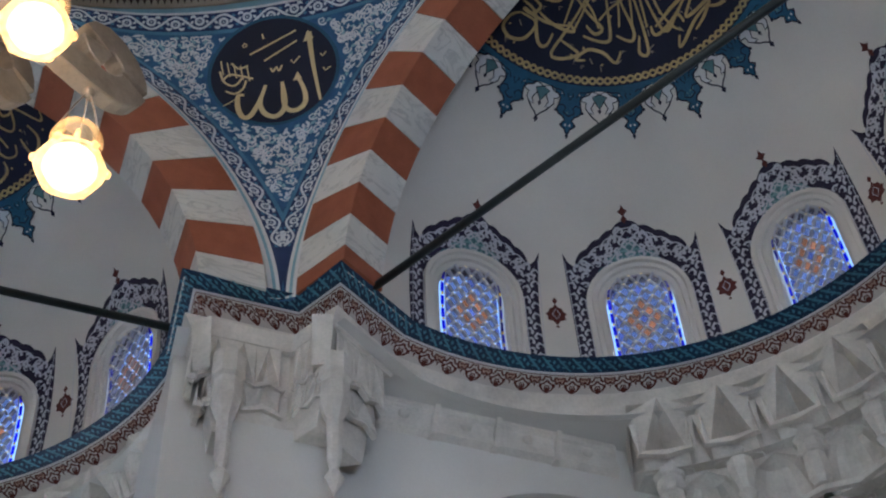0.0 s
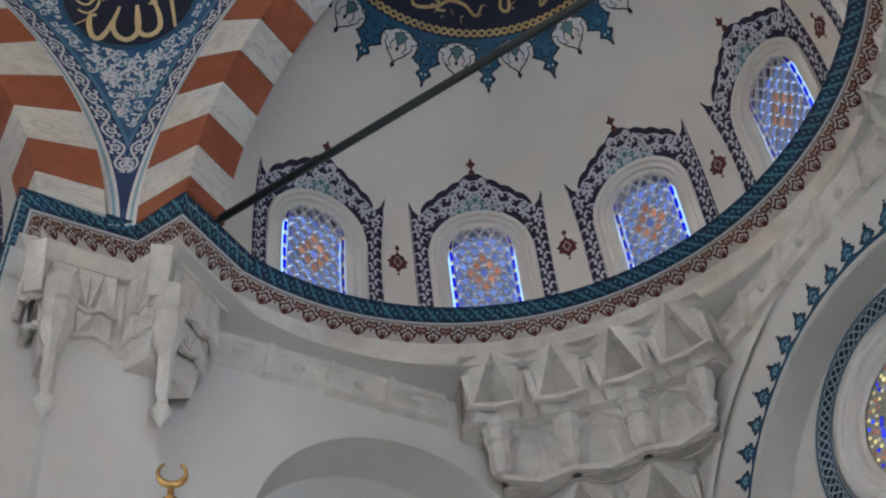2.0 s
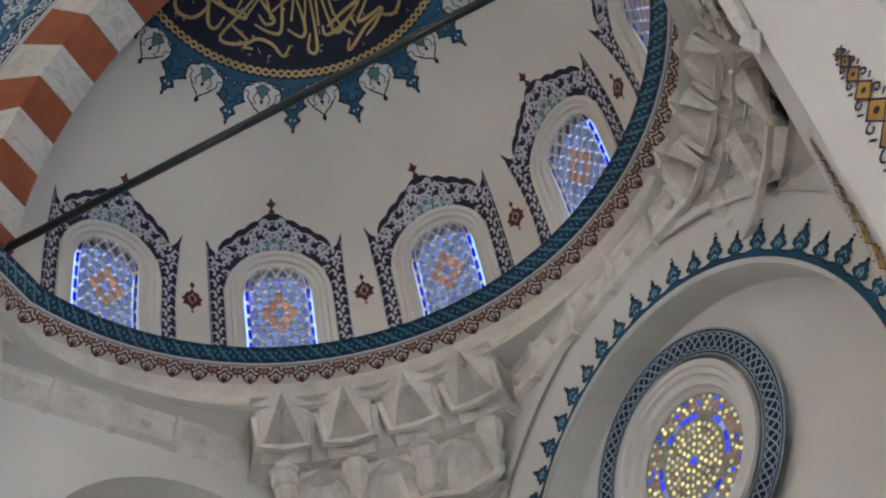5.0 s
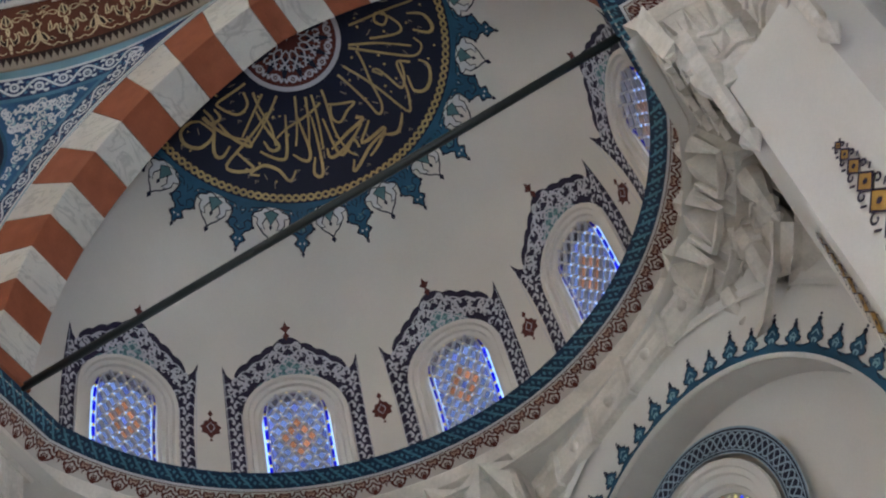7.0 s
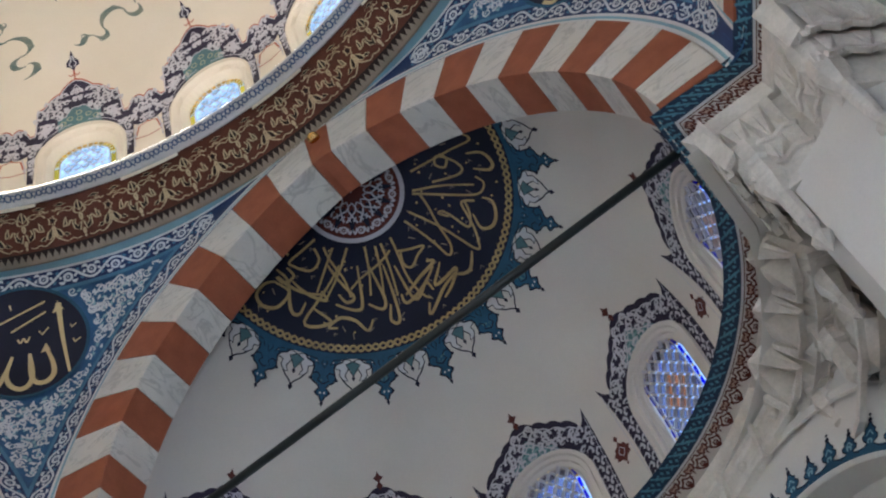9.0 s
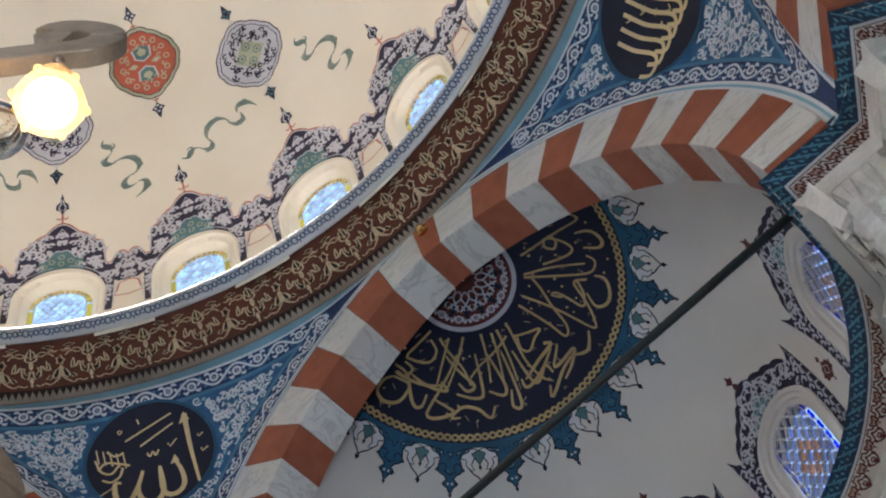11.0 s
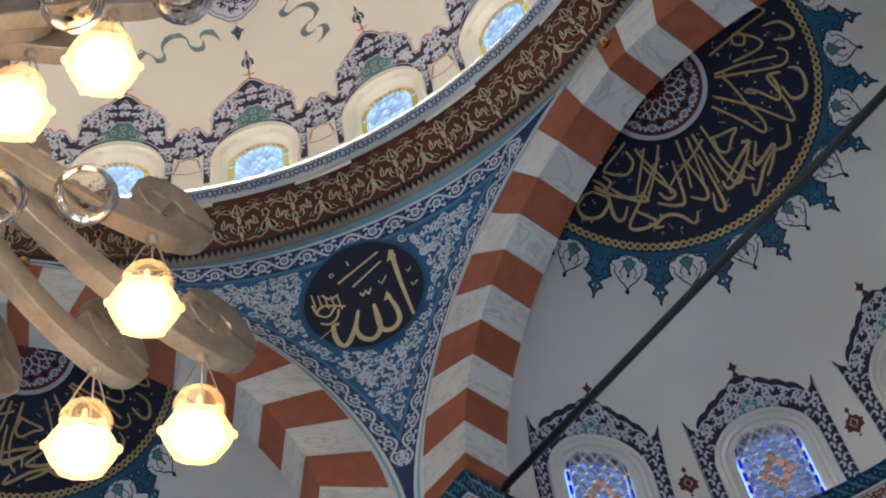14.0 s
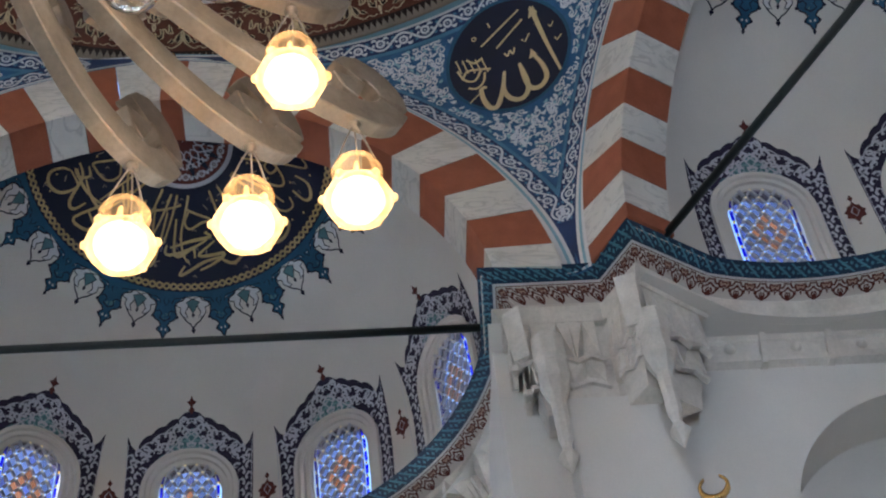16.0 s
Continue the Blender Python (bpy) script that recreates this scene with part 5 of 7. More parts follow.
def sprig(p, x, y, size, a, turn, wide):
    """A curling leaf with a side lobe."""
    c = curl(x, y, size, a, turn, 9)
    p.stroke(c, lambda t: wide * (1.2 - t) + 0.004)
    ex, ey = c[len(c) // 2]
    p.poly([(ex, ey - 0.6 * wide), (ex + 0.9 * wide, ey + 0.3 * wide), (ex, ey + 1.1 * wide), (ex - 0.6 * wide, ey + 0.2 * wide)])


def dome_surround():
    ob = thing("painted_surround", "navy and lilac arabesque with coral outline painted round a dome window", "wall painting", "painted dome surrounds")
    at = lambda u, v, h=0.0: on_dome_local(u, v if v < 0.24 else 0.24 + (v - 0.24) * 1.18, h)

    def top(u):
        x = abs(u)
        if x < 0.40:
            return 0.90 + 0.36 * (1 - x / 0.40) ** 0.9 + 0.025 * abs(math.sin(x / 0.40 * 2.5 * math.pi))
        if x < 0.47:
            return 0.62 + 0.28 * max(0.0, 1 - (x - 0.40) / 0.025)
        return 0.60 + 0.15 * math.sin(math.pi * min(1, max(0, (x - 0.47) / 0.21)))

    def low(u):
        x = abs(u)
        return 0.24 + math.sqrt(0.42 ** 2 - x * x) if x < 0.42 else -0.2 if x < 0.50 else 0.36 - 0.05 * math.sin(math.pi * (x - 0.5) / 0.18)

    def heart(u):
        x = abs(u)
        return 0.90 - 0.75 * x + 0.05 * abs(math.sin(x * 24))

    arc = lambda u: 0.24 + math.sqrt(0.42 ** 2 - u * u)
    c, g, w, t, d = Paint(at, 0.003), Paint(at, 0.005), Paint(at, 0.009), Paint(at, 0.007), Paint(at, 0.011)
    g.sheet(-0.67, 0.67, low, top, 134, 10)
    n = 150
    edge = [-0.675 + 1.35 * i / n for i in range(n + 1)]
    c.stroke([(u, top(u) + 0.022) for u in edge], 0.016)
    w.stroke([(u, top(u) - 0.002) for u in edge], 0.013)
    t.sheet(-0.21, 0.21, arc, lambda u: max(arc(u), heart(u)), 40, 4)
    w.stroke([(u, heart(u)) for u in [-0.21 + 0.42 * i / 60 for i in range(61)]], 0.012)
    rnd = random.Random(8)
    for s in (-1, 1):
        c.stroke([(s * x, y) for x, y in ((0.68, 0.60), (0.70, 0.46), (0.64, 0.31), (0.56, 0.28), (0.53, 0.12), (0.52, 0.06), (0.66, 0.03))], 0.016)
        w.stroke([(s * x, y) for x, y in ((0.665, 0.60), (0.68, 0.46), (0.63, 0.33), (0.545, 0.30), (0.515, 0.12), (0.51, -0.1))], 0.011)
        w.stroke([(s * 0.445, -0.1), (s * 0.445, 0.25)] + [(s * 0.45 * math.cos(a), 0.24 + 0.45 * math.sin(a)) for a in [0.1 * i for i in range(1, 15)]], 0.009)
    for j in range(14):
        for i in range(15):
            x, y = 0.025 + i * 0.048 + (0.022 if j % 2 else 0), -0.02 + j * 0.085
            if x > 0.655 or not low(x) + 0.03 < y < top(x) - 0.055 or (x < 0.21 and arc(x) < y < heart(x) + 0.01):
                continue
            a, turn, size = rnd.uniform(0.2, 2.7), rnd.choice((-0.95, 0.95)), rnd.uniform(0.032, 0.042)
            for s in (-1, 1):
                sprig(w, s * x, y, size, a if s > 0 else math.pi - a, s * turn, 0.027)
    for x, y in ((0.0, 0.82), (0.0, 0.73), (0.09, 0.76), (-0.09, 0.76), (0.16, 0.71), (-0.16, 0.71)):
        d.stroke([(x + 0.028 * math.cos(b), y + 0.03 * math.sin(b)) for b in [2 * math.pi * j / 6 for j in range(6)]], 0.011, closed=True)
    w.stroke([(-0.045, 1.13), (0, 1.20), (0.045, 1.13), (0, 1.07)], 0.014, closed=True)
    g.poly([(-0.06, 1.51), (-0.065, 1.45), (-0.03, 1.44), (0, 1.39), (0.03, 1.44), (0.065, 1.45), (0.06, 1.51), (0.025, 1.54), (0, 1.65), (-0.025, 1.54)])
    for s in (-1, 1):
        w.stroke([(s * 0.012, 1.43), (s * 0.038, 1.475), (s * 0.015, 1.51), (s * 0.008, 1.57)], 0.015)
    c.stroke([(0, 1.27), (0, 1.41)], 0.016)
    c.stroke([(-0.055, 1.35), (-0.03, 1.325), (0, 1.36), (0.03, 1.325), (0.055, 1.35)], 0.015)
    c.done("coral_line", CORAL, ob)
    g.done("ground", INDIGO, ob)
    t.done("heart", MID_TEAL, ob)
    w.done("arabesque", LILAC_PAINT, ob, stuff=True)
    d.done("rosettes", SAGE, ob, stuff=True)
    return ob


SAGE = material("pale sage paint", (0.50, 0.52, 0.38), 0.55, vary=0.12, bump=0.03)
CLOUD_PAINT = material("grey green paint", (0.13, 0.20, 0.20), 0.55, vary=0.25, scale=9, bump=0.03, tint=(0.32, 0.35, 0.30))


def cloud():
    ob = thing("painted_cloud", "thin grey green painted cloud scroll on the dome", "wall painting", "painted dome clouds")
    p = Paint(lambda u, v, h=0.0: on_dome_ball(u * 1.2, v * 1.2, h), 0.004)
    wd = lambda t: 0.008 + 0.052 * math.sin(math.pi * t) ** 1.6
    for pts in (bez((-0.40, 0.10), (-0.34, -0.02), (-0.30, 0.16), (-0.23, 0.05), 14), bez((-0.23, 0.05), (-0.20, -0.10), (-0.14, -0.06), (-0.12, 0.03), 14),
                bez((-0.13, 0.01), (-0.13, 0.20), (0.11, 0.22), (0.11, 0.03), 18),
                bez((0.10, 0.05), (0.09, -0.12), (0.22, -0.12), (0.22, 0.0), 14), bez((0.21, 0.02), (0.24, 0.12), (0.36, 0.06), (0.35, -0.10), 14)):
        p.stroke(pts, wd)
    for x, y, a, tn in ((-0.27, 0.10, 1.2, 1), (-0.06, 0.14, 2.4, -1), (0.07, 0.13, 0.6, 1), (0.30, 0.06, 1.0, -1), (0.16, -0.08, 4.6, 1), (-0.18, -0.05, 4.3, -1)):
        p.stroke(curl(x, y, 0.03, a, tn * 0.7, 7), lambda t: 0.018 * (1 - t) + 0.003)
    p.done("scroll", CLOUD_PAINT, ob)
    return ob


def dome_medallion(red):
    ob = thing("painted_medallion", ("coral red" if red else "lilac and plum") + " pointed oval medallion painted on the dome", "wall painting", "painted dome medallions")
    at = on_dome_ball
    rim_p, g, o, w, t, k2 = Paint(at, 0.004), Paint(at, 0.006), Paint(at, 0.010), Paint(at, 0.010), Paint(at, 0.008), Paint(at, 0.012)

    def rim(r, wave=0.012):
        return [((0.34 * r + wave * abs(math.sin(7 * a))) * math.sin(a) * (1 - 0.12 * math.cos(2 * a)), (0.41 * r + wave * abs(math.sin(7 * a))) * math.cos(a) * (1 + 0.10 * math.cos(a) ** 8)) for a in [2 * math.pi * i / 70 for i in range(70)]]

    def fill(p, shape):
        m = len(shape)
        for j in range(6):
            base = len(p.verts)
            p.verts += [p.on(x * (6 - j - e) / 6, y * (6 - j - e) / 6, p.lift) for x, y in shape for e in (0, 1)]
            p.faces += [(base + 2 * i, base + 2 * i + 1, base + 2 * ((i + 1) % m) + 1, base + 2 * ((i + 1) % m)) for i in range(m)]

    fill(rim_p, rim(1.0))
    fill(g, rim(0.88))
    o.stroke(rim(1.0), 0.012, closed=True)
    o.stroke(rim(0.885), 0.009, closed=True)
    rnd = random.Random(3)
    if red:
        for i in range(14):
            a = 2 * math.pi * (i + 0.5) / 14
            x, y = 0.245 * math.sin(a), 0.305 * math.cos(a)
            w.stroke([(x + 0.028 * math.cos(b), y + 0.03 * math.sin(b)) for b in [2 * math.pi * j / 7 for j in range(7)]], 0.014, closed=True)
            a += math.pi / 14
            sprig(w, 0.20 * math.sin(a), 0.25 * math.cos(a), 0.03, rnd.uniform(0, 6), 0.9, 0.012)
        for s in (-1, 1):
            k2.stroke([(-0.10, s * 0.20), (-0.085, s * 0.08), (0, s * 0.035), (0.085, s * 0.08), (0.10, s * 0.20)], 0.02)
            t.poly([(-0.09, s * 0.19), (-0.07, s * 0.08), (0, s * 0.04), (0.07, s * 0.08), (0.09, s * 0.19), (0.0, s * 0.23)])
            w.poly([(-0.055, s * 0.155), (-0.03, s * 0.105), (0.03, s * 0.105), (0.055, s * 0.155), (0.0, s * 0.20)])
            w.poly([(s * 0.07, 0), (s * 0.12, 0.035), (s * 0.19, 0), (s * 0.12, -0.035)])
            k2.dot(s * 0.125, 0, 0.012, n=6)
    else:
        for j in range(13):
            for i in range(12):
                x, y = -0.3 + i * 0.054 + (0.027 if j % 2 else 0), -0.36 + j * 0.06
                if math.hypot(x / 0.265, y / 0.33) < 1 and abs(x) + abs(y) > 0.22:
                    sprig(w, x, y, 0.032, rnd.uniform(0, 6.2), rnd.choice((-0.95, 0.95)), 0.017)
        t.poly([(-0.19, 0.0), (0, 0.21), (0.19, 0), (0, -0.21)])
        for i in range(4):
            a = math.pi / 2 * i
            x, y = 0.095 * math.sin(a), 0.105 * math.cos(a)
            k2.stroke([(x + 0.045 * math.cos(b), y + 0.048 * math.sin(b)) for b in [2 * math.pi * j / 6 for j in range(6)]], 0.012, closed=True)
            k2.dot(x, y, 0.018, n=6)
    for s in (-1, 1):
        o.poly([(-0.075, s * 0.60), (-0.03, s * 0.565), (0, s * 0.52), (0.03, s * 0.565), (0.075, s * 0.60), (0.035, s * 0.635), (0.03, s * 0.66), (0, s * 0.74), (-0.03, s * 0.66), (-0.035, s * 0.635)])
        for x, y in ((0.03, 0.60), (-0.03, 0.60), (0, 0.565), (0, 0.645)):
            k2.dot(x, s * y, 0.017, n=6)
        g.stroke([(0, s * 0.44), (0, s * 0.53)], 0.012)
        g.stroke([(-0.035, s * 0.475), (0, s * 0.49), (0.035, s * 0.475)], 0.012)
    rim_p.done("rim", SAGE if red else LILAC_PAINT, ob)
    g.done("ground", CORAL if red else LILAC_PAINT, ob)
    o.done("outline", INDIGO, ob)
    t.done("petals", MID_TEAL if red else SAGE, ob, stuff=True)
    w.done("arabesque", SAGE if red else INDIGO, ob, stuff=True)
    k2.done("dots", LILAC_PAINT if red else MID_TEAL, ob, stuff=True)
    return ob


def dome_spot(az):
    return Matrix.Translation((0, 0, ZD)) @ pose(0, 0, 0, 0, 0, az)


dw, ds, cl, mr, mb = dome_window(), dome_surround(), cloud(), dome_medallion(True), dome_medallion(False)
for ob in (dw, ds):
    for i, az in enumerate(DOME_AZ):
        if ob is ds and not 30 < az < 200:
            continue
        if i == 11:
            ob.matrix_basis = dome_spot(az)
        else:
            copy_thing(ob, dome_spot(az))


def dome_place(ob, az, el, roll=0.0, first=False):
    """Lays a painting that was drawn round the spring line at a height on the dome."""
    m = dome_spot(az) @ Matrix.Rotation(-radians(el), 4, "Y") @ Matrix.Rotation(radians(roll), 4, "X")
    if first:
        ob.matrix_basis = m
    else:
        copy_thing(ob, m)


tilt = [25, -60, 20, -60, 30, -50, 25]
for i, az in enumerate((105.6, 120.2, 137.3, 88.4, 152.5, 73.0, 57.5)):
    dome_place(cl, az, 24.9, tilt[i % 7] * -1, i == 0)
for i, az in enumerate((113.2, 82.0, 144.5, 51.0)):
    dome_place(mr, az, 40.2, 0, i == 0)
for i, az in enumerate((97.2, 129.0, 160.5, 66.0)):
    dome_place(mb, az, 33.4, 0, i == 0)

# gilt knob on each arch crown
for k in range(6):
    bm = bmesh.new()
    bmesh.ops.create_uvsphere(bm, u_segments=14, v_segments=10, radius=0.055)
    bmesh.ops.scale(bm, vec=(1, 1, 0.8), verts=bm.verts)
    ob = part("gilt_knob", bm, GILT, smooth=True)
    ob.location = side_point(k, -0.09 if k == 1 else 0.0, SIDES[k][2] - 0.03, ZC + 3.03)
    tagged(ob, "small gilt knob on the crown of an arch", "knob", "gilt knobs")


# ---- painting on the cornice: tile lattice and frieze ----
def loop_lengths(pts):
    out, s = [0.0], 0.0
    for a, b in zip(pts, pts[1:] + pts[:1]):
        s += (b - a).length
        out.append(s)
    return out


LENS = loop_lengths(LOOP)


def half_turns(pts):
    """Tangent of half the turn at each corner of the cornice line, for the mitres."""
    out = []
    for i, b in enumerate(pts):
        d1, d2 = (b - pts[i - 1]).normalized(), (pts[(i + 1) % len(pts)] - b).normalized()
        out.append((d1.x * d2.y - d1.y * d2.x) / (1 + d1.dot(d2)))
    return out


TURNS = half_turns(LOOP)


def on_loop(u, z, h=0.0):
    u = u % LENS[-1]
    lo, hi = 0, len(LENS) - 1
    while hi - lo > 1:
        m = (lo + hi) // 2
        lo, hi = (m, hi) if LENS[m] <= u else (lo, m)
    a, b = LOOP[lo], LOOP[(lo + 1) % len(LOOP)]
    d = (b - a).normalized()
    t = (u - LENS[lo])
    # both bands lean out like a soffit: z runs down the tiles to -0.165 and down the frieze from -0.19
    out, z = (-z * 0.667, z * 0.364) if z > -0.17 else (0.122 + (-z - 0.19) * 0.757, -0.07 + (z + 0.19) * 0.378)
    f = t / (b - a).length
    t += out * (TURNS[(lo + 1) % len(LOOP)] * f - TURNS[lo] * (1 - f))
    return a + d * t + Vector((d.y, -d.x, 0)) * (out - 0.48 * h) + Vector((0, 0, ZC + z - 0.88 * h))


tile, motif, line, rose = Paint(on_loop, 0.004), Paint(on_loop, 0.006), Paint(on_loop, 0.004), Paint(on_loop, 0.004)
per_side = len(LOOP) // 6
for k in (0, 1, 2):
    idx = [k * per_side + j for j in range(per_side)]
    stops = [idx[0], idx[1], idx[-2], idx[-1], (idx[-1] + 1) % len(LOOP)]
    for a, b in zip(stops, stops[1:]):
        s0, s1 = LENS[a], LENS[b] if b else LENS[-1]
        n = max(2, round((s1 - s0) / 0.115))
        for i in range(n):
            p = (s1 - s0) / n
            u = s0 + p * i
            x = lambda f: u + p * f
            # hooked zigzag with a diamond in each turn
            tile.stroke([(x(0.04), -0.150), (x(0.30), -0.112), (x(0.62), -0.112)], 0.017)
            tile.stroke([(x(0.96), -0.014), (x(0.70), -0.052), (x(0.38), -0.052)], 0.017)
            tile.stroke([(x(0.26), -0.112), (x(0.50), -0.082), (x(0.74), -0.052)], 0.021, 0.001)
            tile.poly([(x(0.02), -0.062), (x(0.14), -0.038), (x(0.26), -0.062), (x(0.14), -0.086)])
            tile.poly([(x(0.74), -0.102), (x(0.86), -0.078), (x(0.98), -0.102), (x(0.86), -0.126)])
        n = max(2, round((s1 - s0) / 0.18))
        for i in range(n):
            p = (s1 - s0) / n
            c = s0 + p * (i + 0.5)
            q = p / 2
            for s in (-1, 1):
                w_ = lambda pts: [(c + s * q * px, py) for px, py in pts]
                rose.poly(w_([(1.0, -0.215), (0.55, -0.219), (0.5, -0.253), (0.8, -0.267), (1.0, -0.255)]))
                motif.stroke(w_([(0, -0.366), (0.16, -0.350), (0.34, -0.339), (0.50, -0.314), (0.46, -0.287), (0.28, -0.280), (0.12, -0.264), (0, -0.244)]), 0.0155)
                motif.stroke(w_([(0.0, -0.354), (0.20, -0.321), (0.10, -0.293), (0, -0.302)]), 0.012)
                motif.stroke(w_([(0.46, -0.293), (0.62, -0.309), (0.58, -0.285), (0.72, -0.273), (0.84, -0.285)]), 0.013)
                motif.stroke(w_([(1.0, -0.255), (0.88, -0.275), (0.70, -0.271), (0.58, -0.244), (0.62, -0.219), (0.78, -0.222)]), 0.0155)
                motif.stroke(w_([(0.58, -0.244), (0.42, -0.255), (0.30, -0.239), (0.22, -0.212), (0.0, -0.219)]), 0.0155)
                motif.stroke(w_([(0.78, -0.222), (0.84, -0.239), (1.0, -0.228)]), 0.012)
                motif.poly(w_([(1.0, -0.275), (0.91, -0.291), (1.0, -0.321)]))
            motif.poly([(c - q * 0.11, -0.323), (c, -0.305), (c + q * 0.11, -0.323), (c, -0.343)])
        line.stroke([(s0 + (s1 - s0) * i / 60, -0.198) for i in range(61)], 0.007)
tile.done("tile_lattice", material("mid teal glaze", (0.11, 0.30, 0.42), 0.4, vary=0.15, scale=8, bump=0.04), cornice, stuff=True)
motif.done("frieze_ornament", material("faded maroon paint", (0.15, 0.040, 0.030), 0.55, vary=0.12, bump=0.03), cornice, "maroon palmette frieze", True)
line.done("frieze_line", MAROON, cornice)
rose.done("frieze_leaves", material("salmon paint", (0.62, 0.44, 0.36), 0.55, vary=0.12, bump=0.03), cornice, stuff=True)


# ---- walls below the exedra, with their arches ----
def flat_wall(name, origin, along, inward, x0, x1, z0, z1, hole, depth, label):
    """A wall in the plane of origin and along, with an arched recess hole = (centre, spring height, radius)."""
    c, zs, r = hole
    n = 36
    arc = [(c - r * math.cos(math.pi * i / n), zs + r * math.sin(math.pi * i / n)) for i in range(n + 1)]
    outline = [(x0, z0), (c - r, z0)] + arc + [(c + r, z0), (x1, z0), (x1, z1), (x0, z1)]
    at = lambda x, z, o=0.0: origin + along * x - inward * o + Vector((0, 0, z))
    verts = [at(x, z) for x, z in outline]
    faces = list(tessellate_polygon([[Vector((x, z, 0)) for x, z in outline]]))
    edge = [(c - r, z0)] + arc + [(c + r, z0)]
    base = len(verts)
    verts += [at(x, z) for x, z in edge] + [at(x, z, depth) for x, z in edge]
    m = len(edge)
    faces += [(base + i, base + i + 1, base + m + i + 1, base + m + i) for i in range(m - 1)]
    back = len(verts)
    verts += [at(x, z, depth) for x, z in edge]
    faces += [tuple(back + i for i in t) for t in tessellate_polygon([[Vector((x, z, 0)) for x, z in edge]])]
    ob = from_data(name, verts, faces, PLASTER)
    return tagged(ob, label, "wall", kind="structure"), at


WALL_A = flat_wall("wall_3", HP * 5.37, HQ, -HP, 2.62, 7.2, 0.0, ZTOP, (5.25, ZC - 2.3, 1.18), 0.45, "white plastered wall with a shallow arched recess")
WALL_B = flat_wall("wall_4", HQ * 7.2, -HP, -HQ, -5.37, 5.37, 0.0, ZTOP, (-2.69, ZC - 2.89, 1.62), 0.28, "white plastered wall with a wide recessed arch")

# mouldings, crest and round window on the wide arch
at_b = WALL_B[1]
arch_trim = thing("arch_trim", "white archivolt with teal painted cresting round a wide arch", "trim", kind="structure")
for r0, r1, o0, o1, nm in ((1.62, 1.65, 0.02, 0.02, "inner_bead"), (2.08, 2.13, 0.03, 0.0, "outer_bead"), (2.13, 2.17, 0.0, 0.02, "outer_bead")):
    v, f = grid(lambda a, b: at_b(-2.69 - (r0 + (r1 - r0) * b) * math.cos(math.pi * a), ZC - 2.89 + (r0 + (r1 - r0) * b) * math.sin(math.pi * a), -(o0 + (o1 - o0) * b) - 0.004), 60, 3)
    from_data(nm, v, f, PLASTER, arch_trim)


def on_arch_face(u, v, h=0.0):
    """u metres along the arch edge from its left foot, v outwards."""
    a = u / 1.65
    r = 1.65 + v
    return at_b(-2.69 - r * math.cos(a), ZC - 2.89 + r * math.sin(a), -h)


cr, co, cd = Paint(on_arch_face, 0.006), Paint(on_arch_face, 0.008), Paint(on_arch_face, 0.010)
v, f = grid(lambda a, b: on_arch_face(0.0 + 1.65 * math.pi * a, 0.0 + 0.055 * b, 0.005), 80, 1)
from_data("crest_base", v, f, TEAL, arch_trim)
n = 28
step = 1.65 * math.pi / n
for i in range(n):
    c = step * (i + 0.5)
    tall = 1.0 if i % 2 == 0 else 0.82
    half = [(0.088, 0.045), (0.040, 0.062), (0.030, 0.075), (0.062, 0.098), (0.066, 0.122), (0.040, 0.142), (0.046, 0.162), (0.022, 0.180), (0.010, 0.205)]
    shape = [(c - x, y * tall) for x, y in half] + [(c + x, y * tall) for x, y in half[::-1]]
    cr.poly(shape)
    co.stroke(shape, 0.010)
    co.dot(c, 0.222 * tall, 0.019, n=6)
    co.dot(c, 0.255 * tall, 0.012, n=5)
    for s in (-1, 1):
        cd.stroke(curl(c + s * 0.012, 0.07, 0.022, math.pi / 2 - s * 0.6, s * 0.9, 8), 0.010)
        cd.stroke([(c + s * 0.03, 0.12 * tall), (c, 0.155 * tall)], 0.009)
cr.done("crest", TEAL, arch_trim, stuff=True)
co.done("crest_outline", NAVY, arch_trim, stuff=True)
cd.done("crest_curls", SKY_LINE, arch_trim, stuff=True)


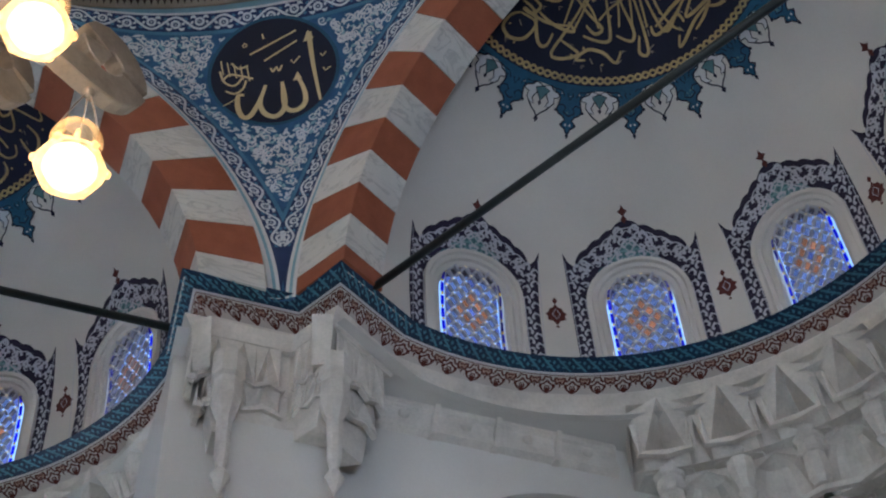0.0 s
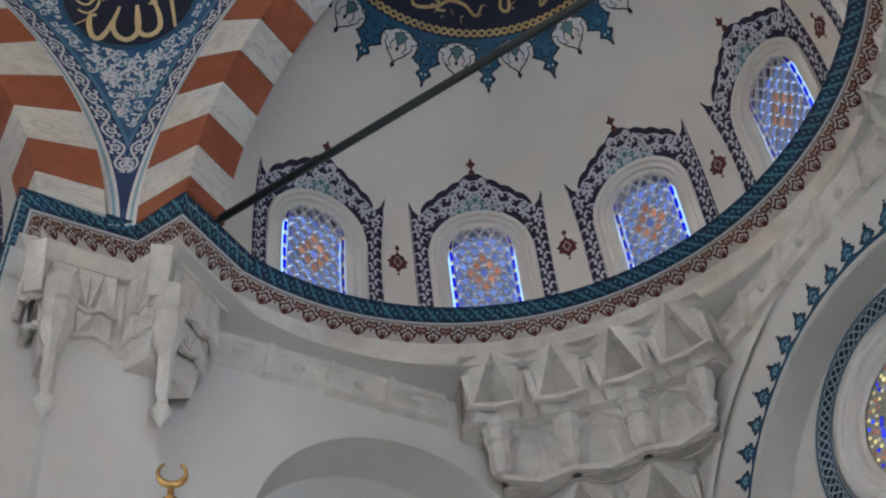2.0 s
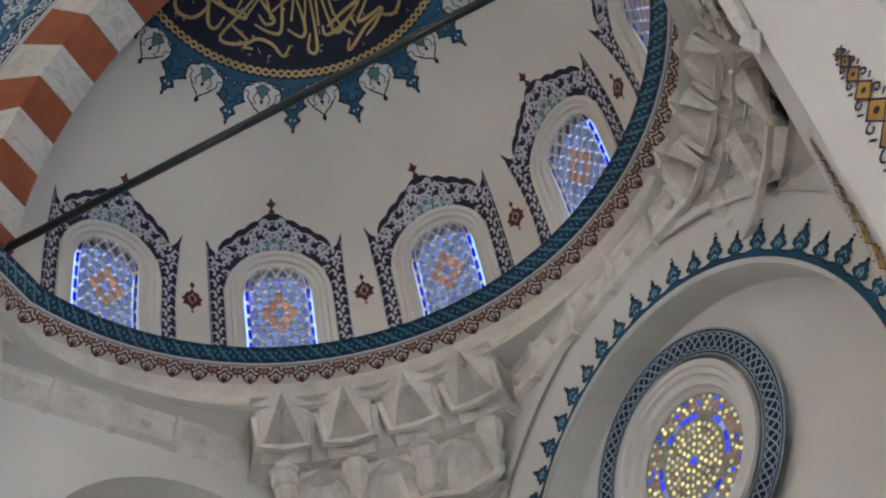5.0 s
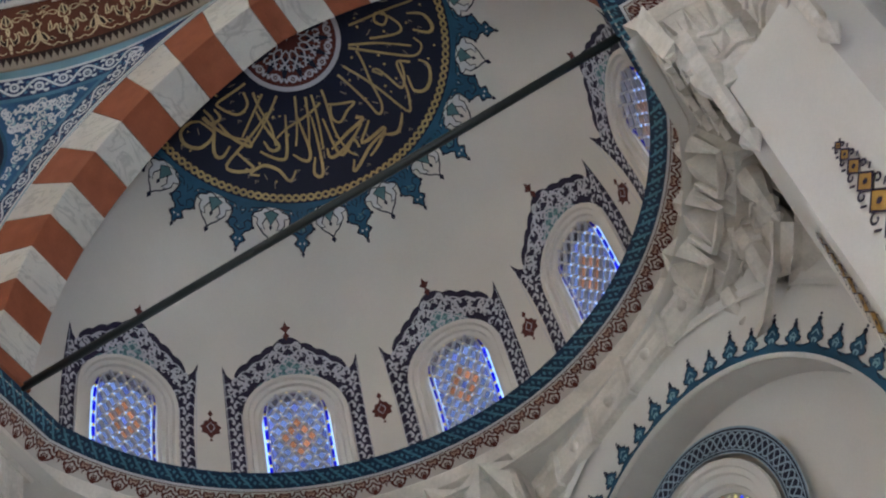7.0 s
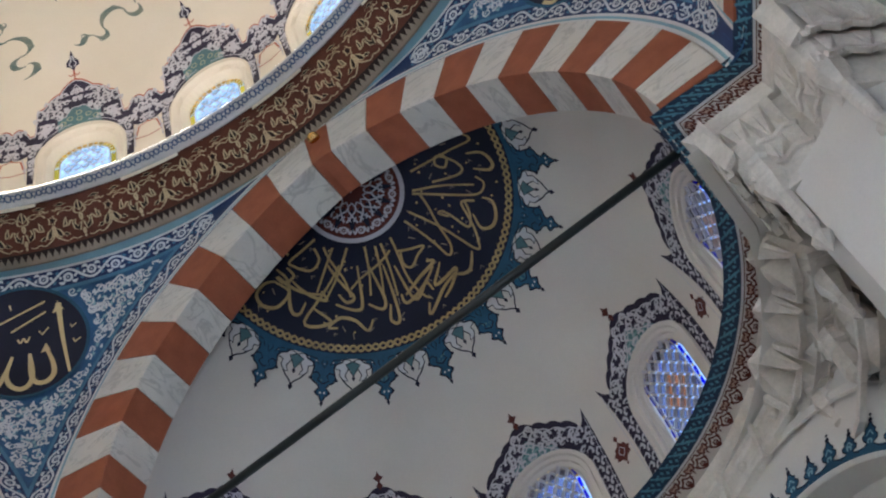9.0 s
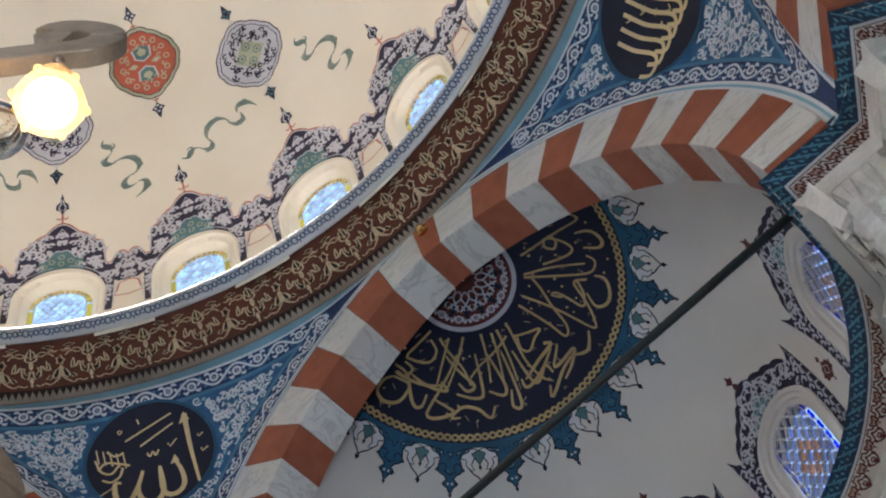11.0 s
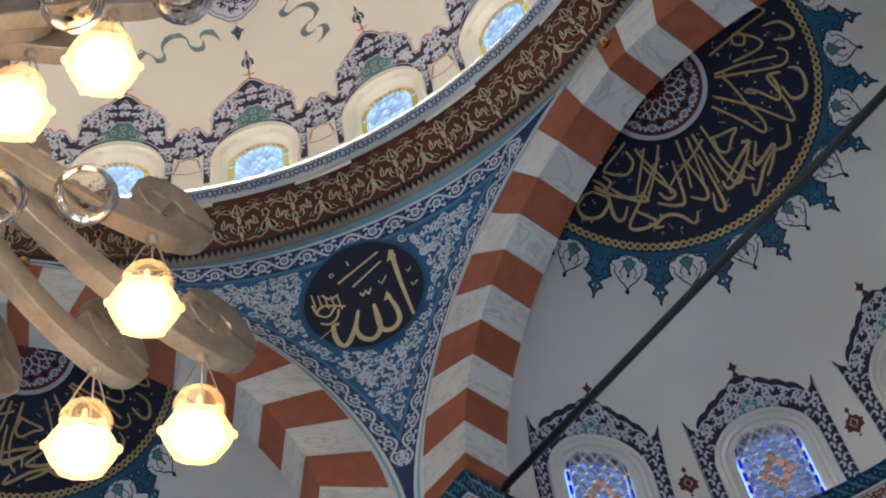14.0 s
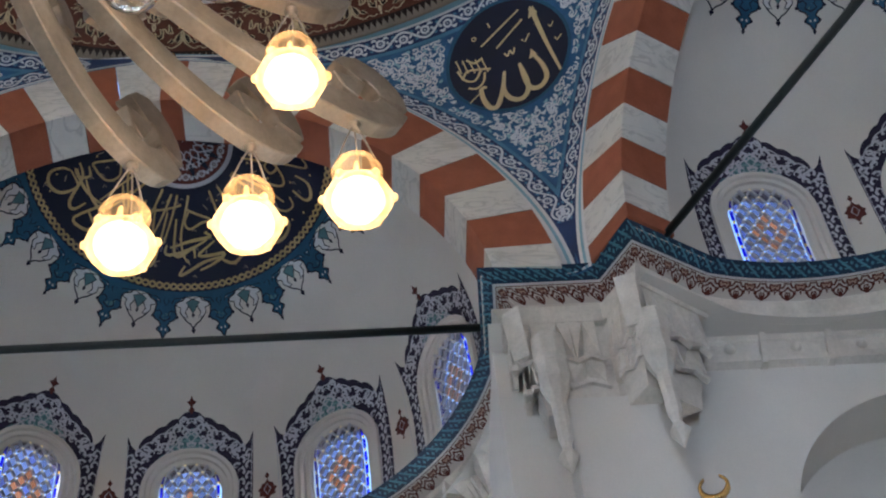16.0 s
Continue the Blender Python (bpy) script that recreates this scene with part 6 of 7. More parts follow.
def round_window(cx, cz, r=1.0):
    ob = thing("round_window", "round stained glass window in yellow and blue with a chain painted rim", "window", "round windows")
    off = 0.19
    def on(x, y, h=0.0):
        return at_b(cx + x * r, ZC + cz + y * r, off - h)
    def lathe(name, prof, mat, seg=56):
        v, f = grid(lambda a, b: on(prof[round(b * (len(prof) - 1))][0] * math.cos(2 * math.pi * a), prof[round(b * (len(prof) - 1))][0] * math.sin(2 * math.pi * a), prof[round(b * (len(prof) - 1))][1]), seg, len(prof) - 1)
        return from_data(name, v, f, mat, ob)
    lathe("painted_rim", [(0.87, 0.004), (0.70, 0.004)], NAVY)
    lathe("frame", [(0.66, 0.0), (0.655, 0.03), (0.61, 0.035), (0.60, 0.015), (0.565, 0.02), (0.555, -0.01), (0.50, -0.015), (0.49, -0.05), (0.455, -0.06)], PLASTER)
    w = Paint(on, 0.008)
    ring_pts = lambda q: [(q * math.cos(2 * math.pi * i / 72), q * math.sin(2 * math.pi * i / 72)) for i in range(72)]
    for q in (0.87, 0.845, 0.70, 0.72):
        w.stroke(ring_pts(q), 0.009 if q != 0.87 else 0.014, closed=True)
    for ph in (0, 1, 2):   # three plaited strands
        plait = [(0.782 + 0.050 * math.sin(24 * a + ph * 2 * math.pi / 3), a) for a in [2 * math.pi * i / 480 for i in range(480)]]
        w.stroke([(q * math.cos(a), q * math.sin(a)) for q, a in plait], 0.0125, 0.001 * ph, closed=True)
    w.done("chain", CHAIN_PAINT, ob, stuff=True)
    v, f = grid(lambda a, b: on(0.46 * b * math.cos(2 * math.pi * a), 0.46 * b * math.sin(2 * math.pi * a), -0.075), 40, 3)
    from_data("tracery", v, f, GYPSUM_DARK, ob)
    def ngon(x, y, q, n, mat, turn=0.0, h=-0.065):
        pts = [(x + q * math.cos(2 * math.pi * i / n + turn), y + q * math.sin(2 * math.pi * i / n + turn)) for i in range(n)]
        verts = [on(px, py, h) for px, py in pts] + [on(px, py, h - 0.006) for px, py in pts]
        faces = [tuple(range(n)), tuple(range(2 * n - 1, n - 1, -1))] + [(i, n + i, n + (i + 1) % n, (i + 1) % n) for i in range(n)]
        from_data("pane", verts, faces, mat, ob)
    ngon(0, 0, 0.03, 6, LIT_BLUE)
    for rr, cnt, q, mats in ((0.07, 8, 0.016, (LIT_YELLOW,)), (0.115, 14, 0.016, (LIT_YELLOW, LIT_PALE)), (0.165, 20, 0.016, (LIT_YELLOW, LIT_PALE, LIT_YELLOW)), (0.205, 24, 0.014, (LIT_YELLOW, LIT_PALE, LIT_RED)),
                             (0.25, 30, 0.016, (LIT_YELLOW, LIT_PALE)), (0.355, 40, 0.015, (LIT_RED, LIT_PALE, LIT_YELLOW)), (0.39, 34, 0.017, (LIT_RED, LIT_YELLOW, LIT_BLUE)), (0.43, 44, 0.015, (LIT_YELLOW, LIT_PALE, LIT_RED, LIT_YELLOW, LIT_BLUE))):
        for i in range(cnt):
            a = 2 * math.pi * (i + 0.5) / cnt
            ngon(rr * math.cos(a), rr * math.sin(a), q, 4 if i % 2 else 5, mats[i % len(mats)], a)
    for i in range(24):
        a0, a1 = 2 * math.pi * (i + 0.08) / 24, 2 * math.pi * (i + 0.92) / 24
        if i % 6 in (2, 3):
            continue
        pts = [(q * math.cos(a), q * math.sin(a)) for q, a in ((0.295, a0), (0.325, a0), (0.325, a1), (0.295, a1))]
        verts = [on(px, py, -0.066) for px, py in pts] + [on(px, py, -0.073) for px, py in pts]
        from_data("pane", verts, [(0, 1, 2, 3), (7, 6, 5, 4), (0, 4, 5, 1), (1, 5, 6, 2), (2, 6, 7, 3), (3, 7, 4, 0)], LIT_BLUE if i % 3 else PANE_DIM, ob)
    return ob


CHAIN_PAINT = material("pale grey blue paint", (0.36, 0.46, 0.55), 0.5, vary=0.1, bump=0.03)
GYPSUM_DARK = material("grey beige gypsum tracery", (0.50, 0.48, 0.40), 0.7, vary=0.15, scale=14, bump=0.15)
# round window's panes: emission replaces daylight, the wall behind is closed
LIT_YELLOW, LIT_PALE = glowing_glass("lit yellow glass", (0.80, 0.72, 0.30), 0.5), glowing_glass("lit pale glass", (0.60, 0.58, 0.40), 0.35)
LIT_BLUE, LIT_RED, PANE_DIM = glowing_glass("lit blue glass", (0.04, 0.06, 0.70), 0.7), glowing_glass("lit rose glass", (0.45, 0.20, 0.14), 0.4), glowing_glass("lit grey blue glass", (0.25, 0.30, 0.55), 0.4)
rw_ = round_window(-2.78, -2.26)


# ---- strip mouldings with bosses ----
def strip(name, at, x0, x1, z, parent_label):
    ob = thing(name, parent_label, "trim", "strip mouldings", "structure")
    prof = [(0.0, 0.10), (0.05, 0.09), (0.05, 0.02), (0.03, 0.0), (0.03, -0.12), (0.055, -0.14), (0.055, -0.20), (0.0, -0.23)]
    v, f = grid(lambda a, b: at(x0 + (x1 - x0) * a, z + prof[round(b * 7)][1], -prof[round(b * 7)][0]), 2, 7)
    from_data("moulding", v, f, STUCCO, ob)
    k = int(abs(x1 - x0) / 0.42)
    for i in range(k):
        bm = bmesh.new()
        bmesh.ops.create_uvsphere(bm, u_segments=10, v_segments=6, radius=0.045)
        b = part("boss", bm, STUCCO, ob, smooth=True)
        b.location = at(x0 + (x1 - x0) * (i + 0.5) / k, z - 0.06, -0.03)
        # slanted rib between two bosses
        x = x0 + (x1 - x0) * i / k
        v = [at(x + e + sl, z + h, -o) for h, sl in ((0.12, 0.03), (-0.24, -0.03)) for e, o in ((-0.03, 0.0), (-0.02, 0.075), (0.02, 0.075), (0.03, 0.0))]
        from_data("rib", v, [(0, 1, 5, 4), (1, 2, 6, 5), (2, 3, 7, 6), (4, 5, 6, 7), (3, 2, 1, 0)], STUCCO, ob)
    return ob


strip("strip_moulding", WALL_A[1], 2.75, 5.62, ZC - 0.62, "white strip moulding with small bosses under the cornice")
strip("strip_moulding", WALL_B[1], -4.05, -1.75, ZC - 0.62, "white strip moulding with small bosses under the cornice")


# ---- muqarnas ----
def ledge(path, parent, size=0.05, name="ledge"):
    """A square bar that follows a bent line."""
    verts, faces, n = [], [], len(path)
    for i, p in enumerate(path):
        d = (path[min(n - 1, i + 1)] - path[max(0, i - 1)]).normalized()
        side = d.cross(Vector((0, 0, 1)))
        side = side.normalized() if side.length > 1e-3 else Vector((1, 0, 0))
        up = side.cross(d)
        verts += [p + (side * a + up * b) * size / 2 for a, b in ((1, 1), (-1, 1), (-1, -1), (1, -1))]
    faces = [(4 * i + j, 4 * i + (j + 1) % 4, 4 * i + 4 + (j + 1) % 4, 4 * i + 4 + j) for i in range(n - 1) for j in range(4)]
    faces += [(3, 2, 1, 0), tuple(range(4 * n - 4, 4 * n))]
    return from_data(name, verts, faces, STUCCO, parent)


def star_cell(a, b, out, zt, zb, lean, parent, name="cell"):
    """A folded star between plan points a and b (at its top), leaning out by lean at its foot; out points away from the hall."""
    d = b - a
    w = d.length
    d = d / w
    P = lambda x, o, t: a + d * (0.5 * w + (x - 0.5) * w * (1 + 0.36 * max(0.0, o))) + out * (o + lean * (1 - t)) + Vector((0, 0, zb + t * (zt - zb)))
    g = w / 0.43
    verts = [P(0.5, -0.02, 1.0), P(0.14, 0.0, 0.24), P(0.86, 0.0, 0.24), P(0.5, 0.26 * g, 0.50),       # 0 apex 1 2 feet 3 deep fold
             P(0.5, 0.05 * g, 0.30), P(0.33, 0.02, 0.24), P(0.67, 0.02, 0.24),                          # 4 bird's breast 5 6 wings
             P(0.0, 0.10 * g, 1.0), P(1.0, 0.10 * g, 1.0), P(0.0, 0.13 * g, 0.24), P(1.0, 0.13 * g, 0.24),   # 7 8 9 10 joints between stars
             P(0.10, 0.02, 0.74), P(0.90, 0.02, 0.74),                                                  # 11 12 shoulders
             P(0.5, 0.02, 0.20), P(0.12, 0.03, 0.0), P(0.88, 0.03, 0.0), P(0.0, 0.22 * g, 0.0), P(1.0, 0.22 * g, 0.0), P(0.5, 0.0, 0.06)]   # 13..18 apron
    faces = [(0, 1, 3), (0, 3, 2), (1, 5, 3), (5, 4, 3), (4, 6, 3), (6, 2, 3), (5, 13, 4), (13, 6, 4),
             (7, 11, 0), (0, 12, 8), (11, 1, 0), (0, 2, 12), (7, 9, 1, 11), (12, 2, 10, 8),
             (1, 14, 18, 13, 5), (13, 18, 15, 2, 6), (9, 16, 14, 1), (2, 15, 17, 10)]
    ob = from_data(name, verts, faces, STUCCO, parent)
    ledge([P(0.05, -0.01, 0.66), P(0.09, -0.02, 0.24), P(0.5, -0.045, 0.17), P(0.91, -0.02, 0.24), P(0.95, -0.01, 0.66)], parent, 0.045 * min(1.2, g))
    return ob


def flute_cell(a, b, out, zt, zb, parent, deep=0.10):
    """A tall pointed hollow with a fold down its middle."""
    d = b - a
    P = lambda x, o, t: a + d * x + out * o + Vector((0, 0, zb + t * (zt - zb)))
    verts = [P(0, 0, 1), P(1, 0, 1), P(0.5, 0.0, 0.97), P(0.06, -0.02, 0.0), P(0.94, -0.02, 0.0), P(0.5, deep, 0.22), P(0.5, deep * 0.2, 0.0), P(0, 0.0, 0.0), P(1, 0.0, 0.0)]
    return from_data("flute", verts, [(0, 3, 2), (2, 4, 1), (3, 5, 2), (2, 5, 4), (3, 6, 5), (5, 6, 4), (0, 7, 3), (4, 8, 1)], STUCCO, parent)


def niche_cell(a, b, out, zt, zb, lean, parent):
    """A small pointed half-round niche."""
    d = b - a
    w = d.length
    d = d / w
    n = 8
    verts, faces = [], []
    rows = 6
    for j in range(rows + 1):
        t = j / rows
        z = zb + (zt - zb) * t
        r = math.sqrt(max(0.0, 1 - t ** 2.2))
        for i in range(n + 1):
            th = math.pi * i / n
            verts.append(a + d * (w * (0.5 - 0.47 * r * math.cos(th))) + out * (lean * 0.15 + (lean * 0.9) * r * math.sin(th) * (1 - 0.2 * t)) + Vector((0, 0, z)))
    faces = [(j * (n + 1) + i, j * (n + 1) + i + 1, (j + 1) * (n + 1) + i + 1, (j + 1) * (n + 1) + i) for j in range(rows) for i in range(n)]
    base = len(verts)
    # face round the niche
    for t in [j / rows for j in range(rows + 1)]:
        r = math.sqrt(max(0.0, 1 - t ** 2.2))
        z = zb + (zt - zb) * t
        for x in (0.0, 0.5 - 0.47 * r, 0.5 + 0.47 * r, 1.0):
            verts.append(a + d * (w * x) + out * (lean * 0.15) + Vector((0, 0, z)))
    for j in range(rows):
        q = base + 4 * j
        faces += [(q, q + 1, q + 5, q + 4), (q + 2, q + 3, q + 7, q + 6)]
    return from_data("niche", verts, faces, STUCCO, parent)


def drop(p, prof, parent, sides=8, twist=0.0, name="pendant"):
    """A faceted stalactite: prof lists (radius, height) down from p."""
    verts = [p + Vector((r * math.cos(2 * math.pi * i / sides + twist), r * math.sin(2 * math.pi * i / sides + twist), z)) for r, z in prof for i in range(sides)]
    faces = [(j * sides + (i + 1) % sides, j * sides + i, (j + 1) * sides + i, (j + 1) * sides + (i + 1) % sides) for j in range(len(prof) - 1) for i in range(sides)]
    return from_data(name, verts, faces, STUCCO, parent)


FLUTED = [(0.12, 0.12), (0.12, -0.06), (0.10, -0.08), (0.11, -0.16), (0.10, -0.19), (0.085, -0.20), (0.09, -0.42), (0.065, -0.47), (0.0, -0.49)]
POINTED = [(0.12, 0.10), (0.12, 0.0), (0.10, -0.02), (0.105, -0.12), (0.06, -0.26), (0.055, -0.30), (0.075, -0.33), (0.05, -0.38), (0.03, -0.44), (0.045, -0.48), (0.0, -0.54)]
SLENDER = [(0.12, 0.16), (0.12, -0.05), (0.10, -0.08), (0.11, -0.25), (0.07, -0.38), (0.055, -0.41), (0.05, -0.76), (0.036, -0.80), (0.032, -0.85), (0.07, -0.92), (0.0, -1.06)]


def squinch(k, a0, a1, cells=4, depth=4):
    """Tiers of stars and niches that carry the round cornice over a corner; angles in degrees from the exedra's middle, turning left."""
    d = SIDES[k][3]
    ob = thing("muqarnas", "carved white stalactite vaulting under the cornice", "muqarnas", "muqarnas corners", "structure")
    c = side_point(k, 0, d)
    def at(a, r, z):
        return side_point(k, r * math.sin(radians(a)), d + r * math.cos(radians(a)), ZC + z)
    step = (a1 - a0) / cells
    tiers = [(2.52, -0.46, -0.95, 0.25, star_cell), (2.83, -0.93, -1.42, 0.14, None), (3.02, -1.40, -1.90, 0.24, star_cell), (3.32, -1.88, -2.38, 0.18, None), (3.52, -2.36, -2.9, 0.12, star_cell)]
    for i, (r, zt, zb, lean, kind) in enumerate(tiers[:depth]):
        n = max(1, cells - i)
        b0 = (a0 + a1) / 2 - n * step / 2
        b1 = b0 + n * step
        for j in range(n):
            p0, p1 = at(b0 + step * j, r, 0), at(b0 + step * (j + 1), r, 0)
            p0.z = p1.z = 0
            out = ((p0 + p1) / 2 - Vector((c.x, c.y, 0))).normalized()
            if kind:
                kind(p0, p1, out, ZC + zt, ZC + zb, lean, ob)
            else:
                niche_cell(p0, p1, out, ZC + zt, ZC + zb, lean + 0.10, ob)
                m = (p0 + p1) / 2 - out * 0.02
                ledge([p0 + Vector((0, 0, ZC + zb)), m + Vector((0, 0, ZC + zb - 0.09)), p1 + Vector((0, 0, ZC + zb))], ob, 0.045)
        for j in range(1, n):   # posts that close the joints
            e = b0 + step * j
            v, f = grid(lambda a, b: at(e + (a - 0.5) * 3.4 * 2.5 / r, r + 0.075 + lean * b, zt + 0.02 + (zb - zt - 0.02) * b), 1, 1)
            from_data("joint", v, f, STUCCO, ob)
        if not kind:   # stalactites under the joints of the stars above
            for j in range(n + 1):
                drop(at(b0 + step * j, r + 0.02, zt + 0.02), FLUTED if j % 2 else POINTED, ob)
        # what closes the tier behind, below and at its ends
        v, f = grid(lambda a, b: at(b0 + (b1 - b0) * a, r + 0.30 + lean * b, zt + 0.04 + (zb - zt) * b), 12, 1)
        from_data("backing", v, f, STUCCO, ob)
        v, f = grid(lambda a, b: at(b0 + (b1 - b0) * a, r + lean - 0.02 + 0.62 * b, zb + 0.012), 12, 1)
        from_data("soffit", v, f, STUCCO, ob)
        v, f = grid(lambda a, b: at(b0 + (b1 - b0) * a, r + 0.02 + 0.5 * b, zt - 0.005), 12, 1)
        from_data("cap", v, f, STUCCO, ob)
        for e in (b0, b1):
            v, f = grid(lambda a, b: at(e, r + 0.06 + lean * (1 - b) + (0.50 - lean * (1 - b)) * a, zb + (zt - zb) * b), 1, 1)
            from_data("cheek", v, f, STUCCO, ob)
    # plain vault from the last tier back to the walls
    v, f = grid(lambda a, b: at(b0 - 6 + (b1 - b0 + 12) * a, r + lean + 0.02 + (3.95 - r - lean) * b, zb + 0.02 - 0.45 * b), 12, 3)
    from_data("vault", v, f, STUCCO, ob)
    return ob


squinch(1, -4.5, 37.2, 4, 5)
squinch(1, -74, -46, 3, 2)
squinch(2, -74, -22, 5, 5)
squinch(2, 22, 74, 5, 5)
squinch(0, 34, 72, 4, 2)


# ---- piers with muqarnas capitals ----
def pier(k, hw, rho, back, name_label, shaft=None, hang=None):
    v = corner(k)
    az = math.atan2(v.y, v.x)
    u, d = Vector((math.cos(az), math.sin(az), 0)), Vector((-math.sin(az), math.cos(az), 0))
    ob = thing("pier", name_label, "pier", "piers under the dome", "structure")
    P = lambda n, s: (u * n + d * s)
    shaft = shaft or [P(rho, -hw), P(rho + 0.02, -hw * 0.0), P(rho, hw), P(rho + 0.22, hw + 0.20), P(back, hw + 0.20), P(back, -hw - 0.20), P(rho + 0.22, -hw - 0.20)]
    part("shaft", prism(shaft, 0, ZC - 1.33), PLASTER, ob)
    # capital follows the cornice: two arch feet with a re-entrant corner between
    pr, pl = side_point(k, HALF, SIDES[k][2]), side_point((k + 1) % 6, -HALF, SIDES[(k + 1) % 6][2])
    ir, il = side_point(k, HALF + 0.05, SIDES[k][2] + BACK), side_point((k + 1) % 6, -HALF - 0.05, SIDES[(k + 1) % 6][2] + BACK)
    core = [ir, pr, v, pl, il]
    cen = sum(core, Vector()) / 5 + u * 0.25
    for i, (s0, s1, zt, zb, flutes) in enumerate(((0.93, 0.84, -0.44, -0.58, 0), (0.82, 0.75, -0.56, -0.96, 3), (0.74, 0.68, -0.94, -1.18, 2), (0.65, 0.60, -1.16, -1.42, 0))):
        pts0 = [cen + (q - cen) * s0 for q in core]
        pts1 = [cen + (q - cen) * s1 for q in core]
        n = len(core)
        inset = 0.05 if flutes else 0.0
        vv = [q + (cen - q).normalized() * inset + Vector((0, 0, ZC + zt)) for q in pts0] + [q + (cen - q).normalized() * inset + Vector((0, 0, ZC + zb)) for q in pts1]
        ff = [(j, j + 1, n + j + 1, n + j) for j in range(n - 1)] + [tuple(range(2 * n - 1, n - 1, -1)), tuple(range(n))]
        from_data("capital_tier", vv, ff, STUCCO, ob)
        if not flutes:
            continue
        for a, b in zip(pts0, pts0[1:]):
            dd = (b - a).normalized()
            out = Vector((dd.y, -dd.x, 0))
            if out.dot(cen - a) < 0:
                out = -out
            m = flutes
            for j in range(m):
                p0, p1 = a + (b - a) * (0.10 + 0.80 * j / m), a + (b - a) * (0.10 + 0.80 * (j + 1) / m)
                flute_cell(p0, p1, out, ZC + zt, ZC + zb, ob, 0.09)
            zig = [a + (b - a) * (0.06 + 0.88 * j / (2 * m)) + out * 0.015 + Vector((0, 0, ZC + zb + (0.035 if j % 2 else -0.015))) for j in range(2 * m + 1)]
            ledge(zig, ob, 0.04)
    # a ridged bracket under each arch foot, with a slender stalactite below it
    for q in (pr, pl):
        e = (q - cen).normalized()
        sd = Vector((-e.y, e.x, 0))
        base = cen + (q - cen) * 0.83
        up = lambda z: Vector((0, 0, ZC + z))
        vv = [base + e * 0.03 + up(-0.50), base + sd * 0.13 - e * 0.05 + up(-0.50), base - sd * 0.13 - e * 0.05 + up(-0.50), base - e * 0.02 + up(-0.95), base + sd * 0.09 - e * 0.10 + up(-0.95), base - sd * 0.09 - e * 0.10 + up(-0.95),
              base + sd * 0.07 - e * 0.04 + up(-0.58), base - sd * 0.07 - e * 0.04 + up(-0.58)]
        from_data("bracket", vv, [(0, 1, 6), (0, 6, 3), (6, 1, 4), (6, 4, 3), (0, 7, 2), (0, 3, 7), (7, 5, 2), (7, 3, 5), (3, 4, 5)], STUCCO, ob)
    for n, s in hang or ((rho - 0.03, hw + 0.05), (rho - 0.03, -hw - 0.05)):
        drop(P(n, s) + Vector((0, 0, ZC - 1.0)), SLENDER, ob, 8, az)
    return ob, P, u, d


# this one is a pilaster that stands out from the plain wall beside it
P1 = pier(1, 0.31, 5.72, 6.6, "white pier with carved stalactite capital beside a plain wall",
          [hall(5.10, 2.66), hall(5.10, 3.36), hall(5.75, 3.36), hall(5.75, 2.66)][::-1], ((5.66, 0.37), (5.86, -0.31)))
P2 = pier(0, 0.30, 5.95, 7.25, "white pier with carved stalactite capital and painted ornament")
for k in (2, 3, 4, 5):
    pier(k, 0.31, 5.8, 6.6, "white pier with carved stalactite capital")

# painted tall ornament on the pier that stands against the wall
_, P, pu, pd = P2


def on_front(x, y, h=0.0):
    return P(5.95 + 0.012 - h, x) + Vector((0, 0, ZC - 3.0 + y))


def on_cheek(x, y, h=0.0):
    a, b = P(5.95, 0.30), P(6.17, 0.50)
    e = (b - a).normalized()
    nrm = Vector((e.y, -e.x, 0))
    if nrm.dot(pu) > 0:
        nrm = -nrm
    return (a + b) / 2 + e * x + nrm * (0.004 + h) + Vector((0, 0, ZC - 3.0 + y))


for on, wdt, top in ((on_front, 1.0, 0.55), (on_cheek, 0.62, 0.35)):
    orn = thing("painted_pier_ornament", "tall ochre and plum arabesque painted on the pier", "wall painting", "pier paintings")
    b = Paint(on, 0.007)
    y = top
    for i in range(10):
        s = (0.024 + 0.012 * i) * wdt
        y -= s * 2.3
        a = Paint(on, 0.004)
        a.poly([(-s, y), (-s * 0.5, y + s * 0.6), (0, y + s * 1.25), (s * 0.5, y + s * 0.6), (s, y), (s * 0.5, y - s * 0.6), (0, y - s * 1.25), (-s * 0.5, y - s * 0.6)])
        a.done("ochre_lozenge", OCHRE, orn)
        b.stroke([(-s, y), (0, y + s * 1.25), (s, y), (0, y - s * 1.25)], 0.016 * wdt, closed=True)
        b.dot(0, y, s * 0.3, n=6)
        for q in (-1, 1):
            b.stroke(curl(q * s * 0.8, y - s * 0.4, s * 0.5, math.pi / 2 - q * 1.2, -q * 0.9, 8), 0.014 * wdt)
            b.stroke([(q * s * 0.9, y + s * 0.6), (q * s * 1.35, y + s * 1.0)], 0.014 * wdt)
    b.done("outline", INDIGO, orn, stuff=True)

# ---- gilt crescent on its finial ----
fin = thing("crescent_finial", "gilt crescent on a turned finial over a pointed cap", "finial")
FX = Vector((-1.95, 4.75, 0))
prof = [(0.0, -0.10), (0.018, -0.10), (0.02, -0.16), (0.05, -0.19), (0.05, -0.23), (0.022, -0.26), (0.03, -0.30), (0.07, -0.36), (0.07, -0.42), (0.03, -0.47), (0.03, -0.52), (0.09, -0.62), (0.09, -0.70), (0.04, -0.78), (0.05, -0.9)]
seg = 14
ZF = 6.90
verts = [FX + Vector((r * math.cos(2 * math.pi * i / seg), r * math.sin(2 * math.pi * i / seg), ZF + z)) for r, z in prof for i in range(seg)]
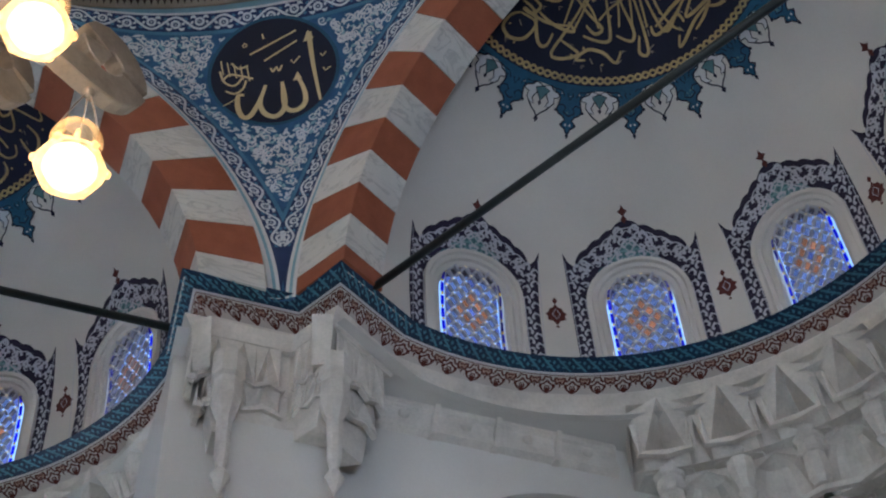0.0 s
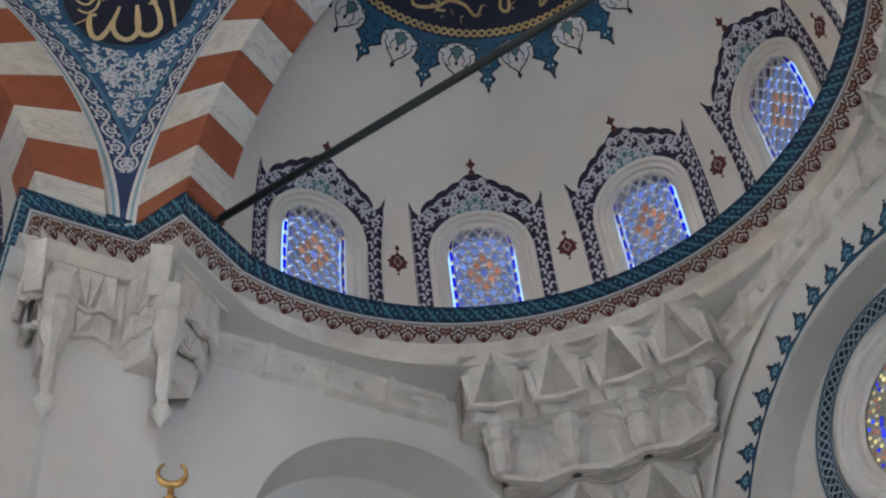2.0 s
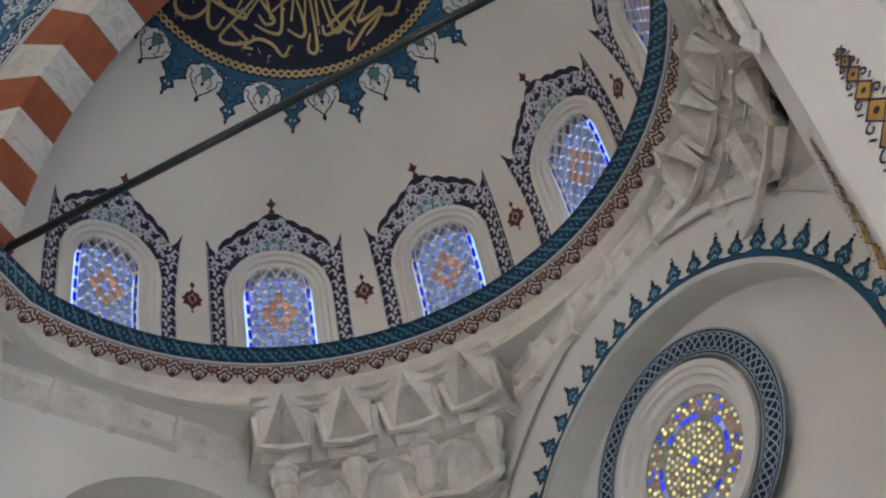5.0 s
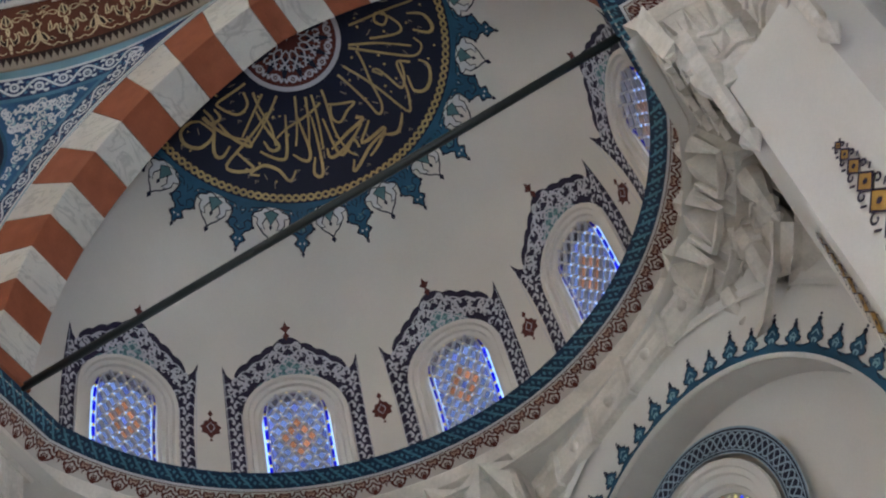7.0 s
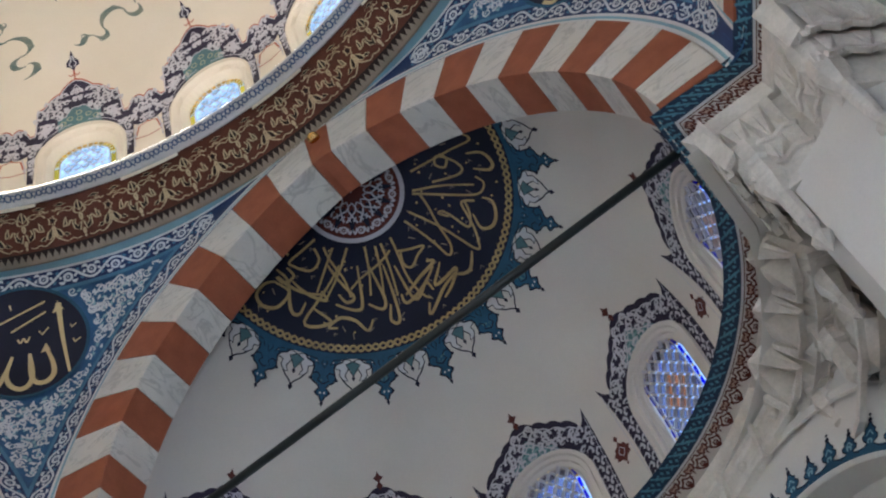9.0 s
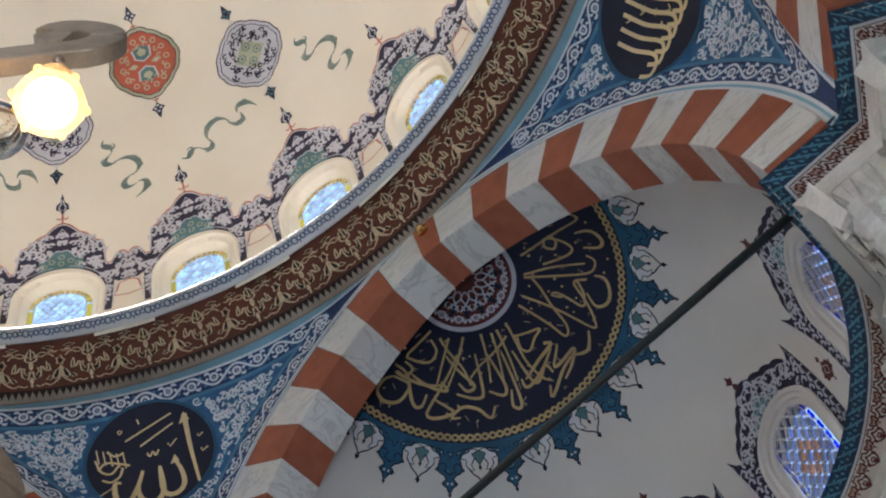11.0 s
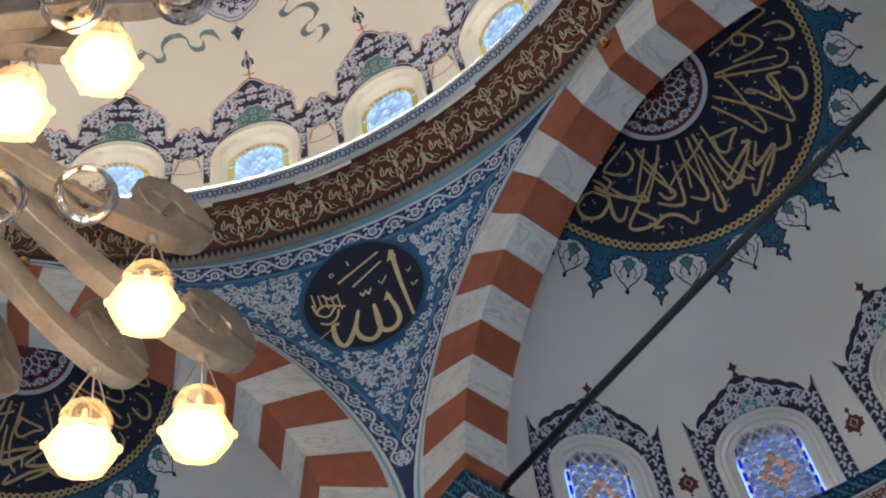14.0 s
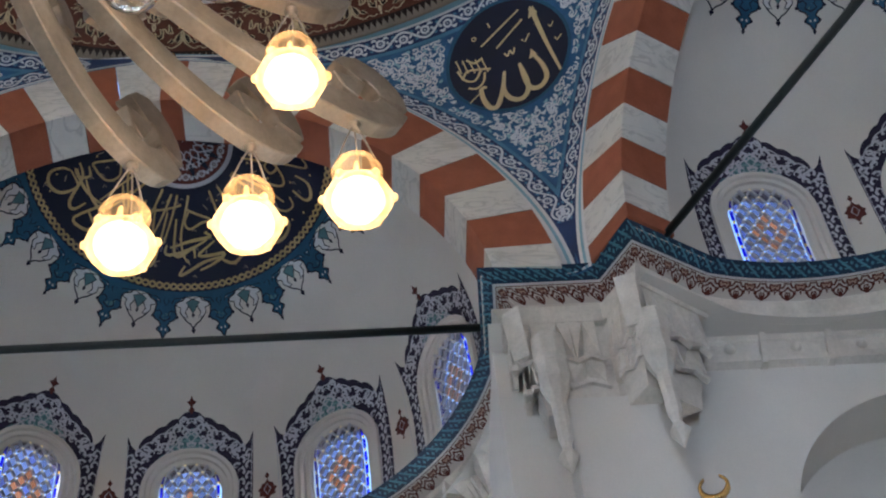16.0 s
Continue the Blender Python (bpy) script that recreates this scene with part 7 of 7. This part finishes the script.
faces = [(j * seg + i, j * seg + (i + 1) % seg, (j + 1) * seg + (i + 1) % seg, (j + 1) * seg + i) for j in range(len(prof) - 1) for i in range(seg)]
from_data("stem", verts, faces, GILT, fin, smooth=True)
verts, faces = [], []
nn = 22
face_dir = Vector((-0.75, -0.66, 0))
for i in range(nn + 1):
    a = radians(-240 + 300 * i / nn)
    thick = 0.004 + 0.030 * math.sin(math.pi * i / nn)
    for q, o in ((0.085, 0.012), (0.085 - thick, 0.012), (0.085 - thick, -0.012), (0.085, -0.012)):
        verts.append(FX + face_dir * (q * math.cos(a)) + Vector((face_dir.y, -face_dir.x, 0)) * o + Vector((0, 0, ZF - 0.01 + q * math.sin(a))))
faces = [(i * 4 + j, i * 4 + (j + 1) % 4, i * 4 + 4 + (j + 1) % 4, i * 4 + 4 + j) for i in range(nn) for j in range(4)]
from_data("crescent", verts, faces, GILT, fin, smooth=True)
bm = bmesh.new()
bmesh.ops.create_cone(bm, segments=8, radius1=0.75, radius2=0.05, depth=2.6, cap_ends=True)
cap = part("cap", bm, PLASTER, fin, "pointed white cap")
cap.location = FX + Vector((0, 0, ZF - 0.9 - 1.3))
bm = prism([FX.xy + Vector((0.7 * math.cos(math.pi / 4 * i + 0.39), 0.7 * math.sin(math.pi / 4 * i + 0.39))) for i in range(8)], 0.0, ZF - 3.5)
part("body", bm, PLASTER, fin)


# ---- chandelier ----
def bar(path, w, t, up=Vector((0, 0, 1))):
    """A flat bent bar of width w and thickness t."""
    verts, faces = [], []
    n = len(path)
    for i, p in enumerate(path):
        d = (path[min(n - 1, i + 1)] - path[max(0, i - 1)]).normalized()
        side = d.cross(up)
        side = side.normalized() if side.length > 1e-4 else Vector((1, 0, 0))
        nor = side.cross(d).normalized()
        for j in range(10):
            a = 2 * math.pi * j / 10
            verts.append(p + side * math.copysign(abs(math.cos(a)) ** 0.16, math.cos(a)) * w / 2 + nor * math.copysign(abs(math.sin(a)) ** 0.16, math.sin(a)) * t / 2)
    for i in range(n - 1):
        for j in range(10):
            faces.append((i * 10 + j, i * 10 + (j + 1) % 10, i * 10 + 10 + (j + 1) % 10, i * 10 + 10 + j))
    faces += [tuple(range(9, -1, -1)), tuple(range(10 * n - 10, 10 * n))]
    return verts, faces


def bez3(p0, p1, p2, p3, n=14):
    return [p0 * (1 - t) ** 3 + p1 * 3 * t * (1 - t) ** 2 + p2 * 3 * t * t * (1 - t) + p3 * t ** 3 for t in [i / n for i in range(n + 1)]]


def lathe_at(name, c, prof, mat, parent, seg=20, flute=0.0, label=""):
    verts = []
    for r, z in prof:
        for i in range(seg):
            q = r * (1 + flute * math.cos(2 * math.pi * i * 6 / seg) * min(1, max(0, 1.0)))
            verts.append(c + Vector((q * math.cos(2 * math.pi * i / seg), q * math.sin(2 * math.pi * i / seg), z)))
    faces = [(j * seg + i, j * seg + (i + 1) % seg, (j + 1) * seg + (i + 1) % seg, (j + 1) * seg + i) for j in range(len(prof) - 1) for i in range(seg)]
    return from_data(name, verts, faces, mat, parent, label, smooth=True)


def lit_glass(name, color, strength, see):
    """Lamp glass lit from inside: lets part of the light straight through and glows with the rest."""
    m = bpy.data.materials.new(name)
    m.use_nodes = True
    n, l = m.node_tree.nodes, m.node_tree.links
    b = n["Principled BSDF"]
    b.inputs["Base Color"].default_value = (*color, 1)
    b.inputs["Roughness"].default_value = 0.15
    b.inputs["Emission Color"].default_value = (*color, 1)
    noise, rng = n.new("ShaderNodeTexNoise"), n.new("ShaderNodeMapRange")
    noise.inputs["Scale"].default_value = 26.0
    rng.inputs["From Min"].default_value, rng.inputs["From Max"].default_value = 0.35, 0.65
    rng.inputs["To Min"].default_value, rng.inputs["To Max"].default_value = strength * 0.55, strength * 1.45
    geo = n.new("ShaderNodeNewGeometry")
    l.new(geo.outputs["Position"], noise.inputs["Vector"])
    l.new(noise.outputs[0], rng.inputs["Value"])
    l.new(rng.outputs[0], b.inputs["Emission Strength"])
    tr, mx = n.new("ShaderNodeBsdfTransparent"), n.new("ShaderNodeMixShader")
    tr.inputs[0].default_value = (1.0, 0.93, 0.80, 1)
    mx.inputs[0].default_value = 1 - see
    l.new(tr.outputs[0], mx.inputs[1])
    l.new(b.outputs[0], mx.inputs[2])
    l.new(mx.outputs[0], n["Material Output"].inputs[0])
    return m


GLOW = lit_glass("lit tulip glass", (1.0, 0.64, 0.27), 0.85, 0.5)
BELL = lit_glass("amber tinted bell glass", (0.85, 0.55, 0.25), 0.16, 0.74)
BULB = bpy.data.materials.new("lit bulb")
BULB.use_nodes = True
BULB.node_tree.nodes["Principled BSDF"].inputs["Emission Color"].default_value = (1.0, 0.86, 0.62, 1)
BULB.node_tree.nodes["Principled BSDF"].inputs["Emission Strength"].default_value = 3.2
CLEAR = bpy.data.materials.new("clear lamp glass")
CLEAR.use_nodes = True
cb = CLEAR.node_tree.nodes["Principled BSDF"]
cb.inputs["Base Color"].default_value = (0.95, 0.88, 0.75, 1)
cb.inputs["Roughness"].default_value, cb.inputs["Transmission Weight"].default_value, cb.inputs["IOR"].default_value = 0.06, 1.0, 1.25

chandelier = thing("chandelier", "large brass chandelier with scrolled flat arms and lit tulip glass shades", "chandelier")
HUB = Vector((0.0, 0.0, 5.55))
lathe_at("stem", HUB, [(0.03, 13.3), (0.03, 0.9), (0.10, 0.85), (0.12, 0.6), (0.05, 0.5), (0.06, 0.2), (0.30, 0.12), (0.34, 0.0), (0.22, -0.15), (0.06, -0.3), (0.0, -0.36)], BRASS, chandelier)


def shade(p, lit=True):
    """A flower-shaped glass with its cup, hung under p."""
    if not lit:
        body = [(0.02, 0.10), (0.05, 0.085), (0.085, 0.035), (0.096, 0.0), (0.085, -0.04), (0.048, -0.08), (0.0, -0.088)]
        g = lathe_at("glass_ball", p, body, CLEAR, chandelier, 20, 0.0, "clear glass ball")
        g.visible_shadow = False
        return
    body = [(0.060, 0.062), (0.078, 0.048), (0.098, 0.022), (0.108, -0.004), (0.100, -0.028), (0.082, -0.052), (0.055, -0.072), (0.030, -0.080), (0.0, -0.082)]
    g = lathe_at("shade", p, body, GLOW, chandelier, 36, 0.028, "lit tulip shaped amber glass")
    for i in range(6):
        a = math.pi / 3 * i
        lathe_at("petal_tip", p + Vector((0.108 * math.cos(a), 0.108 * math.sin(a), 0.002)), [(0.0, -0.014), (0.013, -0.006), (0.015, 0.005), (0.009, 0.018), (0.0, 0.024)], GLOW, g, 8).visible_shadow = False
        lathe_at("prong", p + Vector((0.062 * math.cos(a + 0.5), 0.062 * math.sin(a + 0.5), 0.06)), [(0.0, 0.05), (0.008, 0.045), (0.011, 0.0), (0.014, -0.012)], GLOW, g, 6).visible_shadow = False
    lathe_at("bulb", p, [(0.0, 0.060), (0.045, 0.052), (0.076, 0.020), (0.082, -0.008), (0.064, -0.046), (0.0, -0.066)], BULB, g, 16).visible_shadow = False
    bell = lathe_at("bell", p, [(0.070, 0.052), (0.060, 0.068), (0.076, 0.100), (0.082, 0.135), (0.074, 0.160), (0.045, 0.172)], BELL, g, 24, 0.0, "clear amber bell glass")
    bell.visible_shadow = g.visible_shadow = False
    for i in range(3):
        a = 2 * math.pi * i / 3 + 0.4
        v, f = bar([p + Vector((0.070 * math.cos(a), 0.070 * math.sin(a), 0.155)), p + Vector((0.035 * math.cos(a), 0.035 * math.sin(a), 0.30)), p + Vector((0, 0, 0.42))], 0.006, 0.006)
        from_data("wire", v, f, BRASS, g)
    lathe_at("socket", p, [(0.0, 0.43), (0.018, 0.425), (0.022, 0.405), (0.012, 0.385), (0.0, 0.38)], BRASS, g, 12)


LOWER = [(-0.56, 1.00, 5.21), (-0.36, 1.32, 5.27), (-0.15, 1.59, 5.31)]
UPPER = [(0.03, 1.27, 5.51), (0.26, 0.65, 5.74), (0.49, 0.80, 5.84), (0.95, 0.94, 5.93)]
OTHER = [(-1.25, 0.35, 5.25), (-1.30, -0.35, 5.25), (-0.75, -1.0, 5.25), (0.1, -1.3, 5.3), (0.75, -1.05, 5.3)]
for x, y, z in LOWER + UPPER + OTHER:
    p = Vector((x, y, z))
    shade(p)
    lamp = new("shade_lamp", bpy.data.lights.new("shade_lamp", "POINT"))
    lamp.data.energy, lamp.data.color, lamp.data.shadow_soft_size = 6.0, (1.0, 0.80, 0.58), 0.08
    lamp.location = p
    rad = Vector((x, y, 0))
    n = rad.normalized()
    tn = Vector((-n.y, n.x, 0))
    up = lambda h: Vector((0, 0, h))
    top = p + up(0.48)
    a0 = HUB + n * 0.22 + up(0.62)
    span = (top - a0).length
    # the plate sweeps down from the hub, runs under its end and rolls up into a scroll
    path = bez3(a0, a0 + n * span * 0.30 + up(-0.22), top - n * 0.36 + up(-0.10), top + n * 0.02, 16)
    path += bez3(top + n * 0.02, top + n * 0.16 + up(0.03), top + n * 0.21 + up(0.20), top + n * 0.06 + up(0.25), 10)[1:]
    path += bez3(path[-1], path[-1] - n * 0.10 + up(0.03), top - n * 0.08 + up(0.12), top + n * 0.02 + up(0.12), 6)[1:]
    v, f = bar(path, 0.065, 0.12)
    from_data("arm", v, f, BRASS, chandelier, smooth=False)
    c2 = a0 + (top - a0) * 0.45 + tn * 0.06
    path = bez3(c2 + up(-0.10), c2 + n * 0.24 + up(-0.08), c2 + n * 0.22 + up(0.24), c2 - n * 0.02 + up(0.18), 12)
    v, f = bar(path, 0.05, 0.06)
    from_data("scroll", v, f, BRASS, chandelier, smooth=False)
for x, y, z in ((0.62, 0.62, 5.80), (0.20, 0.95, 5.62), (0.0, 0.75, 5.70), (0.75, 0.90, 6.02)):
    shade(Vector((x, y, z)), False)


# invented brass dish on the hub, with an added spot to brighten the dome
lathe_at("added_bowl", HUB + Vector((0, 0, 0.95)), [(0.04, 0.0), (0.16, 0.03), (0.20, 0.09), (0.19, 0.10), (0.15, 0.05), (0.0, 0.03)], BRASS, chandelier)
flood = new("added_dome_flood", bpy.data.lights.new("added_dome_flood", "SPOT"))
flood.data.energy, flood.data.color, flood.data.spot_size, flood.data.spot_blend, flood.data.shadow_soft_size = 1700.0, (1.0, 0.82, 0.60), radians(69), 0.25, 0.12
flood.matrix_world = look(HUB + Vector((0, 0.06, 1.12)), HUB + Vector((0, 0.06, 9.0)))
